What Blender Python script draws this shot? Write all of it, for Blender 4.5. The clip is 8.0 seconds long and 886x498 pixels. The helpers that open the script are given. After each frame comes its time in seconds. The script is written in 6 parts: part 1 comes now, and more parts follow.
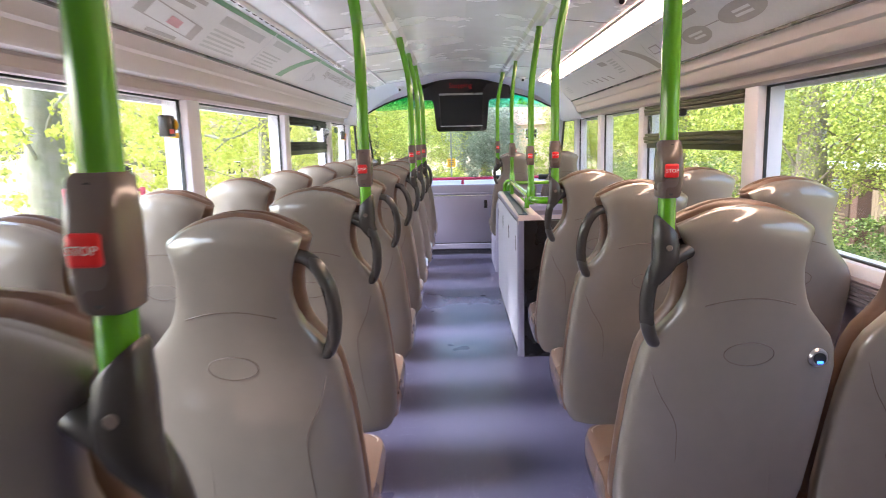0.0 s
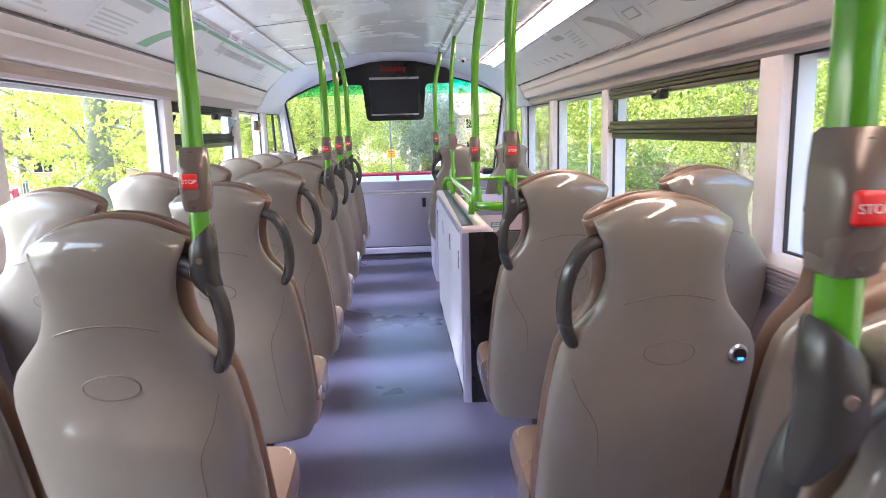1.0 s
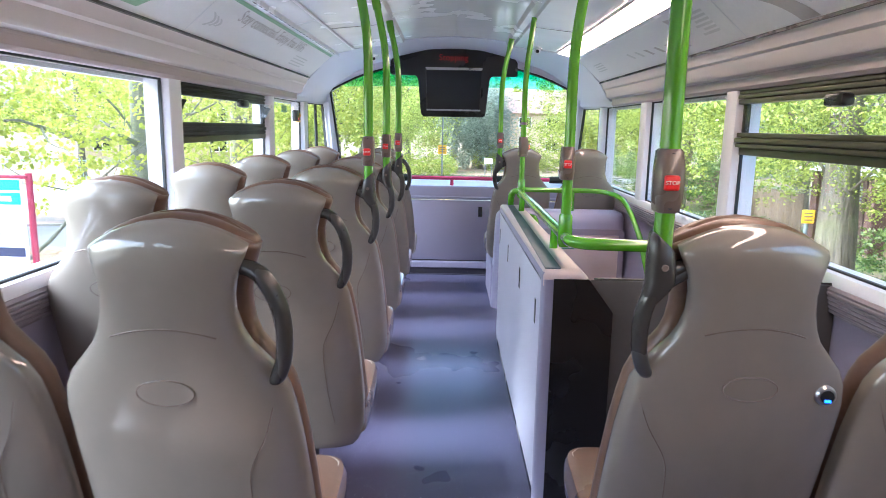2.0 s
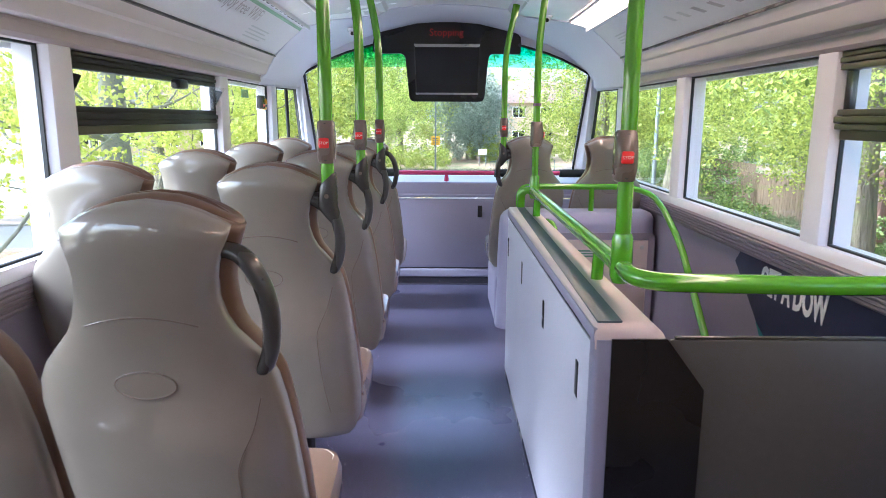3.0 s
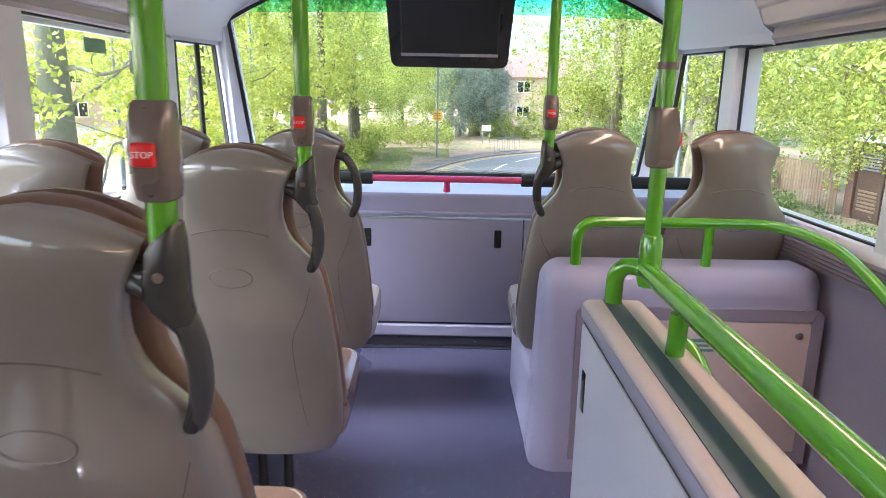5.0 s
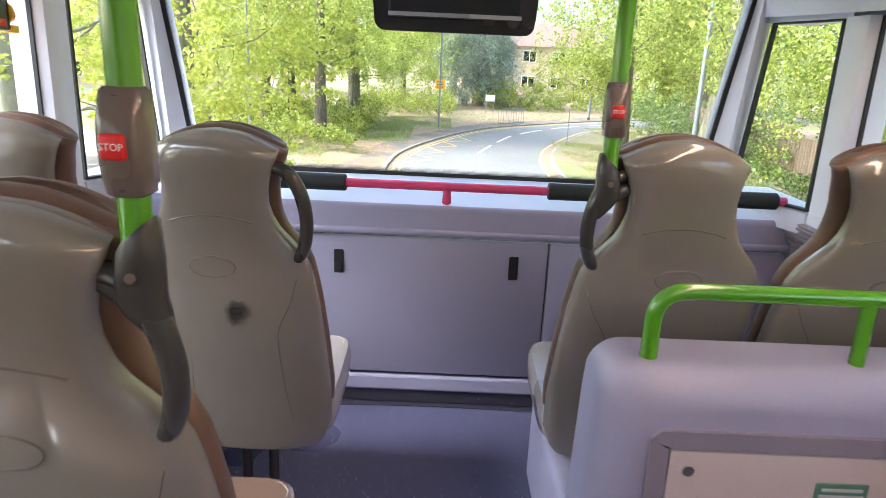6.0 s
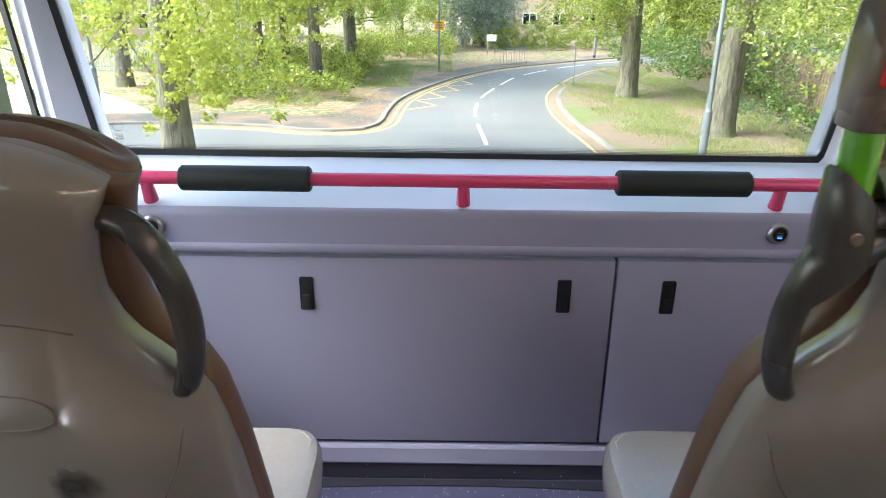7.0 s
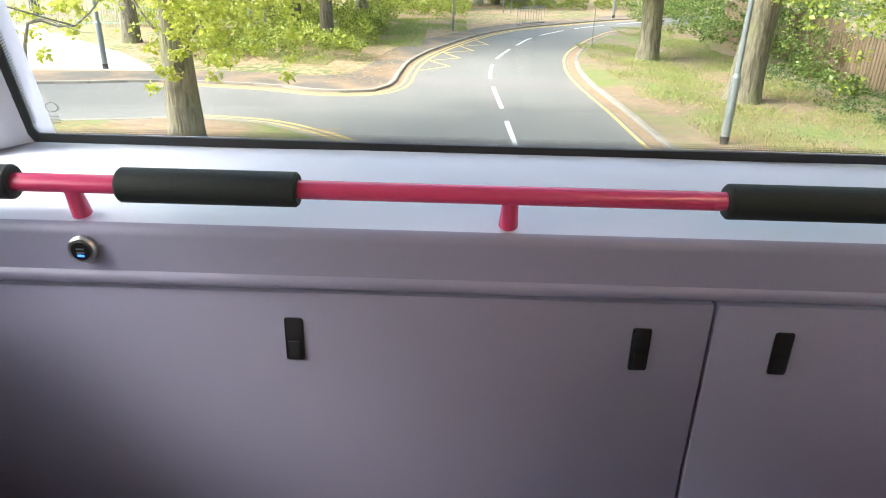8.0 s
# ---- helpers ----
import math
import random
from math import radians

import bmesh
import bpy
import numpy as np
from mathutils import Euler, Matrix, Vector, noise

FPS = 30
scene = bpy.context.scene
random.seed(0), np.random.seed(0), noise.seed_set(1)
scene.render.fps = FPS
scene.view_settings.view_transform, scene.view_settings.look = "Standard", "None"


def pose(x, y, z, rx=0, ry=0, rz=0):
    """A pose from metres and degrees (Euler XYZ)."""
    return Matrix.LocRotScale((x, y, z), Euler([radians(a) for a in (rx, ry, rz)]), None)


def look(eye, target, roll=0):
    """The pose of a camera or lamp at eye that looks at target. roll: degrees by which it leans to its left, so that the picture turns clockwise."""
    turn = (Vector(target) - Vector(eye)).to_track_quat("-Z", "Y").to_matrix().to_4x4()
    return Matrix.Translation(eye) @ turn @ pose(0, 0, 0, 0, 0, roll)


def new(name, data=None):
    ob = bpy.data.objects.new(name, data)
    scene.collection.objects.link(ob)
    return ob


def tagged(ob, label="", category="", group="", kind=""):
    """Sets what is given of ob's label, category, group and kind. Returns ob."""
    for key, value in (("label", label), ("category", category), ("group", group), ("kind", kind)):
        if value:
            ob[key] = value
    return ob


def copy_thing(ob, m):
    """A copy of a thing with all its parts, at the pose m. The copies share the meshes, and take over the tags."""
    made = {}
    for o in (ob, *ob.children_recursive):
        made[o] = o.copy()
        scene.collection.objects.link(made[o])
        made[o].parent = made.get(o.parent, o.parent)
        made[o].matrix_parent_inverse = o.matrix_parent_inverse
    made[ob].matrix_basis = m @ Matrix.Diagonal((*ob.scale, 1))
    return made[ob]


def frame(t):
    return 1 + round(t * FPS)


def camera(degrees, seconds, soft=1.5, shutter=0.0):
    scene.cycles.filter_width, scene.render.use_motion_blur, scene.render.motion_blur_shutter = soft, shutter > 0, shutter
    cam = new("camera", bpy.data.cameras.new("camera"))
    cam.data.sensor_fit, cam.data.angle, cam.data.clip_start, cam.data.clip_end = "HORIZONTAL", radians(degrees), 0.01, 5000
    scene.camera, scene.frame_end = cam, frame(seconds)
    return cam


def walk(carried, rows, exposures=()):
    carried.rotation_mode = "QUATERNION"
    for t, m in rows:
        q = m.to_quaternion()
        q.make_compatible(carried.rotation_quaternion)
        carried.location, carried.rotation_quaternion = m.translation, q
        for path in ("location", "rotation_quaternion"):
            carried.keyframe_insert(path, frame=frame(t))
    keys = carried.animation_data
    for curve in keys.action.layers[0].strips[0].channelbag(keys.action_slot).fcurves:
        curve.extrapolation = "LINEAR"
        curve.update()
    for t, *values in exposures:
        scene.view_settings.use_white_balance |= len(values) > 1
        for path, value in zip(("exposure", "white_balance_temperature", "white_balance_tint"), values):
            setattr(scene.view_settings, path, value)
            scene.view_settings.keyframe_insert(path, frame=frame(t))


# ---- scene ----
cam = camera(67.0, 8.0, soft=0.6, shutter=0.2)
PATH = [
    (0, (-0.057, -0.154, 1.158), (-0.103, 1.82, 0.842), -1.3),
    (0.5, (-0.033, 0.247, 1.173), (0.088, 2.213, 0.827), 0.2),
    (1, (0.012, 0.627, 1.157), (0.135, 2.593, 0.809), -1.6),
    (1.5, (0.027, 0.996, 1.182), (-0.059, 2.96, 0.812), 0.1),
    (2, (-0.033, 1.395, 1.179), (-0.043, 3.363, 0.821), 1.1),
    (2.2, (-0.054, 1.553, 1.166), (-0.007, 3.52, 0.805), 0.9),
    (3.3, (-0.030, 2.385, 1.148), (-0.042, 4.342, 0.733), 0.4),
    (3.5, (-0.056, 2.571, 1.163), (-0.066, 4.52, 0.715), 0.8),
    (4, (-0.055, 3.003, 1.159), (0.033, 4.962, 0.766), -2.7),
    (4.5, (-0.039, 3.421, 1.182), (-0.109, 5.363, 0.712), 1.1),
    (4.7, (-0.030, 3.568, 1.155), (-0.050, 5.518, 0.715), 0.4),
    (5.8, (-0.005, 4.447, 1.172), (0.020, 6.374, 0.635), 2.2),
    (6, (-0.015, 4.6, 1.179), (-0.006, 6.524, 0.634), 2.6),
    (6.5, (-0.07, 5.018, 1.168), (0.023, 6.906, 0.516), 1.1),
    (7, (-0.042, 5.35, 1.147), (-0.043, 7.224, 0.446), 0.7),
    (7.5, (-0.063, 5.598, 1.12), (-0.121, 7.425, 0.307), 3.1),
    (8, (-0.087, 5.766, 1.119), (-0.116, 7.596, 0.313), 1.3),
]
EXPOSURE = [(0.0, 2.9, 5600, 12), (0.5, 3.02, 5450, 11.5), (1.5, 3.06, 5100, 9.5), (2.2, 2.74, 5000, 8), (3.5, 2.70, 5200, 9.5), (4.0, 2.62, 5450, 10.5), (4.7, 2.62, 5300, 10.5), (6.0, 2.58, 5600, 8.5), (7.0, 2.30, 5550, 2.5), (7.5, 2.28, 5550, 1.0), (8.0, 2.26, 6150, 5.0)]
walk(cam, [(t, look(eye, target, roll)) for t, eye, target, roll in PATH], EXPOSURE)

# ---------------------------------------------------------------- sky and sun
SUN_HEIGHT, SUN_TURN = radians(42), radians(255)
world = bpy.data.worlds.new("overcast_sky")
scene.world = world
world.use_nodes = True
wn = world.node_tree
sky = wn.nodes.new("ShaderNodeTexSky")
sky.sky_type, sky.sun_disc = "NISHITA", False
sky.sun_elevation, sky.sun_rotation = SUN_HEIGHT, SUN_TURN
sky.dust_density, sky.air_density = 4.0, 1.0
grey = wn.nodes.new("ShaderNodeHueSaturation")
grey.inputs["Saturation"].default_value = 0.85
wn.links.new(sky.outputs[0], grey.inputs["Color"])
wn.links.new(grey.outputs[0], wn.nodes["Background"].inputs[0])
wn.nodes["Background"].inputs[1].default_value = 0.15

sun = new("sun", bpy.data.lights.new("sun", "SUN"))
sun.data.energy, sun.data.angle, sun.data.color = 1.9, radians(25), (1.0, 0.97, 0.93)
sun_way = Vector((math.sin(SUN_TURN) * math.cos(SUN_HEIGHT), math.cos(SUN_TURN) * math.cos(SUN_HEIGHT), math.sin(SUN_HEIGHT)))
sun.matrix_world = look(sun_way * 50, (0, 0, 0))


# ---------------------------------------------------------------- materials
def mat(name, base, rough=0.5, metal=0.0, vary=0.08, scale=3.0, grain=60.0, bump=0.0, coat=0.0, per_object=0.0, emit=0.0, rough_vary=0.1):
    """A surface with large blotches, fine grain, uneven gloss and a fine relief."""
    m = bpy.data.materials.new(name)
    m.use_nodes = True
    nt, lk = m.node_tree, m.node_tree.links
    b = nt.nodes["Principled BSDF"]
    b.inputs["Metallic"].default_value = metal
    b.inputs["Coat Weight"].default_value = coat
    b.inputs["Coat Roughness"].default_value = 0.08
    tc = nt.nodes.new("ShaderNodeTexCoord")
    big, fine = nt.nodes.new("ShaderNodeTexNoise"), nt.nodes.new("ShaderNodeTexNoise")
    big.inputs["Scale"].default_value, fine.inputs["Scale"].default_value = scale, grain
    big.inputs["Detail"].default_value, fine.inputs["Detail"].default_value = 4, 3
    lk.new(tc.outputs["Object"], big.inputs["Vector"])
    lk.new(tc.outputs["Object"], fine.inputs["Vector"])
    add = nt.nodes.new("ShaderNodeMath")
    add.operation = "MULTIPLY_ADD"
    lk.new(fine.outputs["Fac"], add.inputs[0])
    add.inputs[1].default_value = 0.5
    lk.new(big.outputs["Fac"], add.inputs[2])
    ramp = nt.nodes.new("ShaderNodeMapRange")
    ramp.inputs["From Min"].default_value, ramp.inputs["From Max"].default_value = 0.45, 1.05
    ramp.inputs["To Min"].default_value, ramp.inputs["To Max"].default_value = 1 - vary, 1 + vary
    ramp.clamp = False
    lk.new(add.outputs[0], ramp.inputs["Value"])
    value = ramp.outputs[0]
    if per_object:
        info = nt.nodes.new("ShaderNodeObjectInfo")
        pr = nt.nodes.new("ShaderNodeMapRange")
        pr.inputs["To Min"].default_value, pr.inputs["To Max"].default_value = 1 - per_object, 1 + per_object
        lk.new(info.outputs["Random"], pr.inputs["Value"])
        mul = nt.nodes.new("ShaderNodeMath")
        mul.operation = "MULTIPLY"
        lk.new(value, mul.inputs[0])
        lk.new(pr.outputs[0], mul.inputs[1])
        value = mul.outputs[0]
    tint = nt.nodes.new("ShaderNodeVectorMath")
    tint.operation = "SCALE"
    tint.inputs[0].default_value = base
    lk.new(value, tint.inputs["Scale"])
    lk.new(tint.outputs[0], b.inputs["Base Color"])
    rr = nt.nodes.new("ShaderNodeMapRange")
    rr.inputs["From Min"].default_value, rr.inputs["From Max"].default_value = 0.3, 0.7
    rr.inputs["To Min"].default_value, rr.inputs["To Max"].default_value = max(rough * (1 - rough_vary * 2), 0.02), min(rough * (1 + rough_vary * 2), 1)
    rr.clamp = False
    lk.new(big.outputs["Fac"], rr.inputs["Value"])
    lk.new(rr.outputs[0], b.inputs["Roughness"])
    if bump:
        bp = nt.nodes.new("ShaderNodeBump")
        bp.inputs["Strength"].default_value, bp.inputs["Distance"].default_value = 0.4, bump
        lk.new(fine.outputs["Fac"], bp.inputs["Height"])
        lk.new(bp.outputs[0], b.inputs["Normal"])
    if emit:
        b.inputs["Emission Color"].default_value = (*base, 1)
        b.inputs["Emission Strength"].default_value = emit
    return m


def speckled(m, colour, density, size):
    """Scatters small flecks of a second colour over a material."""
    nt, lk = m.node_tree, m.node_tree.links
    b = nt.nodes["Principled BSDF"]
    old = b.inputs["Base Color"].links[0].from_socket
    tc = nt.nodes.new("ShaderNodeTexCoord")
    vor = nt.nodes.new("ShaderNodeTexVoronoi")
    vor.inputs["Scale"].default_value = 1.0 / size
    vor.inputs["Randomness"].default_value = 1.0
    lk.new(tc.outputs["Object"], vor.inputs["Vector"])
    near = nt.nodes.new("ShaderNodeMath")
    near.operation = "LESS_THAN"
    near.inputs[1].default_value = 0.16
    lk.new(vor.outputs["Distance"], near.inputs[0])
    some = nt.nodes.new("ShaderNodeSeparateColor")
    lk.new(vor.outputs["Color"], some.inputs[0])
    few = nt.nodes.new("ShaderNodeMath")
    few.operation = "LESS_THAN"
    few.inputs[1].default_value = density
    lk.new(some.outputs[0], few.inputs[0])
    both = nt.nodes.new("ShaderNodeMath")
    both.operation = "MULTIPLY"
    lk.new(near.outputs[0], both.inputs[0])
    lk.new(few.outputs[0], both.inputs[1])
    mix = nt.nodes.new("ShaderNodeMix")
    mix.data_type = "RGBA"
    lk.new(both.outputs[0], mix.inputs["Factor"])
    lk.new(old, mix.inputs["A"])
    mix.inputs["B"].default_value = (*colour, 1)
    lk.new(mix.outputs["Result"], b.inputs["Base Color"])
    return m


def patched(m, colour, scale, low, high):
    """Blends a second colour into a material in broad patches."""
    nt, lk = m.node_tree, m.node_tree.links
    b = nt.nodes["Principled BSDF"]
    old = b.inputs["Base Color"].links[0].from_socket
    tc = nt.nodes.new("ShaderNodeTexCoord")
    nz = nt.nodes.new("ShaderNodeTexNoise")
    nz.inputs["Scale"].default_value, nz.inputs["Detail"].default_value = scale, 6
    lk.new(tc.outputs["Object"], nz.inputs["Vector"])
    mr = nt.nodes.new("ShaderNodeMapRange")
    mr.inputs["From Min"].default_value, mr.inputs["From Max"].default_value = low, high
    lk.new(nz.outputs["Fac"], mr.inputs["Value"])
    mix = nt.nodes.new("ShaderNodeMix")
    mix.data_type = "RGBA"
    lk.new(mr.outputs[0], mix.inputs["Factor"])
    lk.new(old, mix.inputs["A"])
    mix.inputs["B"].default_value = (*colour, 1)
    lk.new(mix.outputs["Result"], b.inputs["Base Color"])
    return m


def glass(name, tint, gloss=1.0):
    """A thin pane: clear to look through, with a mirror gloss that grows at a glancing angle."""
    m = bpy.data.materials.new(name)
    m.use_nodes = True
    nt, lk = m.node_tree, m.node_tree.links
    nt.nodes.remove(nt.nodes["Principled BSDF"])
    clear, shine, mix, fr, pw, ad_ = (nt.nodes.new(k) for k in ("ShaderNodeBsdfTransparent", "ShaderNodeBsdfGlossy", "ShaderNodeMixShader", "ShaderNodeLayerWeight", "ShaderNodeMath", "ShaderNodeMath"))
    clear.inputs[0].default_value = (*tint, 1)
    shine.inputs["Roughness"].default_value = 0.02
    fr.inputs["Blend"].default_value = 0.5
    pw.operation, pw.inputs[1].default_value = "POWER", 5.0
    ad_.operation, ad_.inputs[1].default_value, ad_.inputs[2].default_value = "MULTIPLY_ADD", 0.4 * gloss, 0.02 * gloss
    lk.new(fr.outputs["Facing"], pw.inputs[0])
    lk.new(pw.outputs[0], ad_.inputs[0])
    lk.new(ad_.outputs[0], mix.inputs[0])
    lk.new(clear.outputs[0], mix.inputs[1])
    lk.new(shine.outputs[0], mix.inputs[2])
    lk.new(mix.outputs[0], nt.nodes["Material Output"].inputs[0])
    return m


def leafy(name, a, b, through_light=0.5):
    """Leaves: each its own green between two colours, half of the light shines through."""
    m = bpy.data.materials.new(name)
    m.use_nodes = True
    nt, lk = m.node_tree, m.node_tree.links
    nt.nodes.remove(nt.nodes["Principled BSDF"])
    geo, mixc = nt.nodes.new("ShaderNodeNewGeometry"), nt.nodes.new("ShaderNodeMix")
    mixc.data_type = "RGBA"
    mixc.inputs["A"].default_value, mixc.inputs["B"].default_value = (*a, 1), (*b, 1)
    lk.new(geo.outputs["Random Per Island"], mixc.inputs["Factor"])
    d, t, g, mx, mg = (nt.nodes.new(k) for k in ("ShaderNodeBsdfDiffuse", "ShaderNodeBsdfTranslucent", "ShaderNodeBsdfGlossy", "ShaderNodeMixShader", "ShaderNodeMixShader"))
    lk.new(mixc.outputs["Result"], d.inputs[0])
    lk.new(mixc.outputs["Result"], t.inputs[0])
    g.inputs["Roughness"].default_value = 0.45
    mx.inputs[0].default_value, mg.inputs[0].default_value = through_light, 0.04
    lk.new(d.outputs[0], mx.inputs[1])
    lk.new(t.outputs[0], mx.inputs[2])
    lk.new(mx.outputs[0], mg.inputs[1])
    lk.new(g.outputs[0], mg.inputs[2])
    lk.new(mg.outputs[0], nt.nodes["Material Output"].inputs[0])
    return m


M_SHELL = mat("glossy_beige_grey_plastic", (0.213, 0.187, 0.155), 0.42, vary=0.07, grain=25, per_object=0.04, coat=1.0, rough_vary=0.06)
M_SHELL.node_tree.nodes["Principled BSDF"].inputs["Specular IOR Level"].default_value = 0.5
M_SHELL.node_tree.nodes["Principled BSDF"].inputs["Coat IOR"].default_value = 1.7
M_SHELL.node_tree.nodes["Principled BSDF"].inputs["Coat Roughness"].default_value = 0.03
M_LEATHER = mat("brown_vinyl", (0.145, 0.084, 0.055), 0.38, vary=0.12, grain=120, bump=0.0006, per_object=0.06)
M_SEAT = mat("taupe_vinyl", (0.20, 0.128, 0.09), 0.30, coat=1.0, vary=0.1, grain=120, bump=0.0006, per_object=0.05)
# lit copy of the taupe vinyl, windscreen light put into its colour
M_SEAT_LIT = mat("windscreen_lit_vinyl", (0.36, 0.325, 0.295), 0.32, coat=0.8, vary=0.1, grain=120, bump=0.0006)
M_STITCH = mat("pale_thread", (0.6, 0.55, 0.48), 0.8)
M_GREY = mat("dark_grey_plastic", (0.05, 0.046, 0.043), 0.26, vary=0.12, grain=90, bump=0.0002)
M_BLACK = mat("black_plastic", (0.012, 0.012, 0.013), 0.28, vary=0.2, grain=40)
M_RUBBER = mat("black_rubber", (0.012, 0.013, 0.014), 0.55, vary=0.2, grain=90)
M_FOAM = mat("black_foam_grip", (0.012, 0.016, 0.016), 0.62, vary=0.25, grain=220, bump=0.0012)
M_GREEN = mat("green_painted_steel", (0.108, 0.355, 0.007), 0.22, vary=0.05, grain=30, coat=0.9)
M_PINK = mat("magenta_painted_steel", (0.64, 0.06, 0.165), 0.25, vary=0.06, grain=30, coat=0.3)
M_STOPBOX = mat("warm_grey_plastic", (0.155, 0.122, 0.103), 0.25, vary=0.08, grain=50, coat=0.2)
M_RED = mat("red_plastic", (0.72, 0.02, 0.02), 0.3, vary=0.05)
M_WHITE_INK = mat("white_print", (0.85, 0.83, 0.8), 0.5)
M_STEEL = mat("brushed_steel", (0.55, 0.55, 0.56), 0.3, metal=1.0, vary=0.1, grain=150)
M_PANEL = mat("lavender_laminate", (0.30, 0.29, 0.40), 0.42, vary=0.05, scale=2, grain=180, bump=0.0003)
M_CAB = mat("pale_lavender_laminate", (0.56, 0.555, 0.64), 0.38, vary=0.05, scale=2, grain=180, bump=0.0002)
M_MOULD = mat("lavender_moulding", (0.37, 0.355, 0.49), 0.4, vary=0.05, grain=200, bump=0.0003)
M_LEDGE = mat("pink_grey_moulding", (0.56, 0.47, 0.47), 0.38, vary=0.06, grain=200, bump=0.0003)
M_STRIP = mat("dark_teal_grip_strip", (0.068, 0.098, 0.125), 0.5, vary=0.12, grain=140, bump=0.0004)
M_WALL = mat("mauve_wall_lining", (0.27, 0.236, 0.295), 0.5, vary=0.06, grain=160, bump=0.0004)
M_RIBBED = mat("brown_mauve_ribbed_plastic", (0.235, 0.195, 0.215), 0.45, vary=0.08, grain=160, bump=0.0003)
M_COVE_LOW = mat("mauve_brown_moulding", (0.40, 0.345, 0.355), 0.42, vary=0.05, grain=160, bump=0.0003)
M_PILLAR = mat("pale_grey_moulding", (0.74, 0.73, 0.79), 0.4, vary=0.04, grain=160, bump=0.0002)
M_COVE = mat("warm_grey_moulding", (0.58, 0.53, 0.525), 0.42, vary=0.05, grain=160, bump=0.0003)
M_CEIL = mat("white_ceiling_laminate", (0.80, 0.825, 0.88), 0.25, vary=0.03, grain=120)
M_DOME = mat("pale_blue_grey_moulding", (0.62, 0.63, 0.73), 0.38, vary=0.04, grain=160, bump=0.0002)
M_POSTER = mat("printed_white_card", (0.72, 0.73, 0.75), 0.45, vary=0.05, scale=2)
M_INK_GREY = mat("grey_print", (0.42, 0.41, 0.41), 0.5, vary=0.1)
M_INK_PALE = mat("pale_grey_print", (0.55, 0.57, 0.58), 0.5, vary=0.1)
M_INK_GREEN = mat("pale_green_print", (0.24, 0.44, 0.28), 0.5, vary=0.1)
M_INK_ROSE = mat("rose_print", (0.62, 0.36, 0.40), 0.5, vary=0.1)
M_NAVY = mat("navy_print", (0.018, 0.022, 0.06), 0.45, vary=0.1)
M_TEAL = mat("teal_print", (0.01, 0.17, 0.16), 0.45, vary=0.1)
M_LAMP = mat("lit_diffuser", (1.0, 0.64, 0.41), 0.5, vary=0.0, emit=3.2)
M_LED = mat("red_led", (0.35, 0.012, 0.012), 0.5, vary=0.0, emit=0.03)
M_BLUE_LED = mat("blue_led", (0.05, 0.16, 1.0), 0.5, vary=0.0, emit=0.8)
M_SCREEN = mat("dark_screen", (0.018, 0.018, 0.02), 0.12, vary=0.1)
M_DARK_GLASS = mat("dark_tinted_panel", (0.072, 0.069, 0.066), 0.35, vary=0.1)
M_FLOOR = speckled(mat("blue_violet_safety_vinyl", (0.085, 0.082, 0.148), 0.33, vary=0.12, scale=1.2, grain=70, bump=0.0003, rough_vary=0.15), (0.88, 0.86, 0.9), 0.34, 0.0085)
M_FLOOR_DARK = speckled(mat("dark_safety_vinyl", (0.035, 0.033, 0.048), 0.45, vary=0.15, scale=2, grain=80, bump=0.0004), (0.42, 0.40, 0.45), 0.12, 0.012)
M_GLASS = glass("window_glass", (0.98, 0.99, 0.975))
M_SUNBAND = glass("green_sun_band_glass", (0.05, 0.62, 0.42))


def fading_band(m, deep, pale, z_low, z_high):
    """Tints a pane from a deep colour at one height to a pale one lower down, with a ragged dotted edge."""
    nt, lk = m.node_tree, m.node_tree.links
    clear = [n for n in nt.nodes if n.bl_idname == "ShaderNodeBsdfTransparent"][0]
    tc, sep, nz, ad_, mr, mix = (nt.nodes.new(k) for k in ("ShaderNodeTexCoord", "ShaderNodeSeparateXYZ", "ShaderNodeTexVoronoi", "ShaderNodeMath", "ShaderNodeMapRange", "ShaderNodeMix"))
    lk.new(tc.outputs["Object"], sep.inputs[0])
    lk.new(tc.outputs["Object"], nz.inputs["Vector"])
    nz.inputs["Scale"].default_value = 55
    ad_.operation, ad_.inputs[1].default_value = "MULTIPLY_ADD", -0.07
    lk.new(nz.outputs["Distance"], ad_.inputs[0])
    lk.new(sep.outputs["Z"], ad_.inputs[2])
    mr.inputs["From Min"].default_value, mr.inputs["From Max"].default_value = z_low, z_high
    lk.new(ad_.outputs[0], mr.inputs["Value"])
    mix.data_type = "RGBA"
    lk.new(mr.outputs[0], mix.inputs["Factor"])
    mix.inputs["A"].default_value, mix.inputs["B"].default_value = (*pale, 1), (*deep, 1)
    lk.new(mix.outputs["Result"], clear.inputs[0])


fading_band(M_SUNBAND, (0.03, 0.50, 0.33), (0.62, 0.92, 0.80), 1.46, 1.60)
M_GREEN_ANOD = mat("dark_olive_aluminium", (0.10, 0.097, 0.062), 0.38, metal=0.6, vary=0.2, grain=40)
M_YELLOW = mat("amber_yellow_plastic", (0.88, 0.46, 0.005), 0.4)

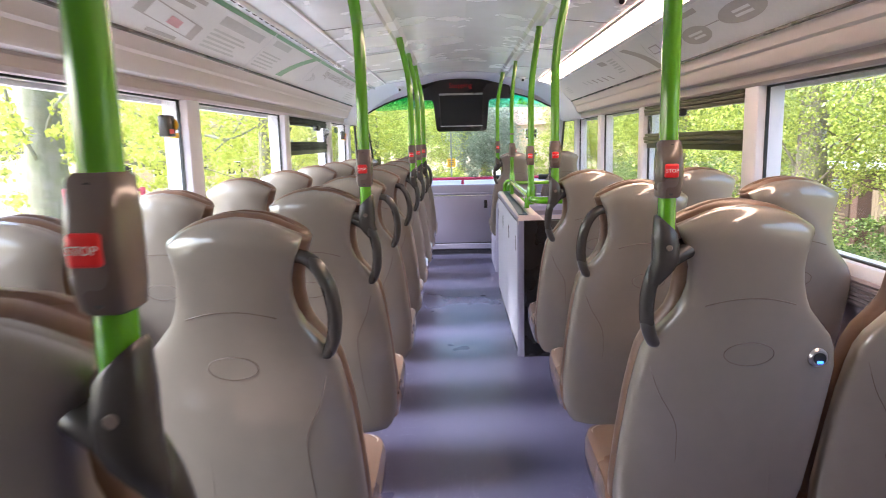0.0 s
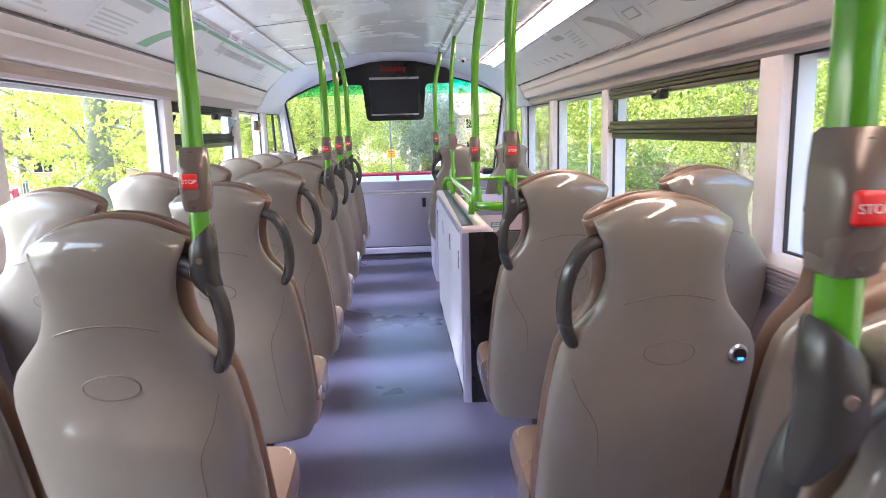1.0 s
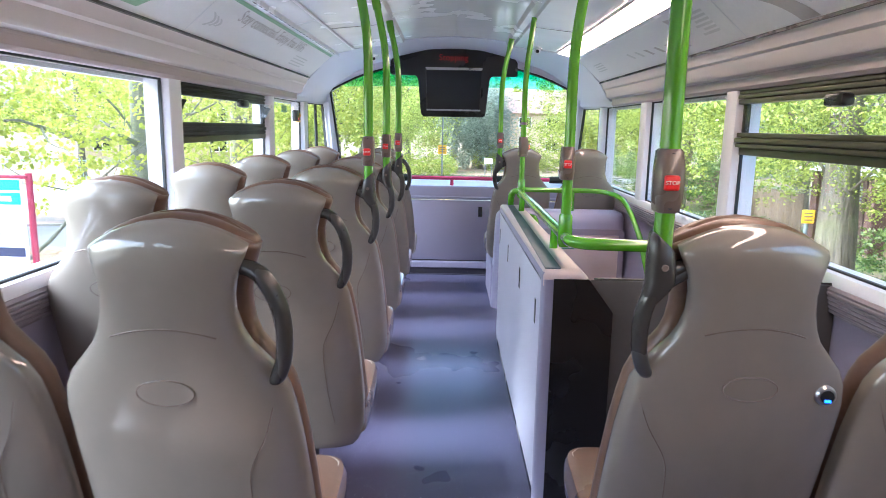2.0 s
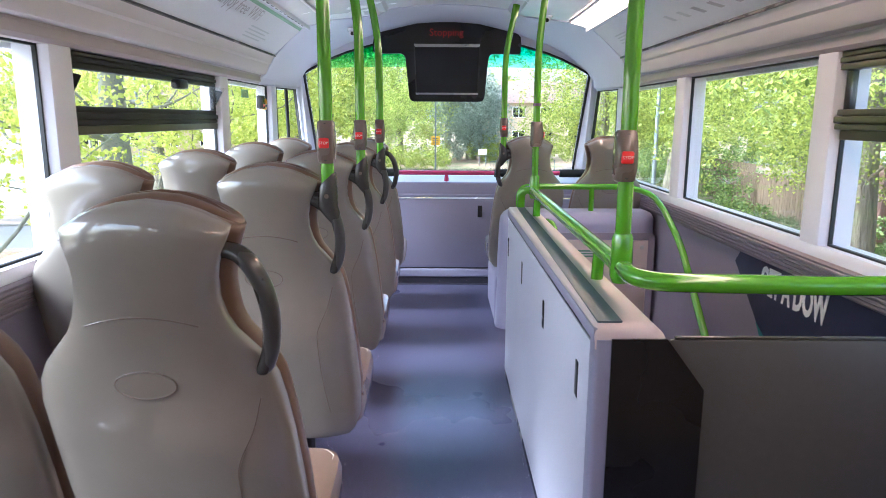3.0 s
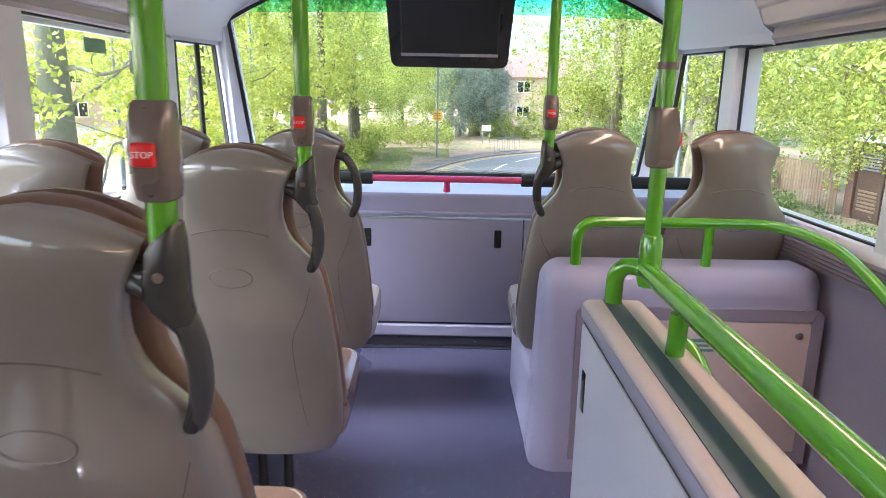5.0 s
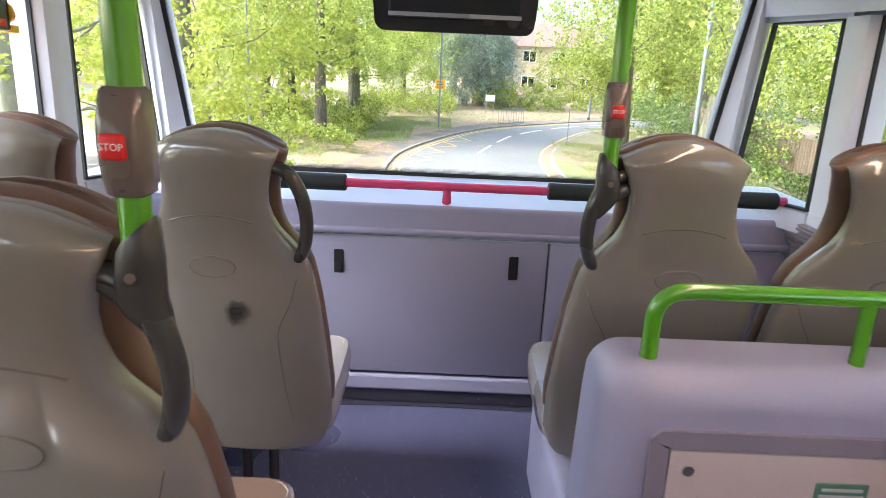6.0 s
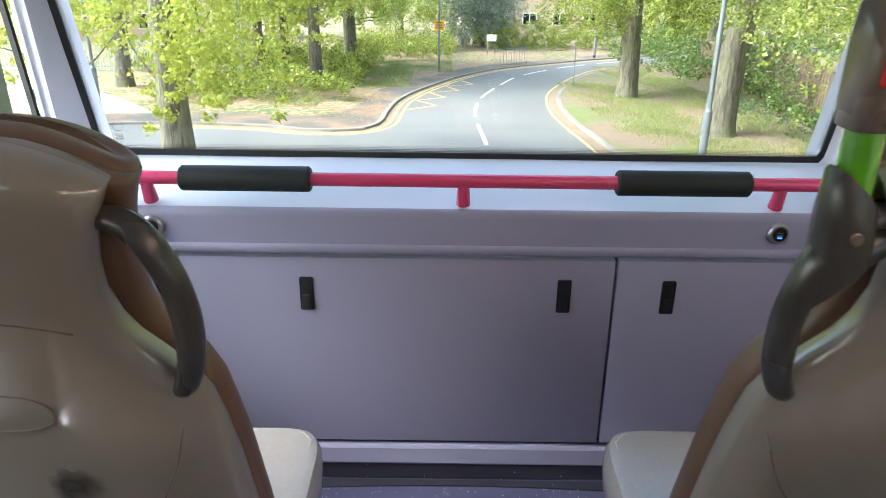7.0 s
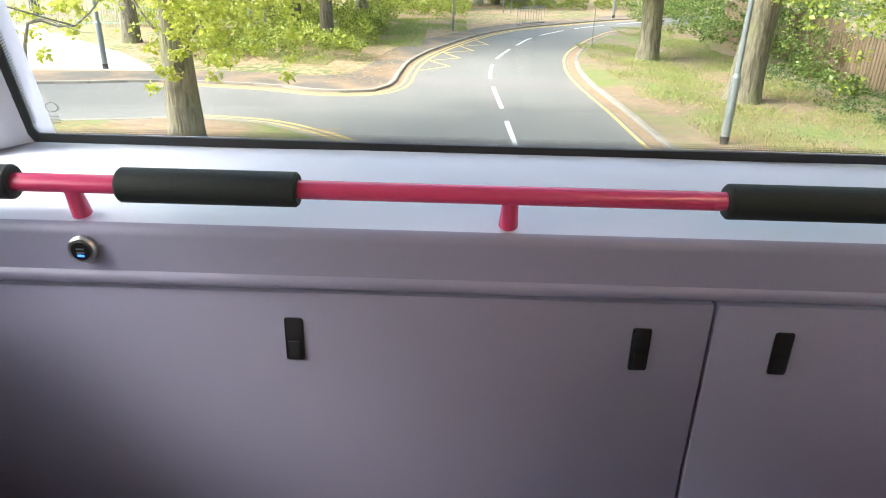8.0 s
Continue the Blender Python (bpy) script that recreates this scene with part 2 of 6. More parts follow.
M_ASPHALT = speckled(speckled(mat("worn_asphalt", (0.16, 0.152, 0.142), 0.9, vary=0.2, scale=0.5, grain=30, bump=0.004), (0.46, 0.42, 0.36), 0.4, 0.10), (0.05, 0.05, 0.05), 0.4, 0.12)
M_PAVE_PALE = mat("pale_flagged_path", (0.50, 0.48, 0.46), 0.9, vary=0.12, scale=0.7, grain=30, bump=0.003)
M_LITTER = mat("brown_leaf_litter", (0.25, 0.17, 0.105), 0.95, vary=0.4, scale=6, grain=40, bump=0.006)
M_PAVE = speckled(patched(mat("tarmac_path", (0.115, 0.098, 0.082), 0.9, vary=0.2, scale=0.7, grain=30, bump=0.003), (0.24, 0.16, 0.10), 0.8, 0.42, 0.62), (0.35, 0.26, 0.16), 0.35, 0.07)
M_KERB = mat("concrete_kerb", (0.24, 0.216, 0.18), 0.85, vary=0.2, scale=2, grain=25, bump=0.003, per_object=0.12)
M_LINE = mat("worn_white_road_paint", (0.62, 0.61, 0.58), 0.8, vary=0.15, scale=4)
M_YLINE = mat("worn_yellow_road_paint", (0.58, 0.41, 0.13), 0.8, vary=0.25, scale=4, grain=25)
M_GRASS = speckled(patched(patched(mat("grass_and_soil", (0.11, 0.135, 0.035), 0.95, vary=0.4, scale=2.5, grain=16, bump=0.02), (0.25, 0.165, 0.10), 0.35, 0.40, 0.58), (0.34, 0.225, 0.135), 5.0, 0.48, 0.60), (0.5, 0.36, 0.22), 0.5, 0.11)
M_SOIL = speckled(patched(patched(mat("trodden_soil", (0.225, 0.155, 0.105), 0.95, vary=0.35, scale=2.5, grain=16, bump=0.01), (0.14, 0.165, 0.045), 0.4, 0.46, 0.62), (0.12, 0.15, 0.04), 6.0, 0.57, 0.67), (0.45, 0.34, 0.22), 0.4, 0.08)


def bark(name, a, b):
    """Ridged bark: long upright furrows with darker bottoms and greenish stains."""
    m = mat(name, a, 0.95, vary=0.25, scale=4, grain=22)
    nt, lk = m.node_tree, m.node_tree.links
    tc, mp, nz, bp = (nt.nodes.new(k) for k in ("ShaderNodeTexCoord", "ShaderNodeMapping", "ShaderNodeTexNoise", "ShaderNodeBump"))
    mp.inputs["Scale"].default_value = (14, 14, 2.2)
    nz.inputs["Scale"].default_value, nz.inputs["Detail"].default_value = 1.0, 5
    nz.inputs["Distortion"].default_value = 0.6
    lk.new(tc.outputs["Object"], mp.inputs[0])
    lk.new(mp.outputs[0], nz.inputs["Vector"])
    bp.inputs["Strength"].default_value, bp.inputs["Distance"].default_value = 0.9, 0.06
    lk.new(nz.outputs["Fac"], bp.inputs["Height"])
    p_ = nt.nodes["Principled BSDF"]
    lk.new(bp.outputs[0], p_.inputs["Normal"])
    old = p_.inputs["Base Color"].links[0].from_socket
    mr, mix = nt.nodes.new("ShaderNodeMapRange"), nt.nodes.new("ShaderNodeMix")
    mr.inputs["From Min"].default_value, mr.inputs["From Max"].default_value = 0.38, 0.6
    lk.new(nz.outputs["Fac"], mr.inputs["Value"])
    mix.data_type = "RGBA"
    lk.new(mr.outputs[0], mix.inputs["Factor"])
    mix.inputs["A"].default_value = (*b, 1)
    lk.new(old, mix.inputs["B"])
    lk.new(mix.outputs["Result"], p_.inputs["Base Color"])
    return patched(m, (0.20, 0.22, 0.09), 1.2, 0.5, 0.8)


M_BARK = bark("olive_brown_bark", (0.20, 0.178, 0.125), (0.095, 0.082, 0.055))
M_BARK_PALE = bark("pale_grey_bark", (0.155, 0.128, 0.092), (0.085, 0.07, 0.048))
M_BARK_SMOOTH = speckled(patched(patched(mat("smooth_grey_green_bark", (0.165, 0.158, 0.112), 0.9, vary=0.25, scale=3, grain=18, bump=0.03), (0.13, 0.145, 0.08), 1.4, 0.45, 0.7), (0.185, 0.178, 0.14), 5.0, 0.5, 0.62), (0.08, 0.075, 0.055), 0.5, 0.05)
M_LEAF = leafy("lime_green_leaf", (0.22, 0.30, 0.03), (0.62, 0.65, 0.17))
M_LEAF_NEAR = leafy("yellow_green_leaf", (0.31, 0.36, 0.035), (0.52, 0.53, 0.11), 0.55)
M_LEAF_MID = leafy("fresh_green_leaf", (0.10, 0.145, 0.018), (0.44, 0.48, 0.08))
M_LEAF_DARK = leafy("dark_evergreen_leaf", (0.14, 0.18, 0.12), (0.45, 0.50, 0.40), 0.3)
M_DRY = leafy("dry_fallen_leaf", (0.22, 0.14, 0.07), (0.46, 0.33, 0.19), 0.1)
M_BLADE = leafy("pale_grass_blade", (0.19, 0.25, 0.06), (0.42, 0.46, 0.17), 0.35)
# laurel greens darkened to carry the shade along the fence
M_LAUREL_SHADED = leafy("shade_darkened_laurel_leaf", (0.06, 0.11, 0.025), (0.25, 0.32, 0.08), 0.35)
M_IVY = leafy("ivy_leaf", (0.05, 0.09, 0.03), (0.17, 0.24, 0.09), 0.25)
M_FENCE = mat("weathered_fence_wood", (0.165, 0.118, 0.075), 0.85, vary=0.2, scale=4, grain=30, bump=0.002, per_object=0.15)
M_BRICK = mat("buff_brick", (0.56, 0.43, 0.29), 0.9, vary=0.15, scale=2, grain=8)
M_ROOF = mat("brown_roof_tile", (0.20, 0.13, 0.10), 0.85, vary=0.2, scale=1, grain=6)
M_PIER = mat("dark_red_brick", (0.10, 0.055, 0.04), 0.9, vary=0.2, scale=4, grain=12, bump=0.004)
M_SHED = mat("brown_stained_boards", (0.06, 0.035, 0.024), 0.7, vary=0.25, scale=3, grain=30, bump=0.002)
M_GALV = mat("galvanised_steel", (0.21, 0.23, 0.235), 0.5, metal=0.4, vary=0.15, grain=20)
M_PALE_RAIL = mat("pale_green_railing", (0.34, 0.46, 0.40), 0.5, vary=0.1)
M_RAILING = mat("green_painted_railing", (0.10, 0.22, 0.16), 0.5, vary=0.1)
M_MAROON = mat("maroon_painted_steel", (0.22, 0.015, 0.04), 0.35, vary=0.08)
M_SIGN_BLUE = mat("blue_print", (0.03, 0.28, 0.42), 0.45)


# ---------------------------------------------------------------- mesh tools
def finish(name, mesh, material, smooth=40):
    mesh.materials.append(material)
    if smooth:
        mesh.polygons.foreach_set("use_smooth", [True] * len(mesh.polygons))
        mesh.set_sharp_from_angle(angle=radians(smooth))
    return mesh


def part(name, bm, material, parent=None, label="", smooth=40):
    """Links a bmesh (or a ready mesh) as one mesh object, under a thing or a part if given."""
    if isinstance(bm, bmesh.types.BMesh):
        mesh = bpy.data.meshes.new(name)
        bmesh.ops.recalc_face_normals(bm, faces=bm.faces)
        bm.to_mesh(mesh)
        bm.free()
    else:
        mesh = bm
    finish(name, mesh, material, smooth)
    ob = new(name, mesh)
    if parent is not None:
        ob.parent = parent
    return tagged(ob, label=label)


def thing(name, x=0.0, y=0.0, z=0.0, label="", category="", group="", kind="", turn=0.0):
    ob = new(name)
    ob.empty_display_size = 0.05
    ob.matrix_basis = pose(x, y, z, 0, 0, turn)
    return tagged(ob, label, category, group, kind)


def box(x0, x1, y0, y1, z0, z1, bevel=0.0, segs=2, bm=None):
    """A block between two corners, its edges rounded by bevel."""
    own = bmesh.new()
    r = bmesh.ops.create_cube(own, size=1)
    bmesh.ops.scale(own, vec=(x1 - x0, y1 - y0, z1 - z0), verts=r["verts"])
    bmesh.ops.translate(own, vec=((x0 + x1) / 2, (y0 + y1) / 2, (z0 + z1) / 2), verts=r["verts"])
    if bevel:
        bmesh.ops.bevel(own, geom=own.edges[:], offset=bevel, segments=segs, affect="EDGES", profile=0.5)
    if bm is None:
        return own
    return merge(bm, own)


def merge(bm, other):
    mesh = bpy.data.meshes.new("tmp")
    other.to_mesh(mesh)
    other.free()
    bm.from_mesh(mesh)
    bpy.data.meshes.remove(mesh)
    return bm


def smooth_path(points, steps=6):
    """A Catmull-Rom curve through points."""
    p = [Vector(q) for q in points]
    p = [p[0] * 2 - p[1]] + p + [p[-1] * 2 - p[-2]]
    out = []
    for i in range(1, len(p) - 2):
        for k in range(steps):
            t = k / steps
            a, b, c, d = p[i - 1], p[i], p[i + 1], p[i + 2]
            out.append(0.5 * ((2 * b) + (c - a) * t + (2 * a - 5 * b + 4 * c - d) * t * t + (3 * b - a - 3 * c + d) * t ** 3))
    out.append(p[-2])
    return out


def rounded_path(points, radius, steps=6):
    """Straight runs joined by round bends."""
    p = [Vector(q) for q in points]
    out = [p[0]]
    for a, b, c in zip(p, p[1:], p[2:]):
        u, v = (a - b), (c - b)
        r = min(radius, u.length * 0.48, v.length * 0.48)
        s, e = b + u.normalized() * r, b + v.normalized() * r
        for k in range(steps + 1):
            t = k / steps
            out.append(s * (1 - t) ** 2 + b * 2 * t * (1 - t) + e * t * t)
    out.append(p[-1])
    return out


def tube(path, radius, segs=14, bm=None, flat=1.0, up=(0, 0, 1)):
    """A round bar along a path; radius is one number or one for each point. flat squeezes the section sideways."""
    own = bm or bmesh.new()
    path = [Vector(p) for p in path]
    rings, ref = [], Vector(up)
    for i, p in enumerate(path):
        d = (path[min(i + 1, len(path) - 1)] - path[max(i - 1, 0)]).normalized()
        side = ref - d * ref.dot(d)
        if side.length < 1e-3:
            side = Vector((1, 0, 0)) - d * d.x
        side.normalize()
        ref = side
        other = d.cross(side)
        r = radius[i] if isinstance(radius, (list, tuple)) else radius
        rings.append([own.verts.new(p + side * (r * math.cos(2 * math.pi * k / segs)) + other * (r * flat * math.sin(2 * math.pi * k / segs))) for k in range(segs)])
    for a, b in zip(rings, rings[1:]):
        for k in range(segs):
            own.faces.new((a[k], a[(k + 1) % segs], b[(k + 1) % segs], b[k]))
    own.faces.new(rings[0])
    own.faces.new(rings[-1])
    return own


def cyl(x, y, z0, z1, r, segs=16, r2=None):
    return tube([(x, y, z0), (x, y, z1)], [r, r2 if r2 is not None else r], segs)


def disc(centre, normal, r, depth, segs=24, bevel=0.0):
    c, n = Vector(centre), Vector(normal).normalized()
    if bevel:
        return tube([c, c + n * (depth - bevel), c + n * depth], [r, r, r - bevel], segs)
    return tube([c, c + n * depth], r, segs)


def slab(rows, n=28, power=0.4):
    """A closed cushion-like body out of level rings. Each row: height, half width, arch of the row's middle, middle y, half depth, backward bulge, and perhaps middle x."""
    bm = bmesh.new()
    rings = []
    for z, w, arch, yc, d, bulge, *mid in rows:
        ring = []
        xc = mid[0] if mid else 0.0
        for k in range(n):
            a = 2 * math.pi * k / n
            c, s = math.cos(a), math.sin(a)
            u = math.copysign(abs(c) ** power, c)
            v = math.copysign(abs(s) ** power, s)
            ring.append(bm.verts.new((xc + w * u, yc + d * v - bulge * (1 - u * u), z + arch * (1 - u * u))))
        rings.append(ring)
    for a, b in zip(rings, rings[1:]):
        for k in range(n):
            bm.faces.new((a[k], a[(k + 1) % n], b[(k + 1) % n], b[k]))
    bm.faces.new(rings[0])
    bm.faces.new(rings[-1])
    return bm


def extrude_y(profile, y0, y1, bm=None):
    """A closed outline of (x, z) points drawn along y."""
    own = bm or bmesh.new()
    a = [own.verts.new((x, y0, z)) for x, z in profile]
    b = [own.verts.new((x, y1, z)) for x, z in profile]
    n = len(profile)
    for k in range(n):
        own.faces.new((a[k], a[(k + 1) % n], b[(k + 1) % n], b[k]))
    own.faces.new(a)
    own.faces.new(b)
    return own


def extrude_x(profile, x0, x1, bm=None):
    """A closed outline of (y, z) points drawn along x."""
    own = bm or bmesh.new()
    a = [own.verts.new((x0, y, z)) for y, z in profile]
    b = [own.verts.new((x1, y, z)) for y, z in profile]
    n = len(profile)
    for k in range(n):
        own.faces.new((a[k], a[(k + 1) % n], b[(k + 1) % n], b[k]))
    own.faces.new(a)
    own.faces.new(b)
    return own


def prism(outline, way, bm=None):
    """A flat closed outline of 3D points, given a thickness along a vector."""
    own = bm or bmesh.new()
    w = Vector(way)
    a = [own.verts.new(Vector(p)) for p in outline]
    b = [own.verts.new(Vector(p) + w) for p in outline]
    n = len(outline)
    for k in range(n):
        own.faces.new((a[k], a[(k + 1) % n], b[(k + 1) % n], b[k]))
    own.faces.new(a)
    own.faces.new(b)
    return own


def loft(rows, thick=None):
    """A sheet between equal rows of points; with thick, a second skin that far off closes it."""
    bm = bmesh.new()
    g = [[bm.verts.new(Vector(p)) for p in row] for row in rows]
    for a, b in zip(g, g[1:]):
        for k in range(len(a) - 1):
            bm.faces.new((a[k], a[k + 1], b[k + 1], b[k]))
    if thick is not None:
        w = Vector(thick)
        h = [[bm.verts.new(v.co + w) for v in row] for row in g]
        for a, b in zip(h, h[1:]):
            for k in range(len(a) - 1):
                bm.faces.new((a[k], b[k], b[k + 1], a[k + 1]))
        for a, b in ((g[0], h[0]), (g[-1], h[-1])):
            for k in range(len(a) - 1):
                bm.faces.new((a[k], a[k + 1], b[k + 1], b[k]))
        for i in range(len(g) - 1):
            for k in (0, -1):
                bm.faces.new((g[i][k], g[i + 1][k], h[i + 1][k], h[i][k]))
    return bm


def words(text, size, depth=0.001, align="CENTER", bold=0.0):
    """Raised lettering in the built-in font as a mesh in its x-y plane."""
    c = bpy.data.curves.new("lettering", "FONT")
    c.body, c.size, c.extrude, c.align_x, c.align_y = text, size, depth, align, "CENTER"
    c.resolution_u, c.offset = 3, bold
    tmp = new("lettering", c)
    bpy.context.view_layer.update()
    mesh = bpy.data.meshes.new_from_object(tmp.evaluated_get(bpy.context.evaluated_depsgraph_get()))
    bpy.data.objects.remove(tmp)
    bpy.data.curves.remove(c)
    mesh.materials.clear()
    return mesh


def big_mesh(name, verts, faces):
    """A mesh out of large arrays of corners and of three- or four-cornered faces."""
    verts, faces = np.asarray(verts, np.float32), np.asarray(faces, np.int32)
    k = faces.shape[1]
    me = bpy.data.meshes.new(name)
    me.vertices.add(len(verts))
    me.vertices.foreach_set("co", verts.ravel())
    me.loops.add(faces.size)
    me.loops.foreach_set("vertex_index", faces.ravel())
    me.polygons.add(len(faces))
    me.polygons.foreach_set("loop_start", np.arange(len(faces), dtype=np.int32) * k)
    me.update(calc_edges=True)
    return me


# ---------------------------------------------------------------- the deck: floor, walls, windows, ceiling
BACK = -1.5
SILL, HEAD = 0.77, 1.345
STEP_GREY = 0.004

bm = box(-1.2, 0.392, BACK, 7.1, -0.06, 0.0)
box(0.392, 1.2, BACK, 3.36, -0.06, 0.0, bm=bm)
box(0.392, 1.2, 5.05, 7.1, -0.06, 0.0, bm=bm)
floor = tagged(part("floor", bm, M_FLOOR, smooth=0), "blue-violet speckled safety vinyl floor along the aisle", "floor", kind="structure")

# dark floor strip with a bowed edge before the front panel
edge = [(-0.75 + 1.5 * k / 16, 6.665 + 0.05 * (1 - (2 * k / 16 - 1) ** 2), 0.0) for k in range(17)]
bm = prism(edge + [(0.75, 6.735, 0.0), (-0.75, 6.735, 0.0)], (0, 0, STEP_GREY))
tagged(part("front_floor_strip", bm, M_FLOOR_DARK, floor), "dark speckled vinyl strip")

# stairwell going down towards the back
bm = bmesh.new()
for k in range(7):
    box(0.392, 1.14, 4.81 - 0.24 * k, 5.05 - 0.24 * k, -0.19 * (k + 1) - 0.05, -0.19 * (k + 1), bm=bm)
    box(0.392, 1.14, 5.03 - 0.24 * k, 5.05 - 0.24 * k, -0.19 * (k + 1), -0.19 * k - 0.06 * (k == 0), bm=bm)
tagged(part("stairs", bm, M_FLOOR_DARK, smooth=0), "dark speckled vinyl stairs going down a narrow well", "stairs", kind="structure")
bm = box(0.33, 0.39, 3.30, 5.05, -1.6, -0.06)
box(0.39, 1.14, 3.30, 3.36, -1.6, -0.06, bm=bm)
tagged(part("stairwell_lining", bm, M_WALL, smooth=0), "mauve lining of the stairwell", "wall", kind="structure")

# first spans are solid unseen walls added to keep out light from behind
PILLARS = {-1: [(BACK, -0.29), (1.0, 1.15), (2.53, 2.67), (4.05, 4.18), (5.51, 5.64), (6.515, 6.645)],
           1: [(BACK, -0.29), (1.0, 1.15), (2.53, 2.67), (4.15, 4.27), (5.40, 5.53), (6.515, 6.645)]}


def side_wall(s, name):
    wall = thing(name, label="mauve lower side wall with a pale window ledge", category="wall", kind="structure")
    low = -1.6 if s > 0 else -0.06
    part("lining", extrude_y([(s * 1.14, low), (s * 1.14, 0.640), (s * 1.22, 0.640), (s * 1.22, low)], BACK, 7.12), M_WALL, wall)
    ribs = [(s * 1.14, 0.640), (s * 1.128, 0.652)]
    for k in range(5):
        z = 0.655 + 0.0135 * k
        ribs += [(s * (1.119 - 0.003 * k), z), (s * (1.1155 - 0.003 * k), z + 0.003), (s * (1.1155 - 0.003 * k), z + 0.0085), (s * (1.119 - 0.003 * k), z + 0.0115)]
    ribs += [(s * 1.104, 0.728), (s * 1.112, 0.735), (s * 1.22, 0.735), (s * 1.22, 0.640)]
    part("ribbed_trim", extrude_y(ribs, BACK, 7.12), M_RIBBED, wall, "ribbed brownish mauve trim", smooth=25)
    ledge = [(s * 1.118, 0.735), (s * 1.118, 0.757), (s * 1.125, SILL), (s * 1.22, SILL), (s * 1.22, 0.735)]
    part("window_ledge", extrude_y(ledge, BACK, 6.645), M_PILLAR, wall)
    for y0, y1 in PILLARS[s]:
        p = [(s * 1.15, y0), (s * 1.123, y0 + 0.008), (s * 1.118, y0 + 0.018), (s * 1.118, y1 - 0.018), (s * 1.123, y1 - 0.008), (s * 1.15, y1), (s * 1.22, y1), (s * 1.22, y0)]
        part("pillar", prism([(x, y, SILL) for x, y in p], (0, 0, HEAD - SILL)), M_PILLAR, wall)
    return wall


side_wall(-1, "wall_left")
side_wall(1, "wall_right")


def ring_of(outline, width, way):
    """A frame that follows a flat outline, of even width inwards."""
    p = [Vector(q) for q in outline]
    c = sum(p, Vector()) / len(p)
    bm = bmesh.new()
    w = Vector(way)
    inner = []
    n = len(p)
    nrm = (p[1] - p[0]).cross(p[2] - p[1]).normalized()
    for i in range(n):
        e1, e2 = (p[i] - p[i - 1]).normalized(), (p[(i + 1) % n] - p[i]).normalized()
        n1, n2 = nrm.cross(e1), nrm.cross(e2)
        m = (n1 + n2).normalized()
        q = p[i] + m * width / max(m.dot(n1), 0.3)
        inner.append(q)
    sets = [[bm.verts.new(q) for q in p], [bm.verts.new(q) for q in inner], [bm.verts.new(q + w) for q in inner], [bm.verts.new(q + w) for q in p]]
    for a, b in zip(sets, sets[1:] + sets[:1]):
        for i in range(n):
            bm.faces.new((a[i], a[(i + 1) % n], b[(i + 1) % n], b[i]))
    return bm


def pane(name, outline, way, material, parent, label=""):
    ob = part(name, prism(outline, way), material, parent, label, smooth=0)
    ob.visible_shadow = False
    return ob


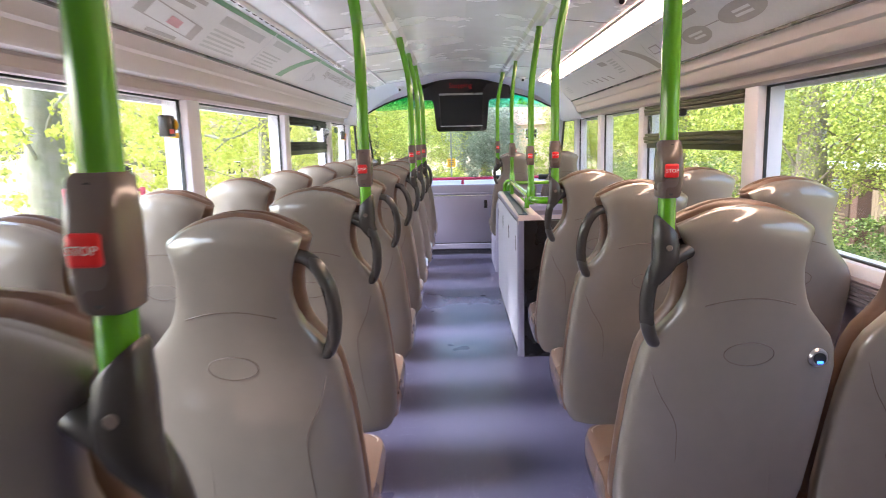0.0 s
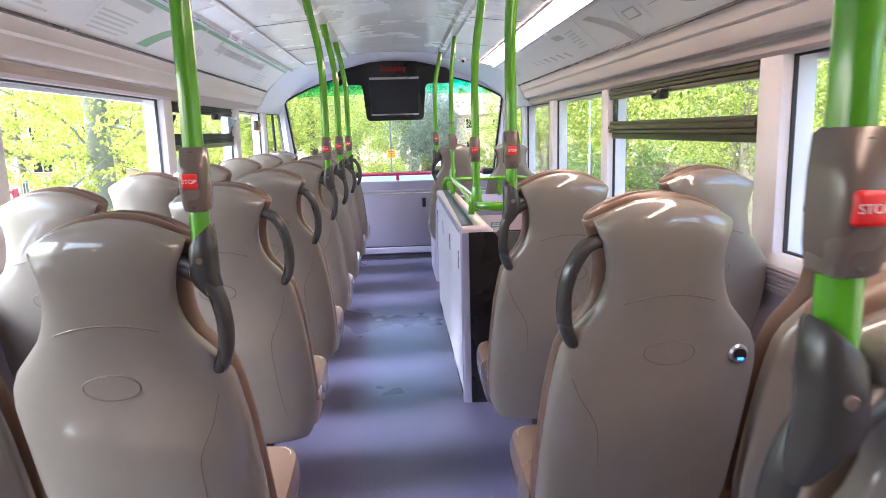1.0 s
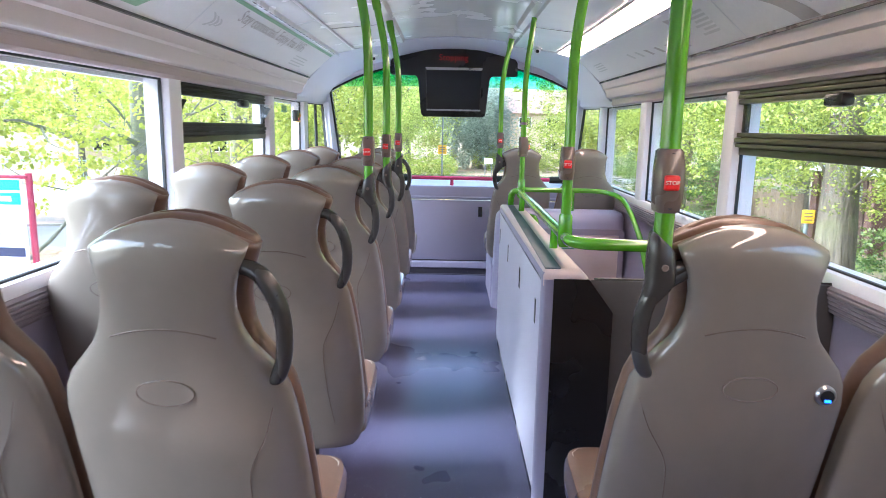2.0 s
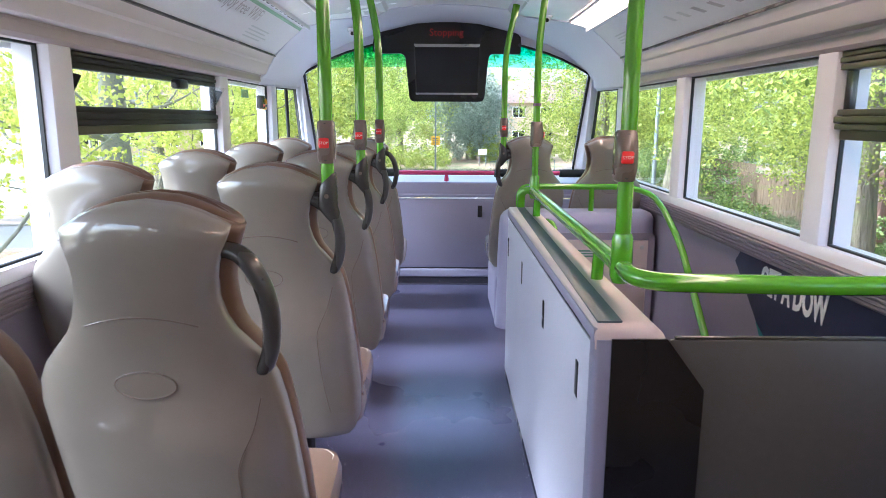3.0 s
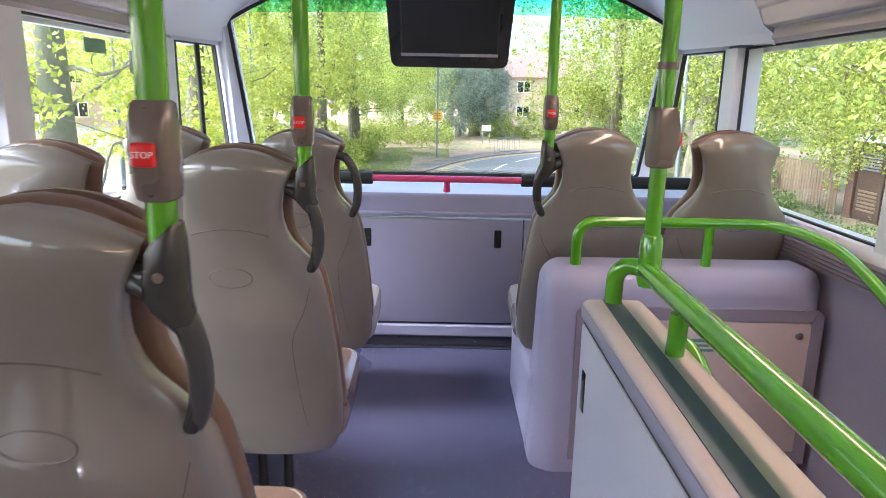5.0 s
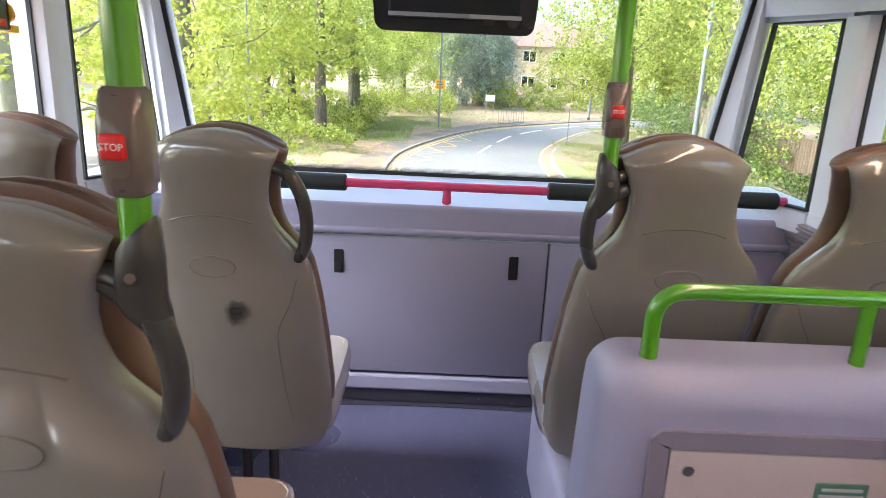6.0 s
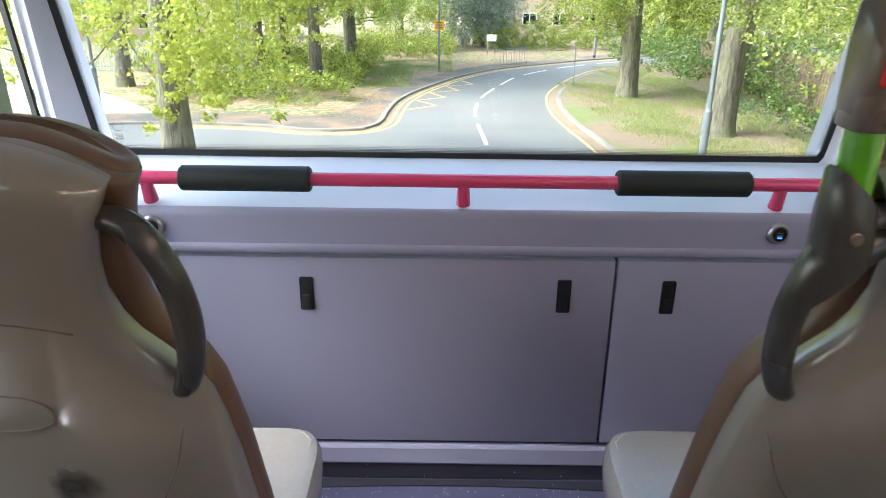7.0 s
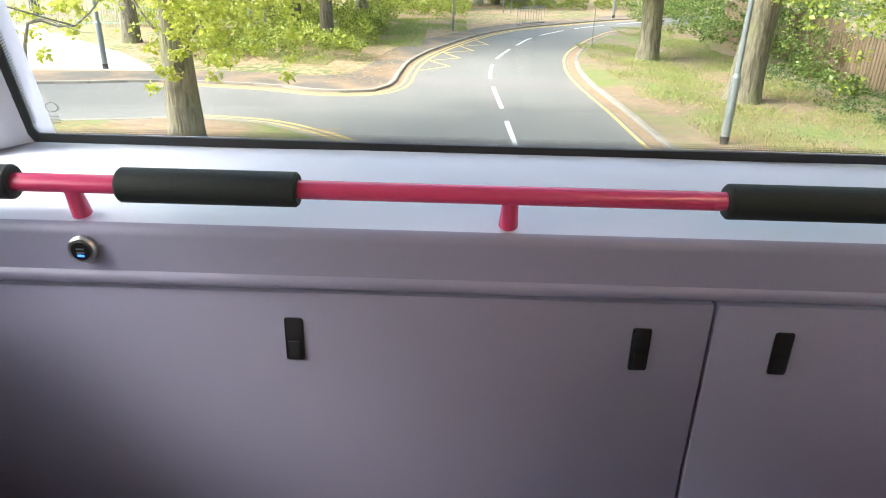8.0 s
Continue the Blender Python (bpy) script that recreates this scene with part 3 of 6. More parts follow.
def side_window(s, y0, y1, hopper, name):
    win = thing(name, label="side window with a black rubber seal" + (" and a hopper vent at its top" if hopper else ""), category="window", kind="structure")
    x = s * 1.150
    out = [(x, y0, SILL), (x, y1, SILL), (x, y1, HEAD), (x, y0, HEAD)]
    part("seal", ring_of(out, 0.0065, (s * 0.012, 0, 0)), M_RUBBER, win)
    xi = s * 1.155
    if not hopper:
        pane("pane", [(xi, y0 + 0.006, SILL + 0.006), (xi, y1 - 0.006, SILL + 0.006), (xi, y1 - 0.006, HEAD - 0.006), (xi, y0 + 0.006, HEAD - 0.006)], (s * 0.004, 0, 0), M_GLASS, win)
        return win
    zb = 1.122
    pane("lower_pane", [(xi, y0 + 0.006, SILL + 0.006), (xi, y1 - 0.006, SILL + 0.006), (xi, y1 - 0.006, zb + 0.01), (xi, y0 + 0.006, zb + 0.01)], (s * 0.004, 0, 0), M_GLASS, win)
    lean = 1.088 if s < 0 else 1.135
    pane("hopper_pane", [(s * 1.15, y0 + 0.02, zb + 0.060), (s * 1.15, y1 - 0.02, zb + 0.060), (s * lean, y1 - 0.02, HEAD - 0.058), (s * lean, y0 + 0.02, HEAD - 0.058)], (s * 0.004, 0, 0), M_GLASS, win)
    a, b = sorted((s * (1.142 if s < 0 else 1.125), s * 1.166))
    # rail below the vent bar, its olive painted after the green reflection there
    part("lower_pane_rail", box(min(s * 1.142, s * 1.154), max(s * 1.142, s * 1.154), y0 + 0.008, y1 - 0.008, zb - 0.030, zb - 0.003, 0.002), M_GREEN_ANOD, win, "glazing rail with the green reflection put into its olive colour")
    bm = box(a, b, y0 + 0.005, y1 - 0.005, zb, zb + 0.016, 0.003)
    box(a - 0.005 * (s > 0), b + 0.005 * (s < 0), y0 + 0.005, y1 - 0.005, zb + 0.019, zb + 0.038, 0.003, bm=bm)
    box(a + 0.004 * (s > 0), b - 0.004 * (s < 0), y0 + 0.005, y1 - 0.005, zb + 0.041, zb + 0.058, 0.003, bm=bm)
    box(min(s * 1.150, s * 1.160), max(s * 1.150, s * 1.160), y0 + 0.006, y1 - 0.006, zb - 0.004, zb + 0.056, bm=bm)
    part("hopper_bar", bm, M_RUBBER if s < 0 else M_GREEN_ANOD, win, "black vent bar" if s < 0 else "dark olive metal vent bar")
    bm = box(a, b, y0 + 0.005, y1 - 0.005, HEAD - 0.054, HEAD - 0.036, 0.003)
    box(a - 0.004 * (s > 0), b + 0.004 * (s < 0), y0 + 0.005, y1 - 0.005, HEAD - 0.033, HEAD - 0.018, 0.003, bm=bm)
    box(a, b, y0 + 0.005, y1 - 0.005, HEAD - 0.015, HEAD - 0.001, 0.003, bm=bm)
    box(min(s * 1.150, s * 1.160), max(s * 1.150, s * 1.160), y0 + 0.006, y1 - 0.006, HEAD - 0.052, HEAD - 0.001, bm=bm)
    part("hopper_head", bm, M_RUBBER if s < 0 else M_GREEN_ANOD, win, "black vent frame" if s < 0 else "dark olive metal vent frame")
    a, b = sorted((s * 1.146, s * 1.166))
    for ya in (y0 + 0.004, y1 - 0.034):
        part("hopper_side", box(a, b, ya, ya + 0.03, zb + 0.058, HEAD - 0.054, 0.003), M_RUBBER, win)
    for ya in (y0 + 0.010, y1 - 0.016):
        stay = [(s * 1.15, ya, HEAD - 0.066), (s * 1.15, ya, zb + 0.070), (s * (lean + 0.02), ya, HEAD - 0.075)]
        part("hopper_stay", prism(stay, (0, 0.004, 0)), M_RUBBER, win, "dark vent stay")
    ym = y0 + (y1 - y0) * (0.50 if s > 0 else 0.58)
    a, b = sorted((s * 1.085, s * 1.128))
    part("hopper_catch", box(a, b, ym - 0.05, ym + 0.05, HEAD - 0.085, HEAD - 0.045, 0.012), M_BLACK, win, "black plastic vent catch")
    return win


count = 0
for s in (-1, 1):
    edges = PILLARS[s]
    for (a0, a1), (b0, b1) in zip(edges, edges[1:]):
        count += 1
        side_window(s, a1, b0, (s < 0 and abs(a1 - 4.18) < 0.01) or (s > 0 and abs(a1 - 2.67) < 0.01), f"window_{count}")


# ceiling profile, from the window head to the middle
COVE = [(1.22, HEAD), (1.16, HEAD), (1.118, HEAD), (1.108, HEAD + 0.012), (1.106, 1.385), (1.098, 1.395), (1.075, 1.40), (1.066, 1.41), (1.052, 1.452), (1.04, 1.46), (1.028, 1.49), (1.02, 1.498)]
ROOF = [(1.02, 1.505), (0.93, 1.59), (0.84, 1.665), (0.81, 1.678), (0.70, 1.705), (0.55, 1.722), (0.405, 1.735), (0.395, 1.748), (0.36, 1.752), (0.345, 1.772), (0.2, 1.79), (0.0, 1.80)]
CEIL_END = 6.22


def roof_sheet(s, y0, y1):
    rows = [[(s * x, y, z) for x, z in ROOF] for y in (y0, y1)]
    return loft(rows, (0, 0, 0.05))


bm = roof_sheet(1, BACK, CEIL_END)
merge(bm, roof_sheet(-1, BACK, CEIL_END))
tagged(part("ceiling", bm, M_CEIL, smooth=30), "white laminate ceiling with shallow creases over the handrails", "ceiling", kind="structure")
for s, name in ((-1, "cove_left"), (1, "cove_right")):
    out = [(s * 1.22, 1.394)] + [(s * x, z) for x, z in COVE[5:]] + [(s * 1.05, 1.54), (s * 1.22, 1.54)]
    low = [(s * x, z) for x, z in COVE[:5]] + [(s * 1.10, 1.3935), (s * 1.22, 1.3935)]
    cove = tagged(part(name, extrude_y(out, BACK, CEIL_END), M_COVE, smooth=30), "warm grey stepped moulding above the side windows", "trim", kind="structure")
    part("window_head_trim", extrude_y(low, BACK, CEIL_END), M_COVE_LOW, cove, "darker mauve trim", smooth=30)
    # black joint between moulding and ceiling boards
    tagged(part("cove_seam", extrude_y([(s * 1.024, 1.497), (s * 1.012, 1.4995), (s * 1.012, 1.508), (s * 1.03, 1.508)], BACK, CEIL_END), M_GREY, smooth=0), "dark grey seam strip under the ceiling boards", "trim", kind="structure")
    # slotted ventilation strip
    strip = thing("vent_strip", label="pale strip with a row of black ventilation slots", category="vent", kind="structure")
    part("strip", extrude_y([(s * 0.845, 1.657), (s * 0.805, 1.673), (s * 0.807, 1.681), (s * 0.847, 1.665)], BACK, CEIL_END), M_CEIL, strip, smooth=0)
    # lip added to keep the strip light's glow off the boards beside it
    part("strip_lip", extrude_y([(s * 0.8095, 1.670), (s * 0.8045, 1.671), (s * 0.8055, 1.649), (s * 0.8085, 1.649)], BACK, CEIL_END), M_CEIL, strip, smooth=0)
    slot = None
    for k in range(62):
        y = 0.9 + 0.085 * k
        c = prism([(s * 0.832, 0, 1.6605), (s * 0.820, 0, 1.6653), (s * 0.820, 0.048, 1.6653), (s * 0.832, 0.048, 1.6605)], (0, 0, -0.0015))
        if slot is None:
            slot = part("slot", c, M_BLACK, strip, smooth=0)
            slot.location.y = y
        else:
            c.free()
            o = new("slot", slot.data)
            o.parent, o.location.y = strip, y
    # ceiling boards beside the middle, with open joints
    for k in range(6):
        y = 0.15 + 1.02 * k
        a = [(s * 0.70, y, 1.7035), (s * 0.405, y, 1.7335), (s * 0.405, y + 0.006, 1.7335), (s * 0.70, y + 0.006, 1.7035)]
        tagged(part("ceiling_joint", prism(a, (0, 0, -0.0015)), M_GREY, smooth=0), "thin dark joint between ceiling boards", "trim", group="ceiling joints", kind="structure")

# strip light, lit on one side only; the other side has plain covers
for s in (1, -1):
    for k in range(5):
        y0, y1 = CEIL_END - 0.04 - 1.3 * (k + 1), CEIL_END - 0.05 - 1.3 * k
        if y1 < BACK:
            continue
        lamp = thing("strip_light" if s > 0 else "strip_cover", label="lit warm white strip light along the ceiling" if s > 0 else "unlit pale ceiling strip cover", category="ceiling light" if s > 0 else "ceiling panel", group="strip lights" if s > 0 else "strip covers")
        a = [(s * 0.803, y0, 1.6745), (s * 0.705, y0, 1.699), (s * 0.705, y1, 1.699), (s * 0.803, y1, 1.6745)]
        part("diffuser" if s > 0 else "cover", prism(a, (0, 0, -0.006)), M_LAMP if s > 0 else M_CEIL, lamp, smooth=0)
        b = [(s * 0.705, y0, 1.699), (s * 0.693, y0, 1.702), (s * 0.693, y1, 1.702), (s * 0.705, y1, 1.699)]
        part("edge_trim", prism(b, (0, 0, -0.008)), M_PILLAR, lamp, smooth=0)

# front dome between the ceiling and the windscreen
END = [(1.03, 1.36), (1.028, 1.37), (1.02, 1.42), (1.005, 1.44), (0.985, 1.47), (0.88, 1.555), (0.80, 1.605), (0.70, 1.655), (0.52, 1.713), (0.40, 1.745), (0.345, 1.757), (0.2, 1.79), (0.0, 1.80)]
START = [(1.118, HEAD), (1.106, 1.385), (1.07, 1.41), (1.045, 1.46), (1.015, 1.51), (0.93, 1.598), (0.84, 1.672), (0.70, 1.712), (0.55, 1.728), (0.40, 1.743), (0.345, 1.778), (0.2, 1.796), (0.0, 1.806)]
bm = bmesh.new()
for s in (1, -1):
    rows = []
    for f, y in ((0, CEIL_END - 0.012), (0.05, CEIL_END + 0.02), (0.3, 6.45), (0.6, 6.7), (0.85, 6.88), (1.0, 6.985)):
        lip = 0.012 if f == 0 else (0.0 if f > 0.06 else 0.004)
        rows.append([(s * (a[0] + (b[0] - a[0]) * f), y, a[1] + (b[1] - a[1]) * f - lip) for a, b in zip(START, END)])
    merge(bm, loft(rows, (0, 0.0, 0.06)))
tagged(part("front_dome", bm, M_DOME, smooth=30), "pale blue-grey moulded roof end above the windscreen", "ceiling", kind="structure")

# header between the dome's edge and the windscreen
xs = [-0.99 + 1.98 * k / 32 for k in range(33)]
end_z = lambda x: float(np.interp(abs(x), [p_[0] for p_ in END[::-1]], [p_[1] for p_ in END[::-1]]))
glass_top = [(0.0, 1.70), (0.3, 1.69), (0.52, 1.655), (0.7, 1.605), (0.8, 1.567), (0.9, 1.515), (0.99, 1.46)]
top_z = lambda x: float(np.interp(abs(x), [p_[0] for p_ in glass_top], [p_[1] for p_ in glass_top]))
rows = [[(x, 6.98, end_z(x) + 0.004) for x in xs], [(x, 6.984, (end_z(x) + top_z(x)) / 2) for x in xs], [(x, 6.986, top_z(x) - 0.008) for x in xs]]
tagged(part("windscreen_header", loft(rows, (0, 0.02, 0)), M_DOME), "pale moulded header over the windscreen", "trim", kind="structure")

# added end wall, unseen behind the walk, that keeps light out of the deck
bm = box(-1.22, 1.22, BACK - 0.06, BACK, -0.06, 1.86)
tagged(part("wall_back", bm, M_PANEL, smooth=0), "plain unseen back wall added to close the deck against light", "wall", kind="structure")
bm = box(-1.23, 1.23, BACK - 0.06, 7.1, 1.83, 1.88)
for s in (-1, 1):
    a, b = sorted((s * 1.22, s * 1.25))
    box(a, b, BACK - 0.06, 6.8, 1.33, 1.88, bm=bm)
tagged(part("roof_skin", bm, M_PILLAR, smooth=0), "outer roof skin of the bus", "roof", kind="structure")

# ---------------------------------------------------------------- front end
front = thing("wall_front", label="lavender front panel below the windscreen with doors and a shelf", category="wall", kind="structure")
prof = [(6.744, 0.7175), (6.80, 0.727), (6.90, 0.739), (6.905, 0.742), (7.04, 0.757), (7.12, 0.762), (7.12, 0.66), (6.744, 0.66)]
part("shelf", extrude_x(prof, -1.135, 1.135), M_DOME, front, "pale moulded shelf", smooth=30)
prof = [(6.737, 0.613), (6.731, 0.6155), (6.7275, 0.620), (6.727, 0.630), (6.729, 0.6345), (6.734, 0.638), (6.7345, 0.644), (6.731, 0.70), (6.733, 0.711), (6.738, 0.7165), (6.7445, 0.7185), (6.7445, 0.613)]
part("shelf_front", extrude_x(prof, -1.135, 1.135), M_PANEL, front, smooth=50)
part("backing", box(-1.135, 1.135, 6.765, 6.80, 0.0, 0.60), M_BLACK, front, smooth=0)
for x0, x1, latches in ((-1.13, 0.3445, (-0.933, -0.351, 0.233)), (0.3495, 1.13, (0.469,))):
    door = part("locker_door", box(x0, x1, 6.739, 6.764, 0.118, 0.6045, 0.004), M_PANEL, front, "lavender laminate locker door")
    for x in latches:
        part("latch", box(x - 0.017, x + 0.017, 6.735, 6.75, 0.474, 0.558, 0.006), M_BLACK, door, "black recessed latch")
        part("latch_tab", box(x - 0.010, x + 0.010, 6.731, 6.737, 0.48, 0.515, 0.003), M_RUBBER, door, "black latch tab")
part("bottom_rail", extrude_x([(6.736, 0.052), (6.732, 0.058), (6.732, 0.10), (6.738, 0.108), (6.78, 0.108), (6.78, 0.052)], -1.135, 1.135), M_PANEL, front, smooth=0)
part("kick_board", box(-1.135, 1.135, 6.742, 6.79, 0.004, 0.052), M_FLOOR_DARK, front, smooth=0)
for x in (-0.675, 0.685):
    usb = thing("usb_socket", x, 6.728, 0.677, "round chrome charging socket with a blue light", "socket", group="front sockets")
    part("bezel", disc((0, 0.004, 0), (0, -1, 0), 0.0235, 0.012, 28, 0.004), M_STEEL, usb)
    part("face", disc((0, -0.006, 0), (0, -1, 0), 0.0155, 0.004, 20), M_BLACK, usb)
    for z in (0.004, -0.002):
        part("port", box(-0.006, 0.006, -0.0112, -0.0102, z - 0.0012, z + 0.0012), M_STEEL, usb, smooth=0)
    part("light", box(-0.005, 0.005, -0.0116, -0.0102, -0.0085, -0.0055), M_BLUE_LED, usb, smooth=0)

# windscreen
def on_screen(x, z):
    return (x, 7.065 - 0.09 * (z - 0.77) - 0.02 * abs(x) ** 3, z)


TOP = [(1.012, 1.46), (0.91, 1.515), (0.8, 1.567), (0.7, 1.605), (0.52, 1.655), (0.3, 1.69), (0.0, 1.70), (-0.3, 1.69), (-0.52, 1.655), (-0.7, 1.605), (-0.8, 1.567), (-0.91, 1.515), (-1.012, 1.46)]
screen = thing("windscreen", label="wide windscreen with a green sun band and black dotted edge", category="window", kind="structure")
sides = [(-0.968, 1.10), (-0.934, 0.785), (-0.92, 0.762), (-0.3, 0.757), (0.3, 0.757), (0.92, 0.762), (0.934, 0.785), (0.968, 1.10)]
outline = TOP + sides


def screen_pane(name, poly, mat_, off=0.0):
    bm_ = bmesh.new()
    vs = [bm_.verts.new(Vector(on_screen(x, z)) + Vector((0, off, 0))) for x, z in poly]
    bm_.faces.new(vs)
    bmesh.ops.triangulate(bm_, faces=bm_.faces[:])
    r = bmesh.ops.extrude_face_region(bm_, geom=bm_.faces[:])
    bmesh.ops.translate(bm_, vec=(0, 0.004, 0), verts=[g for g in r["geom"] if isinstance(g, bmesh.types.BMVert)])
    ob = part(name, bm_, mat_, screen, smooth=0)
    ob.visible_shadow = False
    return ob


low_top = [(x * 0.985, 1.487 + 0.018 * (1 - x * x)) for x in (0.9, 0.6, 0.3, 0.0, -0.3, -0.6, -0.9)]
screen_pane("pane", [(1.007, 1.46)] + low_top + [(-1.007, 1.46)] + sides, M_GLASS)
screen_pane("sun_band", TOP[1:-1] + [(x, z) for x, z in reversed(low_top)], M_SUNBAND)
part("black_border", ring_of([on_screen(x, z) for x, z in outline], 0.016, (0, -0.006, 0)), M_RUBBER, screen, "black glazing border")
# printed dots that fade inwards from the border
dot_v, dot_f = [], []
def dot(x, z, r):
    base = len(dot_v)
    for k in range(6):
        p = Vector(on_screen(x + r * math.cos(k * math.pi / 3), z + r * math.sin(k * math.pi / 3)))
        dot_v.append((p.x, p.y - 0.0015, p.z))
    dot_f.append([base + k for k in (0, 1, 2, 3)])
    dot_f.append([base + k for k in (3, 4, 5, 0)])
for row in range(4):
    for k in range(351):
        dot(-0.914 + 0.0052 * (k + 0.5 * (row % 2)), 0.7755 + 0.0042 * row, 0.0025 - 0.00045 * row)
    for k in range(126):
        z = 0.80 + 0.0052 * (k + 0.5 * (row % 2))
        for s in (-1, 1):
            dot(s * (0.9345 + (z - 0.79) * 0.113 - 0.0145 - 0.0042 * row), z, 0.0025 - 0.00045 * row)
tagged(part("dotted_edge", big_mesh("dotted_edge", dot_v, dot_f), M_RUBBER, screen, "printed black dots", smooth=0), kind="stuff")

for s in (-1, 1):
    post = thing("corner_pillar", label="pale blue-grey moulded corner pillar beside the windscreen", category="pillar", kind="structure")
    low, high = 0.76, 1.475
    rows = []
    for z in (low, 0.79, 1.1, 1.36, high):
        f = (z - low) / (high - low)
        xi, xo = 0.925 + 0.082 * f, 1.004 + 0.048 * f
        yi, yo = 7.062 - 0.064 * f - 0.015, 6.985 - 0.02 * f
        rows.append([(s * xi, yi + 0.05, z), (s * xi, yi, z), (s * (xi + 0.014), yi - 0.016, z), (s * (xo - 0.03), yo - 0.012, z), (s * xo, yo, z), (s * (xo + 0.03), yo + 0.03, z)])
    part("moulding", loft(rows, (0, 0.03, 0)), M_DOME, post)
    quarter = thing("quarter_window", label="small front quarter window with a black seal", category="window", kind="structure")
    out = [(s * 1.12, 6.648, SILL), (s * 1.01, 6.975, SILL - 0.005), (s * 1.058, 6.955, HEAD), (s * 1.124, 6.648, HEAD)]
    way = Vector((s * 0.02, 0.012, 0))
    part("seal", ring_of(out, 0.008, way), M_RUBBER, quarter)
    head = [(s * 1.21, 6.60, HEAD - 0.002), (s * 1.12, 6.60, HEAD - 0.002), (s * 1.122, 6.648, HEAD - 0.002), (s * 1.055, 6.957, HEAD - 0.002), (s * 1.04, 7.03, HEAD - 0.002), (s * 1.21, 7.03, HEAD - 0.002)]
    tagged(part("quarter_header", prism(head, (0, 0, 0.16)), M_DOME, smooth=0), "pale moulding over the quarter window", "trim", kind="structure")
    pane("pane", [Vector(p) + way * 0.5 for p in out], way * 0.2, M_GLASS, quarter)
    sill = [(s * 1.22, 6.635, 0.70), (s * 1.112, 6.635, 0.70), (s * 0.99, 6.98, 0.70), (s * 0.93, 7.06, 0.70), (s * 0.93, 7.12, 0.70), (s * 1.22, 7.12, 0.70)]
    tagged(part("quarter_ledge", prism(sill, (0, 0, 0.066)), M_DOME, smooth=0), "pale moulded ledge under the quarter window", "trim", kind="structure")
part("divider_bar", tube([(-1.088, 6.83, 0.78), (-1.10, 6.83, 1.34)], 0.012, 10), M_RUBBER, bpy.data.objects["quarter_window"], "dark window bar")

# passenger rail before the windscreen
rail = thing("front_handrail", label="magenta steel handrail with black foam grips before the windscreen", category="handrail")
part("bar", tube([(-1.10, 6.742, 0.782), (1.10, 6.742, 0.782)], 0.0148, 18), M_PINK, rail)
for x in (-0.682, 0.0, 0.682):
    part("support", tube([(x, 6.742, 0.775), (x, 6.757, 0.727)], [0.0125, 0.0155], 16), M_PINK, rail)
for x0, x1 in ((-0.605, -0.327), (0.327, 0.610), (-1.07, -0.769), (0.775, 1.07)):
    part("foam_grip", tube([(x0, 6.742, 0.782), (x0 + 0.004, 6.742, 0.782), (x1 - 0.004, 6.742, 0.782), (x1, 6.742, 0.782)], [0.024, 0.0275, 0.0275, 0.024], 22), M_FOAM, rail, "black foam grip")

# information display hung before the windscreen
disp = thing("information_display", label="black hanging display housing with a dark screen and red lit lettering", category="display")
def board(x, z, fwd=0.0):
    return (x, 6.95 - 0.20 * max(0.0, 1.62 - z) - fwd, z)


def strip_of(levels):
    """A thick board out of level strips: height, half width."""
    rows_ = [[board(-w, z), board(-w * 0.5, z), board(0, z), board(w * 0.5, z), board(w, z)] for z, w in levels]
    return loft(rows_, (0, 0.035, 0))


mask = [(1.588, 0.50), (1.60, 0.511), (1.66, 0.513), (1.70, 0.508), (1.722, 0.49), (1.742, 0.44), (1.758, 0.385), (1.774, 0.31), (1.787, 0.22), (1.795, 0.12), (1.798, 0.04)]
part("mask_board", strip_of(mask), M_BLACK, disp)
drop = [(1.262, 0.222), (1.264, 0.238), (1.272, 0.250), (1.285, 0.258), (1.31, 0.262), (1.55, 0.286), (1.575, 0.296), (1.584, 0.306), (1.588, 0.322)]
part("housing", strip_of(drop), M_BLACK, disp)
rim = [(-0.232, 1.655), (0.232, 1.655), (0.214, 1.305), (-0.214, 1.305)]
part("screen_frame", ring_of([board(x, z, 0.002) for x, z in reversed(rim)], 0.008, (0, -0.004, 0)), M_GREY, disp, "thin grey screen frame")
part("bright_bar", prism([board(x, z, 0.007) for x, z in ((-0.228, 1.652), (0.228, 1.652), (0.227, 1.632), (-0.227, 1.632))], (0, -0.002, 0)), M_STEEL, disp, smooth=0)
part("bright_bar", prism([board(x, z, 0.007) for x, z in ((-0.216, 1.322), (0.216, 1.322), (0.215, 1.309), (-0.215, 1.309))], (0, -0.002, 0)), M_STEEL, disp, smooth=0)
part("screen", prism([board(x, z, 0.003) for x, z in ((-0.226, 1.632), (0.226, 1.632), (0.212, 1.322), (-0.212, 1.322))], (0, -0.002, 0)), M_SCREEN, disp, smooth=0)
t = part("lettering", words("Stopping", 0.068, 0.0006), M_LED, disp, "red lit word", smooth=0)
t.matrix_basis = pose(-0.005, 6.9485, 1.728, 90, 0, 0)

# small etched ring mark low on the windscreen
mark = [Vector(on_screen(-0.872 + 0.013 * math.cos(k * math.pi / 14), 0.832 + 0.010 * math.sin(k * math.pi / 14))) + Vector((0, -0.0012, 0)) for k in range(28)]
part("etched_mark", ring_of(mark, 0.002, (0, -0.0004, 0)), M_INK_GREY, screen, "small grey etched ring")
for k in range(3):
    p = on_screen(-0.872, 0.814 - 0.006 * k)
    part("etched_line", box(p[0] - 0.010, p[0] + 0.010, p[1] - 0.0016, p[1] - 0.0012, p[2] - 0.001, p[2] + 0.001), M_INK_GREY, screen, smooth=0)

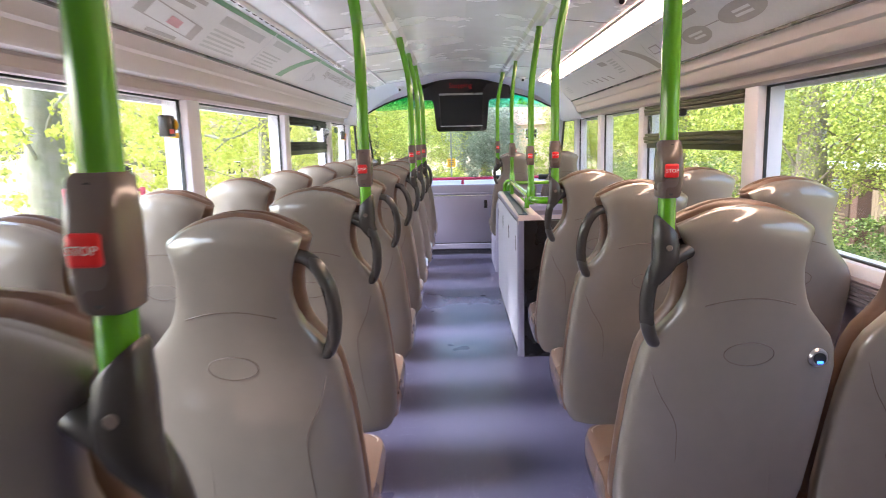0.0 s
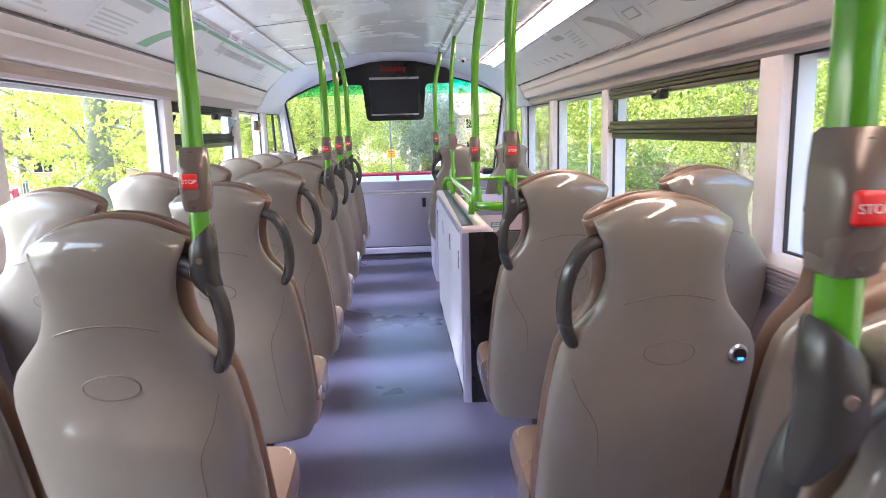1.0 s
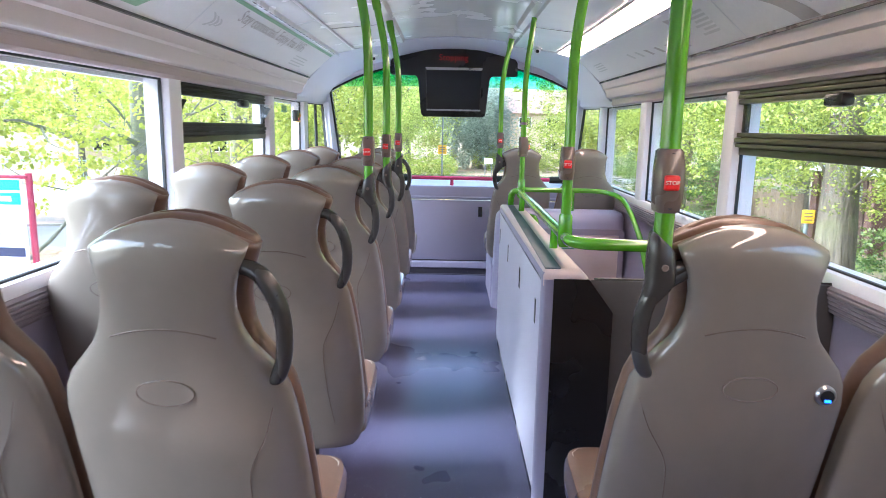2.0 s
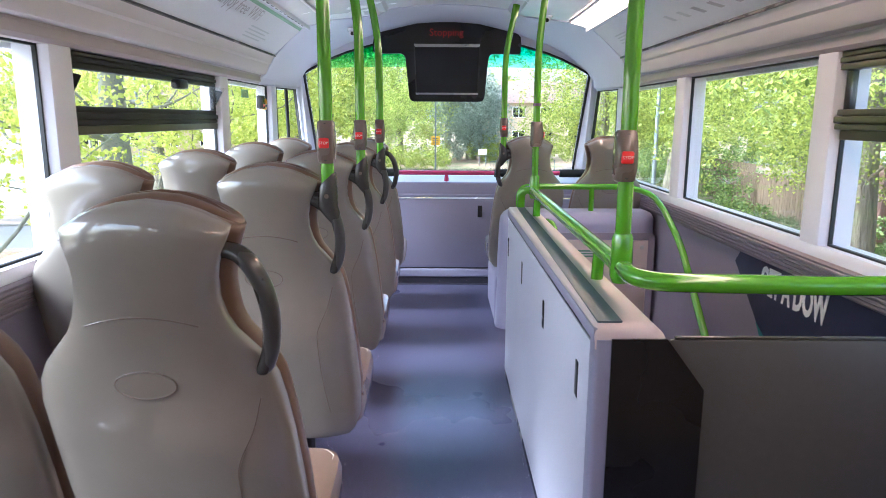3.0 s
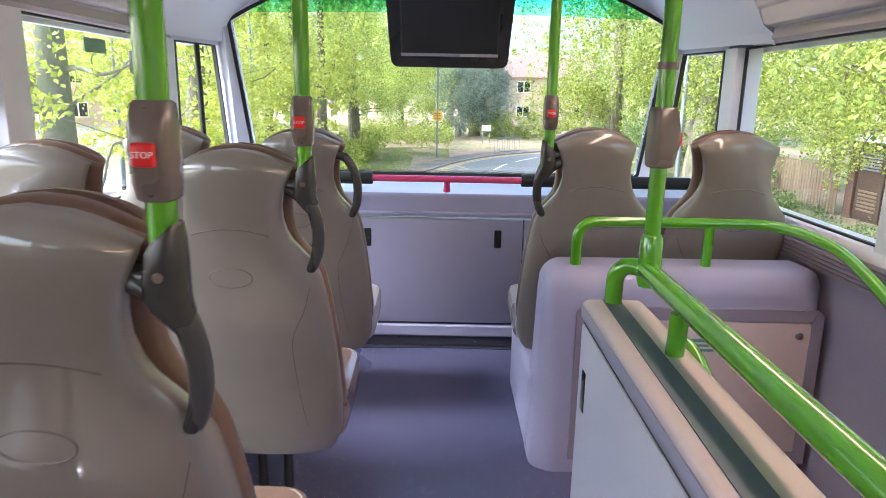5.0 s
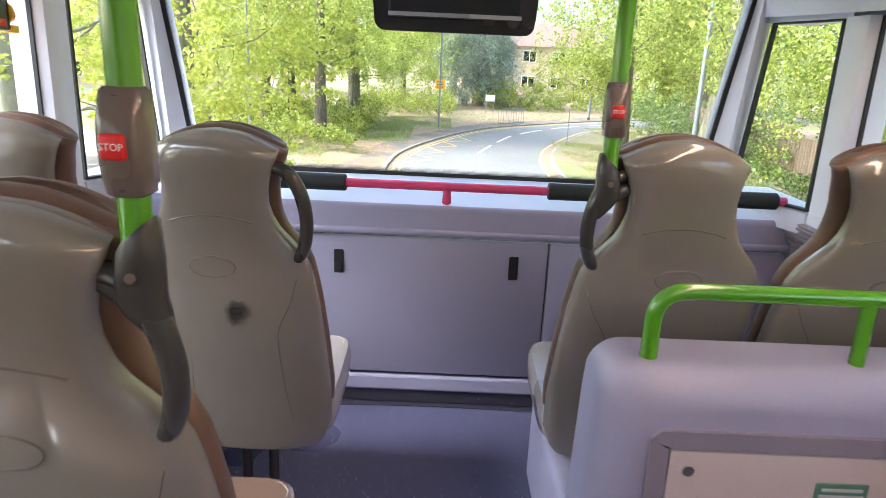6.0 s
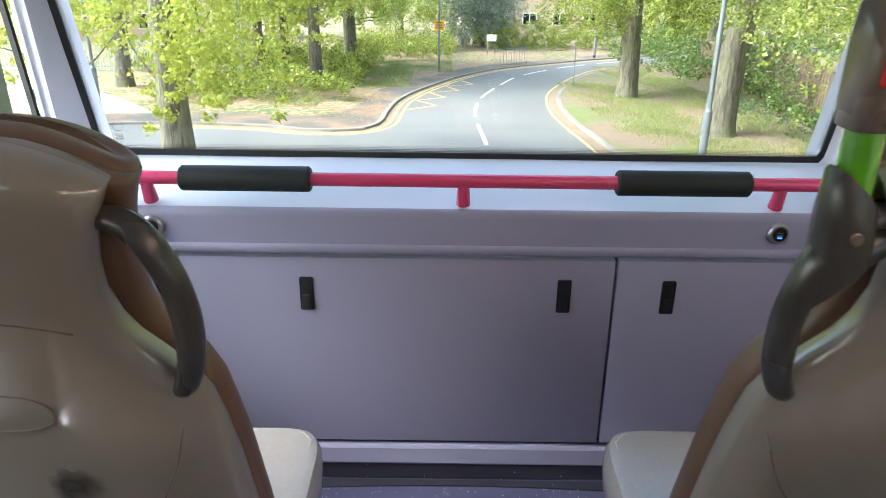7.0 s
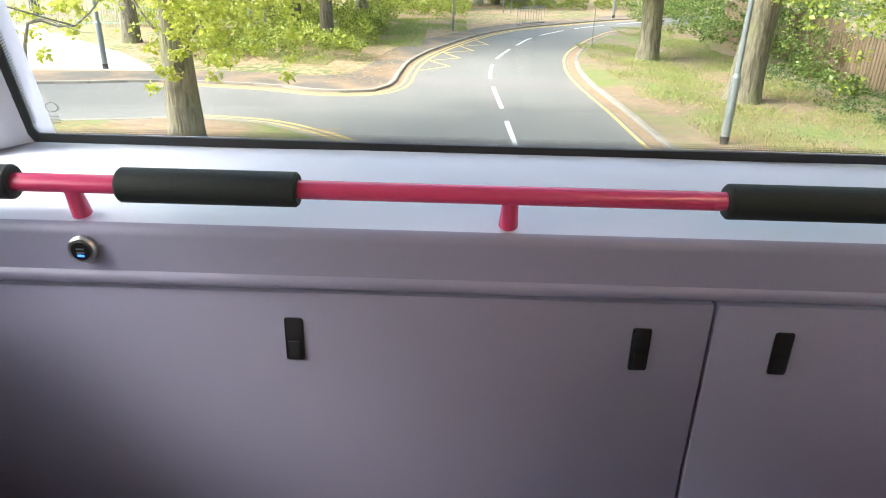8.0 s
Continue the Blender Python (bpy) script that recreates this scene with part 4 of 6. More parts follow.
# plain outer skin of the lower deck
for name_, (x0, x1, y0, y1) in (("lower_skin_left", (-1.25, -1.225, BACK - 0.06, 7.15)), ("lower_skin_right", (1.225, 1.25, BACK - 0.06, 7.15)), ("lower_skin_front", (-1.225, 1.225, 7.125, 7.15)), ("lower_skin_back", (-1.225, 1.225, BACK - 0.06, BACK - 0.035))):
    tagged(part(name_, box(x0, x1, y0, y1, -2.15, -0.065), M_PILLAR, smooth=0), "plain pale outer panel of the lower deck", "wall", kind="structure")


# ---------------------------------------------------------------- seats
# level, half width, arch of the level's middle, lean (y at that height)
BACK_ROWS = [(0.262, 0.132, 0, 0.128), (0.268, 0.152, 0, 0.127), (0.285, 0.167, 0, 0.125), (0.33, 0.186, 0, 0.119), (0.42, 0.198, 0, 0.106), (0.54, 0.200, 0, 0.088), (0.64, 0.199, 0, 0.072), (0.7, 0.196, 0, 0.062),
             (0.74, 0.189, 0, 0.056), (0.77, 0.175, 0, 0.05), (0.8, 0.150, 0, 0.044), (0.825, 0.129, 0, 0.038), (0.85, 0.117, 0.0025, 0.032), (0.88, 0.109, 0.0049, 0.026), (0.91, 0.107, 0.0098, 0.02), (0.935, 0.11, 0.0164, 0.0155), (0.955, 0.115, 0.0238, 0.0115), (0.967, 0.119, 0.029, 0.0098),
             (0.976, 0.1222, 0.0328, 0.0095), (0.981, 0.1236, 0.0348, 0.0105), (0.985, 0.1244, 0.0365, 0.013), (0.9885, 0.1244, 0.0378, 0.018), (0.991, 0.1235, 0.0385, 0.026), (0.992, 0.119, 0.0385, 0.034)]


def sway(z):
    """How far the back's middle lies towards the aisle at a height."""
    return float(np.interp(z, (0.27, 0.35, 0.45, 0.60, 0.72, 0.88, 0.98), (0.028, 0.023, 0.012, -0.001, -0.014, -0.008, 0.001)))


def shell_depth(z):
    """Half the shell's thickness at a height: deep at the hips, thin at the rim."""
    return float(np.interp(z, (0.26, 0.32, 0.72, 0.86, 0.96, 0.992), (0.024, 0.034, 0.034, 0.023, 0.021, 0.009)))


def on_back(x, z):
    """The y of the shell's rear face at a place of it."""
    for (z0, w0, a0, y0), (z1, w1, a1, y1) in zip(BACK_ROWS, BACK_ROWS[1:]):
        w = w0 + (w1 - w0) * max(0, min(1, (z - z0) / max(z1 - z0, 1e-6)))
        u = min(abs(x) / max(w, 1e-3), 1)
        lo, hi = z0 + a0 * (1 - u * u), z1 + a1 * (1 - u * u)
        if lo <= z <= hi:
            f = (z - lo) / max(hi - lo, 1e-6)
            return y0 + (y1 - y0) * f - 0.021 - 0.014 * (1 - u * u)
    return 0.0


def seat(side, aisle, usb=False):
    """A bus seat that faces +y, its back's top over the origin's y. side: where the aisle lies, +1 or -1."""
    s = side
    st = thing("passenger_chair", label="beige-grey moulded bus seat with brown padding" + (", side grip, charging socket" if usb and aisle else " and side grip" if aisle else ""), category="bus seat", group="passenger seats")
    part("back_shell", slab([(z, w, a, y + max(0.0, shell_depth(z) - 0.021), shell_depth(z), 0.014, s * sway(z)) for z, w, a, y in BACK_ROWS], 40, 0.5), M_SHELL, st)
    pad = []
    for z, w, a, y in BACK_ROWS[1:]:
        f = max(0.0, (z - 0.8) / 0.2)
        pad.append((z - 0.004 * f, w + 0.0005 + 0.0095 * min(1.0, f * 2.5), a, min(y, 0.9) + 0.056 + 0.002 * f - 0.022 * max(0.0, (z - 0.94) / 0.05), 0.036, 0.0, s * sway(z)))
    z, w, a, y, d, b_, c_ = pad[-1]
    pad += [(z + 0.005, w - 0.001, a, y + 0.001, 0.034, 0.0, c_), (z + 0.009, w - 0.004, a, y + 0.002, 0.029, 0.0, c_), (z + 0.012, w - 0.009, a - 0.001, y + 0.003, 0.022, 0.0, c_), (z + 0.013, w - 0.016, a - 0.002, y + 0.004, 0.012, 0.0, c_)]
    part("back_padding", slab(pad, 40, 0.6), M_LEATHER, st, "brown vinyl padding")
    cushion = []
    for zf, wf in ((0.0, 0.93), (0.012, 0.985), (0.045, 1.0), (0.075, 0.995), (0.092, 0.965), (0.098, 0.90)):
        cushion.append((0.297 + zf, 0.207 * wf, 0.0, 0.295, 0.195 * wf, 0.0, s * 0.012))
    cm = slab(cushion, 40, 0.32)
    for v in cm.verts:
        v.co.z += 0.012 * (v.co.y - 0.29) / 0.2 - 0.006 * (1 - ((v.co.x - s * 0.012) / 0.2) ** 2)
    part("seat_cushion", cm, M_SEAT, st, "taupe vinyl seat cushion")
    seam = [(s * 0.195, 0.14 + 0.30 * k / 10, 0.3925 + 0.012 * (0.14 + 0.30 * k / 10 - 0.29) / 0.2) for k in range(11)] + [(s * 0.177, 0.462, 0.401), (s * 0.13, 0.470, 0.399), (s * 0.012, 0.474, 0.397), (-s * 0.11, 0.470, 0.399)]
    part("stitching", tube(seam, 0.0013, 5), M_STITCH, st)
    part("stitching", tube([(s * 0.187, 0.455, 0.4005), (s * 0.14, 0.36, 0.394), (s * 0.12, 0.30, 0.391), (s * 0.115, 0.16, 0.382)], 0.0012, 5), M_STITCH, st)
    part("seat_frame", box(-0.17, 0.17, 0.14, 0.45, 0.264, 0.297, 0.008), M_BLACK, st)
    for x in (-0.025, 0.045):
        part("leg", cyl(s * x, 0.22, 0.0, 0.28, 0.014, 12), M_GREY, st)
    part("foot_plate", box(s * 0.01 - 0.07, s * 0.01 + 0.07, 0.16, 0.29, 0.0, 0.012, 0.003), M_GREY, st)
    # oval emblem, a fine ring and a shallow crease in the shell; darker plastic paints the grooves' shade
    ring = [(0.048 * math.cos(a), 0, 0.740 + 0.024 * math.sin(a)) for a in [2 * math.pi * k / 36 for k in range(37)]]
    ring = [(x - s * 0.020, on_back(x, z) - 0.0004, z) for x, _, z in ring]
    em = bmesh.new()
    tube(ring, 0.0010, 5, bm=em)
    part("emblem_ring", em, M_STOPBOX, st)
    face_ = [((x + s * 0.020) * 0.96 - s * 0.020, y - 0.0006, 0.740 + (z - 0.740) * 0.96) for x, y, z in ring[:-1]]
    part("emblem", prism(face_, (0, 0.002, 0)), M_SHELL, st)
    line = [(x - s * 0.012, on_back(x, z) + 0.0006, z) for x, z in [(-0.085 + 0.0085 * k, 0.840 + 0.016 * (1 - (k / 10 - 1) ** 2)) for k in range(21)]]
    part("crease", tube(line, 0.0013, 5), M_STOPBOX, st)
    bend = [(v.x, v.y) for v in smooth_path([(0.160, 0.715, 0), (0.140, 0.655, 0), (0.112, 0.600, 0), (0.104, 0.555, 0), (0.108, 0.44, 0), (0.118, 0.345, 0)], 4)]
    side_line = [(s * (x + 0.5 * s * sway(z)), on_back(x, z) + 0.0005, z) for x, z in bend]
    far_line = [(s * (-x + 0.012), on_back(x, z) + 0.0007, z) for x, z in bend[6:]]
    part("crease", tube(far_line, 0.0008, 5), M_SHELL, st)
    part("crease", tube(side_line, 0.0009, 5), M_STOPBOX, st)
    if aisle:
        path = smooth_path([(s * 0.092, 0.032, 0.950), (s * 0.118, 0.022, 0.955), (s * 0.145, 0.016, 0.943), (s * 0.168, 0.016, 0.905), (s * 0.178, 0.022, 0.855), (s * 0.175, 0.030, 0.805), (s * 0.162, 0.042, 0.768), (s * 0.152, 0.050, 0.760)], 5)
        part("grip", tube(path, [0.0145 + 0.002 * math.sin(math.pi * k / (len(path) - 1)) for k in range(len(path))], 14, flat=0.85, up=(0, 1, 0)), M_GREY, st, "dark grey plastic grip")
    if usb:
        p = Vector((-s * 0.157, on_back(0.157, 0.728) - 0.002, 0.728))
        sock = part("socket", disc((p.x, p.y + 0.008, p.z), (0, -1, 0.05), 0.0185, 0.014, 24, 0.004), M_STEEL, st, "chrome charging socket")
        part("socket_face", disc((p.x, p.y - 0.0055, p.z), (0, -1, 0.05), 0.012, 0.003, 20), M_BLACK, sock)
        part("socket_light", box(p.x - 0.0055, p.x + 0.0055, p.y - 0.0105, p.y - 0.0082, p.z - 0.009, p.z - 0.0045), M_BLUE_LED, sock, "blue light", smooth=0)
    return st


LEFT_ROWS = [0.335, 1.04, 1.725, 2.41, 3.09, 3.79, 4.49, 5.225, 5.915]
RIGHT_ROWS = [1.08, 1.765, 2.48, 5.895]
XL, XLW, XR, XRW = -0.470, -0.905, 0.480, 0.905


def seat_line(make, x, rows, z=0.0):
    first = make()
    first.matrix_basis = pose(x, rows[0], z)
    for y in rows[1:]:
        copy_thing(first, pose(x, y, z))
    return first


seat_line(lambda: seat(1, True), XL, LEFT_ROWS)
seat_line(lambda: seat(1, False), XLW, LEFT_ROWS)
seat_line(lambda: seat(-1, True, True), XR, RIGHT_ROWS[:3])
seat_line(lambda: seat(-1, True), 0.460, RIGHT_ROWS[3:], 0.018)
seat_line(lambda: seat(-1, False), XRW, RIGHT_ROWS[:3])
seat_line(lambda: seat(-1, False), XRW, RIGHT_ROWS[3:], 0.018)
# the foremost row's cushions carry the windscreen's light in a paler colour
for chair in [o for o in bpy.data.objects if o.name.startswith("passenger_chair") and o.location.y > 5.8]:
    for piece in chair.children:
        if piece.name.startswith("seat_cushion"):
            piece.data = piece.data.copy()
            piece.data.materials[0] = M_SEAT_LIT
            tagged(piece, "vinyl seat cushion paled for the windscreen's light")
# rub mark on the back of the foremost left aisle seat
mark_owner = [o for o in bpy.data.objects if o.name.startswith("passenger_chair") and abs(o.location.y - 5.915) < 0.01 and abs(o.location.x - XL) < 0.01][0]
rng = random.Random(4)
bm = bmesh.new()
rim_ = []
for j in range(40):
    q = 0.056 * (0.72 + 0.28 * math.sin(3 * j * math.pi / 20 + 0.6) * math.sin(5 * j * math.pi / 20)) * rng.uniform(0.88, 1.12)
    x, z = 0.024 + 1.1 * q * math.cos(j * math.pi / 20), 0.630 + q * math.sin(j * math.pi / 20)
    rim_.append((x, z))
inner = [bm.verts.new((0.024, on_back(0.024, 0.630) - 0.0012, 0.630))]
grid_ = [[bm.verts.new((0.024 + (x - 0.024) * f, on_back(0.024 + (x - 0.024) * f, 0.630 + (z - 0.630) * f) - 0.0012, 0.630 + (z - 0.630) * f)) for x, z in rim_] for f in (0.35, 0.7, 1.0)]
for j in range(40):
    bm.faces.new((inner[0], grid_[0][j], grid_[0][(j + 1) % 40]))
    for g0_, g1_ in zip(grid_, grid_[1:]):
        bm.faces.new((g0_[j], g1_[j], g1_[(j + 1) % 40], g0_[(j + 1) % 40]))
M_SCUFF = bpy.data.materials.new("black_scuff")
M_SCUFF.use_nodes = True
_n, _l = M_SCUFF.node_tree.nodes, M_SCUFF.node_tree.links
_n["Principled BSDF"].inputs["Base Color"].default_value = (0.03, 0.025, 0.022, 1)
_n["Principled BSDF"].inputs["Roughness"].default_value = 0.6
_tr, _mx, _nz, _mr = (_n.new(k) for k in ("ShaderNodeBsdfTransparent", "ShaderNodeMixShader", "ShaderNodeTexNoise", "ShaderNodeMapRange"))
_nz.inputs["Scale"].default_value, _nz.inputs["Detail"].default_value = 30, 5
_tc, _sub, _len, _fo, _ad = (_n.new(k) for k in ("ShaderNodeTexCoord", "ShaderNodeVectorMath", "ShaderNodeVectorMath", "ShaderNodeMapRange", "ShaderNodeMath"))
_sub.operation, _len.operation = "SUBTRACT", "LENGTH"
_sub.inputs[1].default_value = (0.022, on_back(0.024, 0.630), 0.632)
_l.new(_tc.outputs["Object"], _sub.inputs[0])
_l.new(_tc.outputs["Object"], _nz.inputs["Vector"])
_l.new(_sub.outputs[0], _len.inputs[0])
_fo.inputs["From Min"].default_value, _fo.inputs["From Max"].default_value = 0.0, 0.050
_fo.inputs["To Min"].default_value, _fo.inputs["To Max"].default_value = 0.62, -0.34
_l.new(_len.outputs["Value"], _fo.inputs["Value"])
_ad.operation = "ADD"
_l.new(_fo.outputs[0], _ad.inputs[0])
_l.new(_nz.outputs["Fac"], _ad.inputs[1])
_mr.inputs["From Min"].default_value, _mr.inputs["From Max"].default_value = 0.42, 1.05
_mr.inputs["To Max"].default_value = 0.95
_l.new(_ad.outputs[0], _mr.inputs["Value"])
_l.new(_mr.outputs[0], _mx.inputs[0])
_l.new(_tr.outputs[0], _mx.inputs[1])
_l.new(_n["Principled BSDF"].outputs[0], _mx.inputs[2])
_l.new(_mx.outputs[0], _n["Material Output"].inputs[0])
part("scuff", bm, M_SCUFF, mark_owner, "black scuff mark", smooth=0)

# ---------------------------------------------------------------- green poles with bell pushes
STOP_TEXT = words("STOP", 0.0095, 0.0003)
STOP_TEXT.materials.append(M_WHITE_INK)


def stop_box(parent, x, y, z, turn=0.0):
    rows = [(-0.052, 0.016, 0, 0, 0.018, 0), (-0.049, 0.020, 0, 0, 0.021, 0), (-0.03, 0.0225, 0, -0.002, 0.024, 0), (0.0, 0.023, 0, -0.004, 0.026, 0), (0.02, 0.0225, 0, -0.003, 0.025, 0), (0.048, 0.020, 0, 0, 0.021, 0), (0.052, 0.016, 0, 0, 0.018, 0)]
    hold = part("bell_push_case", slab(rows, 24, 0.5), M_STOPBOX, parent, "warm grey bell push case")
    hold.matrix_basis = pose(x, y, z, 0, 0, turn)
    part("button", box(-0.0145, 0.0105, -0.0335, -0.022, -0.0145, 0.0105, 0.004, 3), M_RED, hold, "red button lettered in white")
    t_ = new("lettering", STOP_TEXT)
    t_.parent = hold
    t_.matrix_basis = pose(-0.002, -0.0338, -0.002, 90, 0, 0)
    for zz in (0.042, -0.043):
        part("screw", disc((0, -0.0185 if zz > 0 else -0.019, zz), (0, -1, 0), 0.0035, 0.0035, 10), M_GREY, hold)


def seat_pole(side, x, y, stop=1.09):
    """A pole from a seat's grip to the ceiling; side: +1 where the seat lies to its left."""
    s = side
    ob = thing("handrail_pole", x, y, 0, "bright green handrail pole with a bell push, clamped to a seat", "handrail", group="seat poles")
    path = rounded_path([(0, 0.0, 0.955), (0, 0, 1.50), (-s * 0.052, 0.0, 1.735)], 0.12, 8)
    part("tube", tube(path, 0.0165, 20), M_GREEN, ob)
    part("ceiling_cup", tube([(-s * 0.043, 0, 1.69), (-s * 0.054, 0, 1.75)], [0.0195, 0.0195], 18), M_GREEN, ob)
    stop_box(ob, 0, 0, stop)
    # clamp: a slanting sleeve round the pole that runs into the grip
    rows = [(0.885, 0.010, 0, 0.006, 0.012, 0), (0.90, 0.017, 0, 0.003, 0.017, 0), (0.915, 0.022, 0, 0.0, 0.021, 0), (0.93, 0.0245, 0, 0, 0.023, 0), (0.965, 0.0245, 0, 0, 0.023, 0), (0.995, 0.022, 0, 0, 0.022, 0), (1.0, 0.019, 0, 0, 0.020, 0)]
    cm = slab(rows, 24, 0.75)
    for v in cm.verts:
        f = max(0.0, (v.co.z - 0.93) / 0.07)
        v.co.z += s * v.co.x * 0.9 * f
        v.co.x += s * 0.018 * max(0.0, (0.93 - v.co.z) / 0.045)
    part("clamp", cm, M_GREY, ob, "dark grey plastic clamp")
    arm = smooth_path([(-s * 0.062, 0.018, 0.952), (-s * 0.035, 0.006, 0.945), (0, 0.0, 0.925)], 5)
    part("clamp_arm", tube(arm, [0.016] * len(arm), 14), M_GREY, ob, "dark grey plastic arm")
    part("bolt", disc((0, -0.0215, 0.958), (0, -1, 0), 0.0060, 0.004, 16, 0.0012), M_STOPBOX, ob)
    return ob


pole = seat_pole(1, -0.318, 0.335)
for y in (1.746, 3.804, 4.504, 5.245):
    copy_thing(pole, pose(-0.318, y, 0))
pole = seat_pole(-1, 0.327, 1.08, 1.10)
for x, y in ((0.327, 2.497), (0.311, 5.913)):
    copy_thing(pole, pose(x, y, 0))


# ---------------------------------------------------------------- cabinet beside the stairwell
cab = thing("storage_cabinet", label="long pale lavender cabinet beside the stairwell with a moulded top", category="cabinet")
CX0, CX1, CY0, CY1 = 0.257, 0.397, 3.345, 5.05


def end_ring(y, inset, drop):
    """The cabinet top's outline at one station, drawn in by inset and lowered by drop."""
    x0, x1 = CX0 + inset, CX1 - inset
    return [(x0 + 0.018, y, 0.70), (x0 + 0.016, y, 0.712), (x0, y, min(0.738, 0.75 - drop)), (x0, y, 0.757 - drop), (x0 + 0.002, y, 0.764 - drop), (x0 + 0.006, y, 0.768 - drop), (x0 + 0.013, y, 0.770 - drop), (x1 - 0.034, y, 0.770 - drop), (x1 - 0.027, y, 0.767 - drop), (x1 - 0.004, y, 0.746 - drop), (x1, y, 0.738 - drop), (x1, y, 0.70)]


part("body", box(CX0 + 0.022, CX1 - 0.006, CY0 + 0.006, CY1 - 0.004, 0.0, 0.737), M_MOULD, cab, smooth=0)
bm = loft([end_ring(CY0, 0.001, 0.030), end_ring(CY0 + 0.001, 0.001, 0.019), end_ring(CY0 + 0.004, 0.0005, 0.011), end_ring(CY0 + 0.009, 0.0, 0.005), end_ring(CY0 + 0.016, 0.0, 0.0015), end_ring(CY0 + 0.025, 0.0, 0.0), end_ring(CY1 - 0.01, 0.0, 0.0), end_ring(CY1, 0.004, 0.008), end_ring(CY1 + 0.004, 0.01, 0.03)])
for y in (CY0, CY1 + 0.004):
    bm.faces.new([v for v in bm.verts if abs(v.co.y - y) < 1e-5])
part("top", bm, M_LEDGE, cab, "pink-grey moulded top", smooth=50)
part("grip_strip", prism([(0.264, CY0 + 0.012, 0.768), (0.311, CY0 + 0.012, 0.768), (0.327, CY1 - 0.012, 0.768), (0.294, CY1 - 0.012, 0.768)], (0, 0, 0.004)), M_STRIP, cab, "dark teal grip strip")
post_ = [(CX0 + 0.03, CY0 + 0.03), (CX0 - 0.0015, CY0 + 0.03), (CX0 - 0.0015, CY0 + 0.010), (CX0, CY0 + 0.004), (CX0 + 0.004, CY0), (CX0 + 0.010, CY0 - 0.002), (CX0 + 0.06, CY0 - 0.002), (CX0 + 0.06, CY0 + 0.03)]
part("corner_post", prism([(x, y, 0) for x, y in post_], (0, 0, 0.738)), M_PANEL, cab)
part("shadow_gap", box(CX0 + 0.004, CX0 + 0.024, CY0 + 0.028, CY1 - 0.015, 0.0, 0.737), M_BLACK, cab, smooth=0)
part("top_moulding", box(CX0 - 0.0015, CX0 + 0.02, CY0 + 0.005, CY1 - 0.006, 0.733, 0.760, 0.003), M_PANEL, cab)
cdoor = part("front_board", box(CX0 + 0.001, CX0 + 0.016, CY0 + 0.0335, CY1 - 0.012, 0.03, 0.7225, 0.003), M_CAB, cab, "pale lavender laminate board")
for y in (3.495, 3.975, 4.495, 4.99):
    part("latch", box(CX0 - 0.0010, CX0 + 0.006, y - 0.014, y + 0.014, 0.56, 0.642, 0.003), M_BLACK, cdoor, "black recessed latch")
part("plinth", box(CX0 + 0.003, CX0 + 0.016, CY0 + 0.03, CY1 - 0.012, 0.0, 0.028), M_GREY, cab, smooth=0)

# screen across the end of the stairwell
scr = thing("stair_screen", label="black padded and dark tinted low screen across the stairwell end", category="screen")
part("dark_panel", box(0.40, 1.135, 3.346, 3.358, 0.0, 0.738, 0.003), M_DARK_GLASS, scr, "dark tinted panel")
pad = [(0.289, 3.3395, 0.0), (0.470, 3.3395, 0.0), (0.470, 3.3395, 0.64), (0.394, 3.3395, 0.741), (0.289, 3.3395, 0.741)]
part("black_pad", prism(pad, (0, 0.006, 0)), M_BLACK, scr, "black plastic end board")
part("edge_trim", box(0.41, 1.135, 3.348, 3.356, 0.7385, 0.744, 0.002), M_GREY, scr)

# green rails of the stairwell
sr = thing("stair_handrail", label="bright green tubular handrail round the stairwell with an upright pole", category="handrail")
R = 0.0188
part("long_rail", tube(rounded_path([(0.357, 4.99, 0.846), (0.345, 3.385, 0.842), (0.70, 3.365, 0.84), (1.085, 3.365, 0.845), (1.085, 3.40, 0.62), (1.13, 3.44, 0.60)], 0.075, 8), R, 20), M_GREEN, sr)
part("end_leg", tube(smooth_path([(0.311, 5.022, 0.768), (0.311, 5.022, 0.80), (0.313, 5.020, 0.826), (0.328, 5.008, 0.846), (0.357, 4.99, 0.846)], 6), 0.0165, 18), M_GREEN, sr)
part("inner_rail", tube(smooth_path([(0.388, 4.99, 0.705), (0.420, 4.965, 0.716), (0.436, 4.90, 0.700), (0.440, 4.75, 0.59), (0.442, 4.3, 0.22), (0.442, 3.95, -0.1)], 6), 0.0145, 16), M_GREEN, sr)
for y in (3.71, 4.765):
    part("support", tube([(0.342, y, 0.768), (0.345, y, 0.835)], 0.0145, 16), M_GREEN, sr)
part("upright_pole", tube(rounded_path([(0.345, 3.512, 0.83), (0.345, 3.512, 1.45), (0.385, 3.46, 1.74)], 0.12, 8), 0.0165, 20), M_GREEN, sr)
part("joint_sleeve", tube([(0.345, 3.512, 0.81), (0.345, 3.512, 0.825), (0.345, 3.512, 0.905), (0.345, 3.512, 0.915)], [0.018, 0.024, 0.022, 0.019], 20), M_GREEN, sr)
part("upright_pole", tube(rounded_path([(0.362, 4.985, 0.83), (0.362, 4.985, 1.46), (0.395, 4.985, 1.74)], 0.12, 8), 0.0145, 20), M_GREEN, sr)
part("joint_sleeve", tube([(0.362, 4.985, 0.815), (0.362, 4.985, 0.83), (0.362, 4.985, 0.905), (0.362, 4.985, 0.912)], [0.018, 0.022, 0.020, 0.017], 20), M_GREEN, sr)
part("clip", tube([(0.362, 4.985, 1.20), (0.362, 4.985, 1.212)], 0.0175, 16), M_STOPBOX, sr)
stop_box(sr, 0.340, 3.512, 1.075)
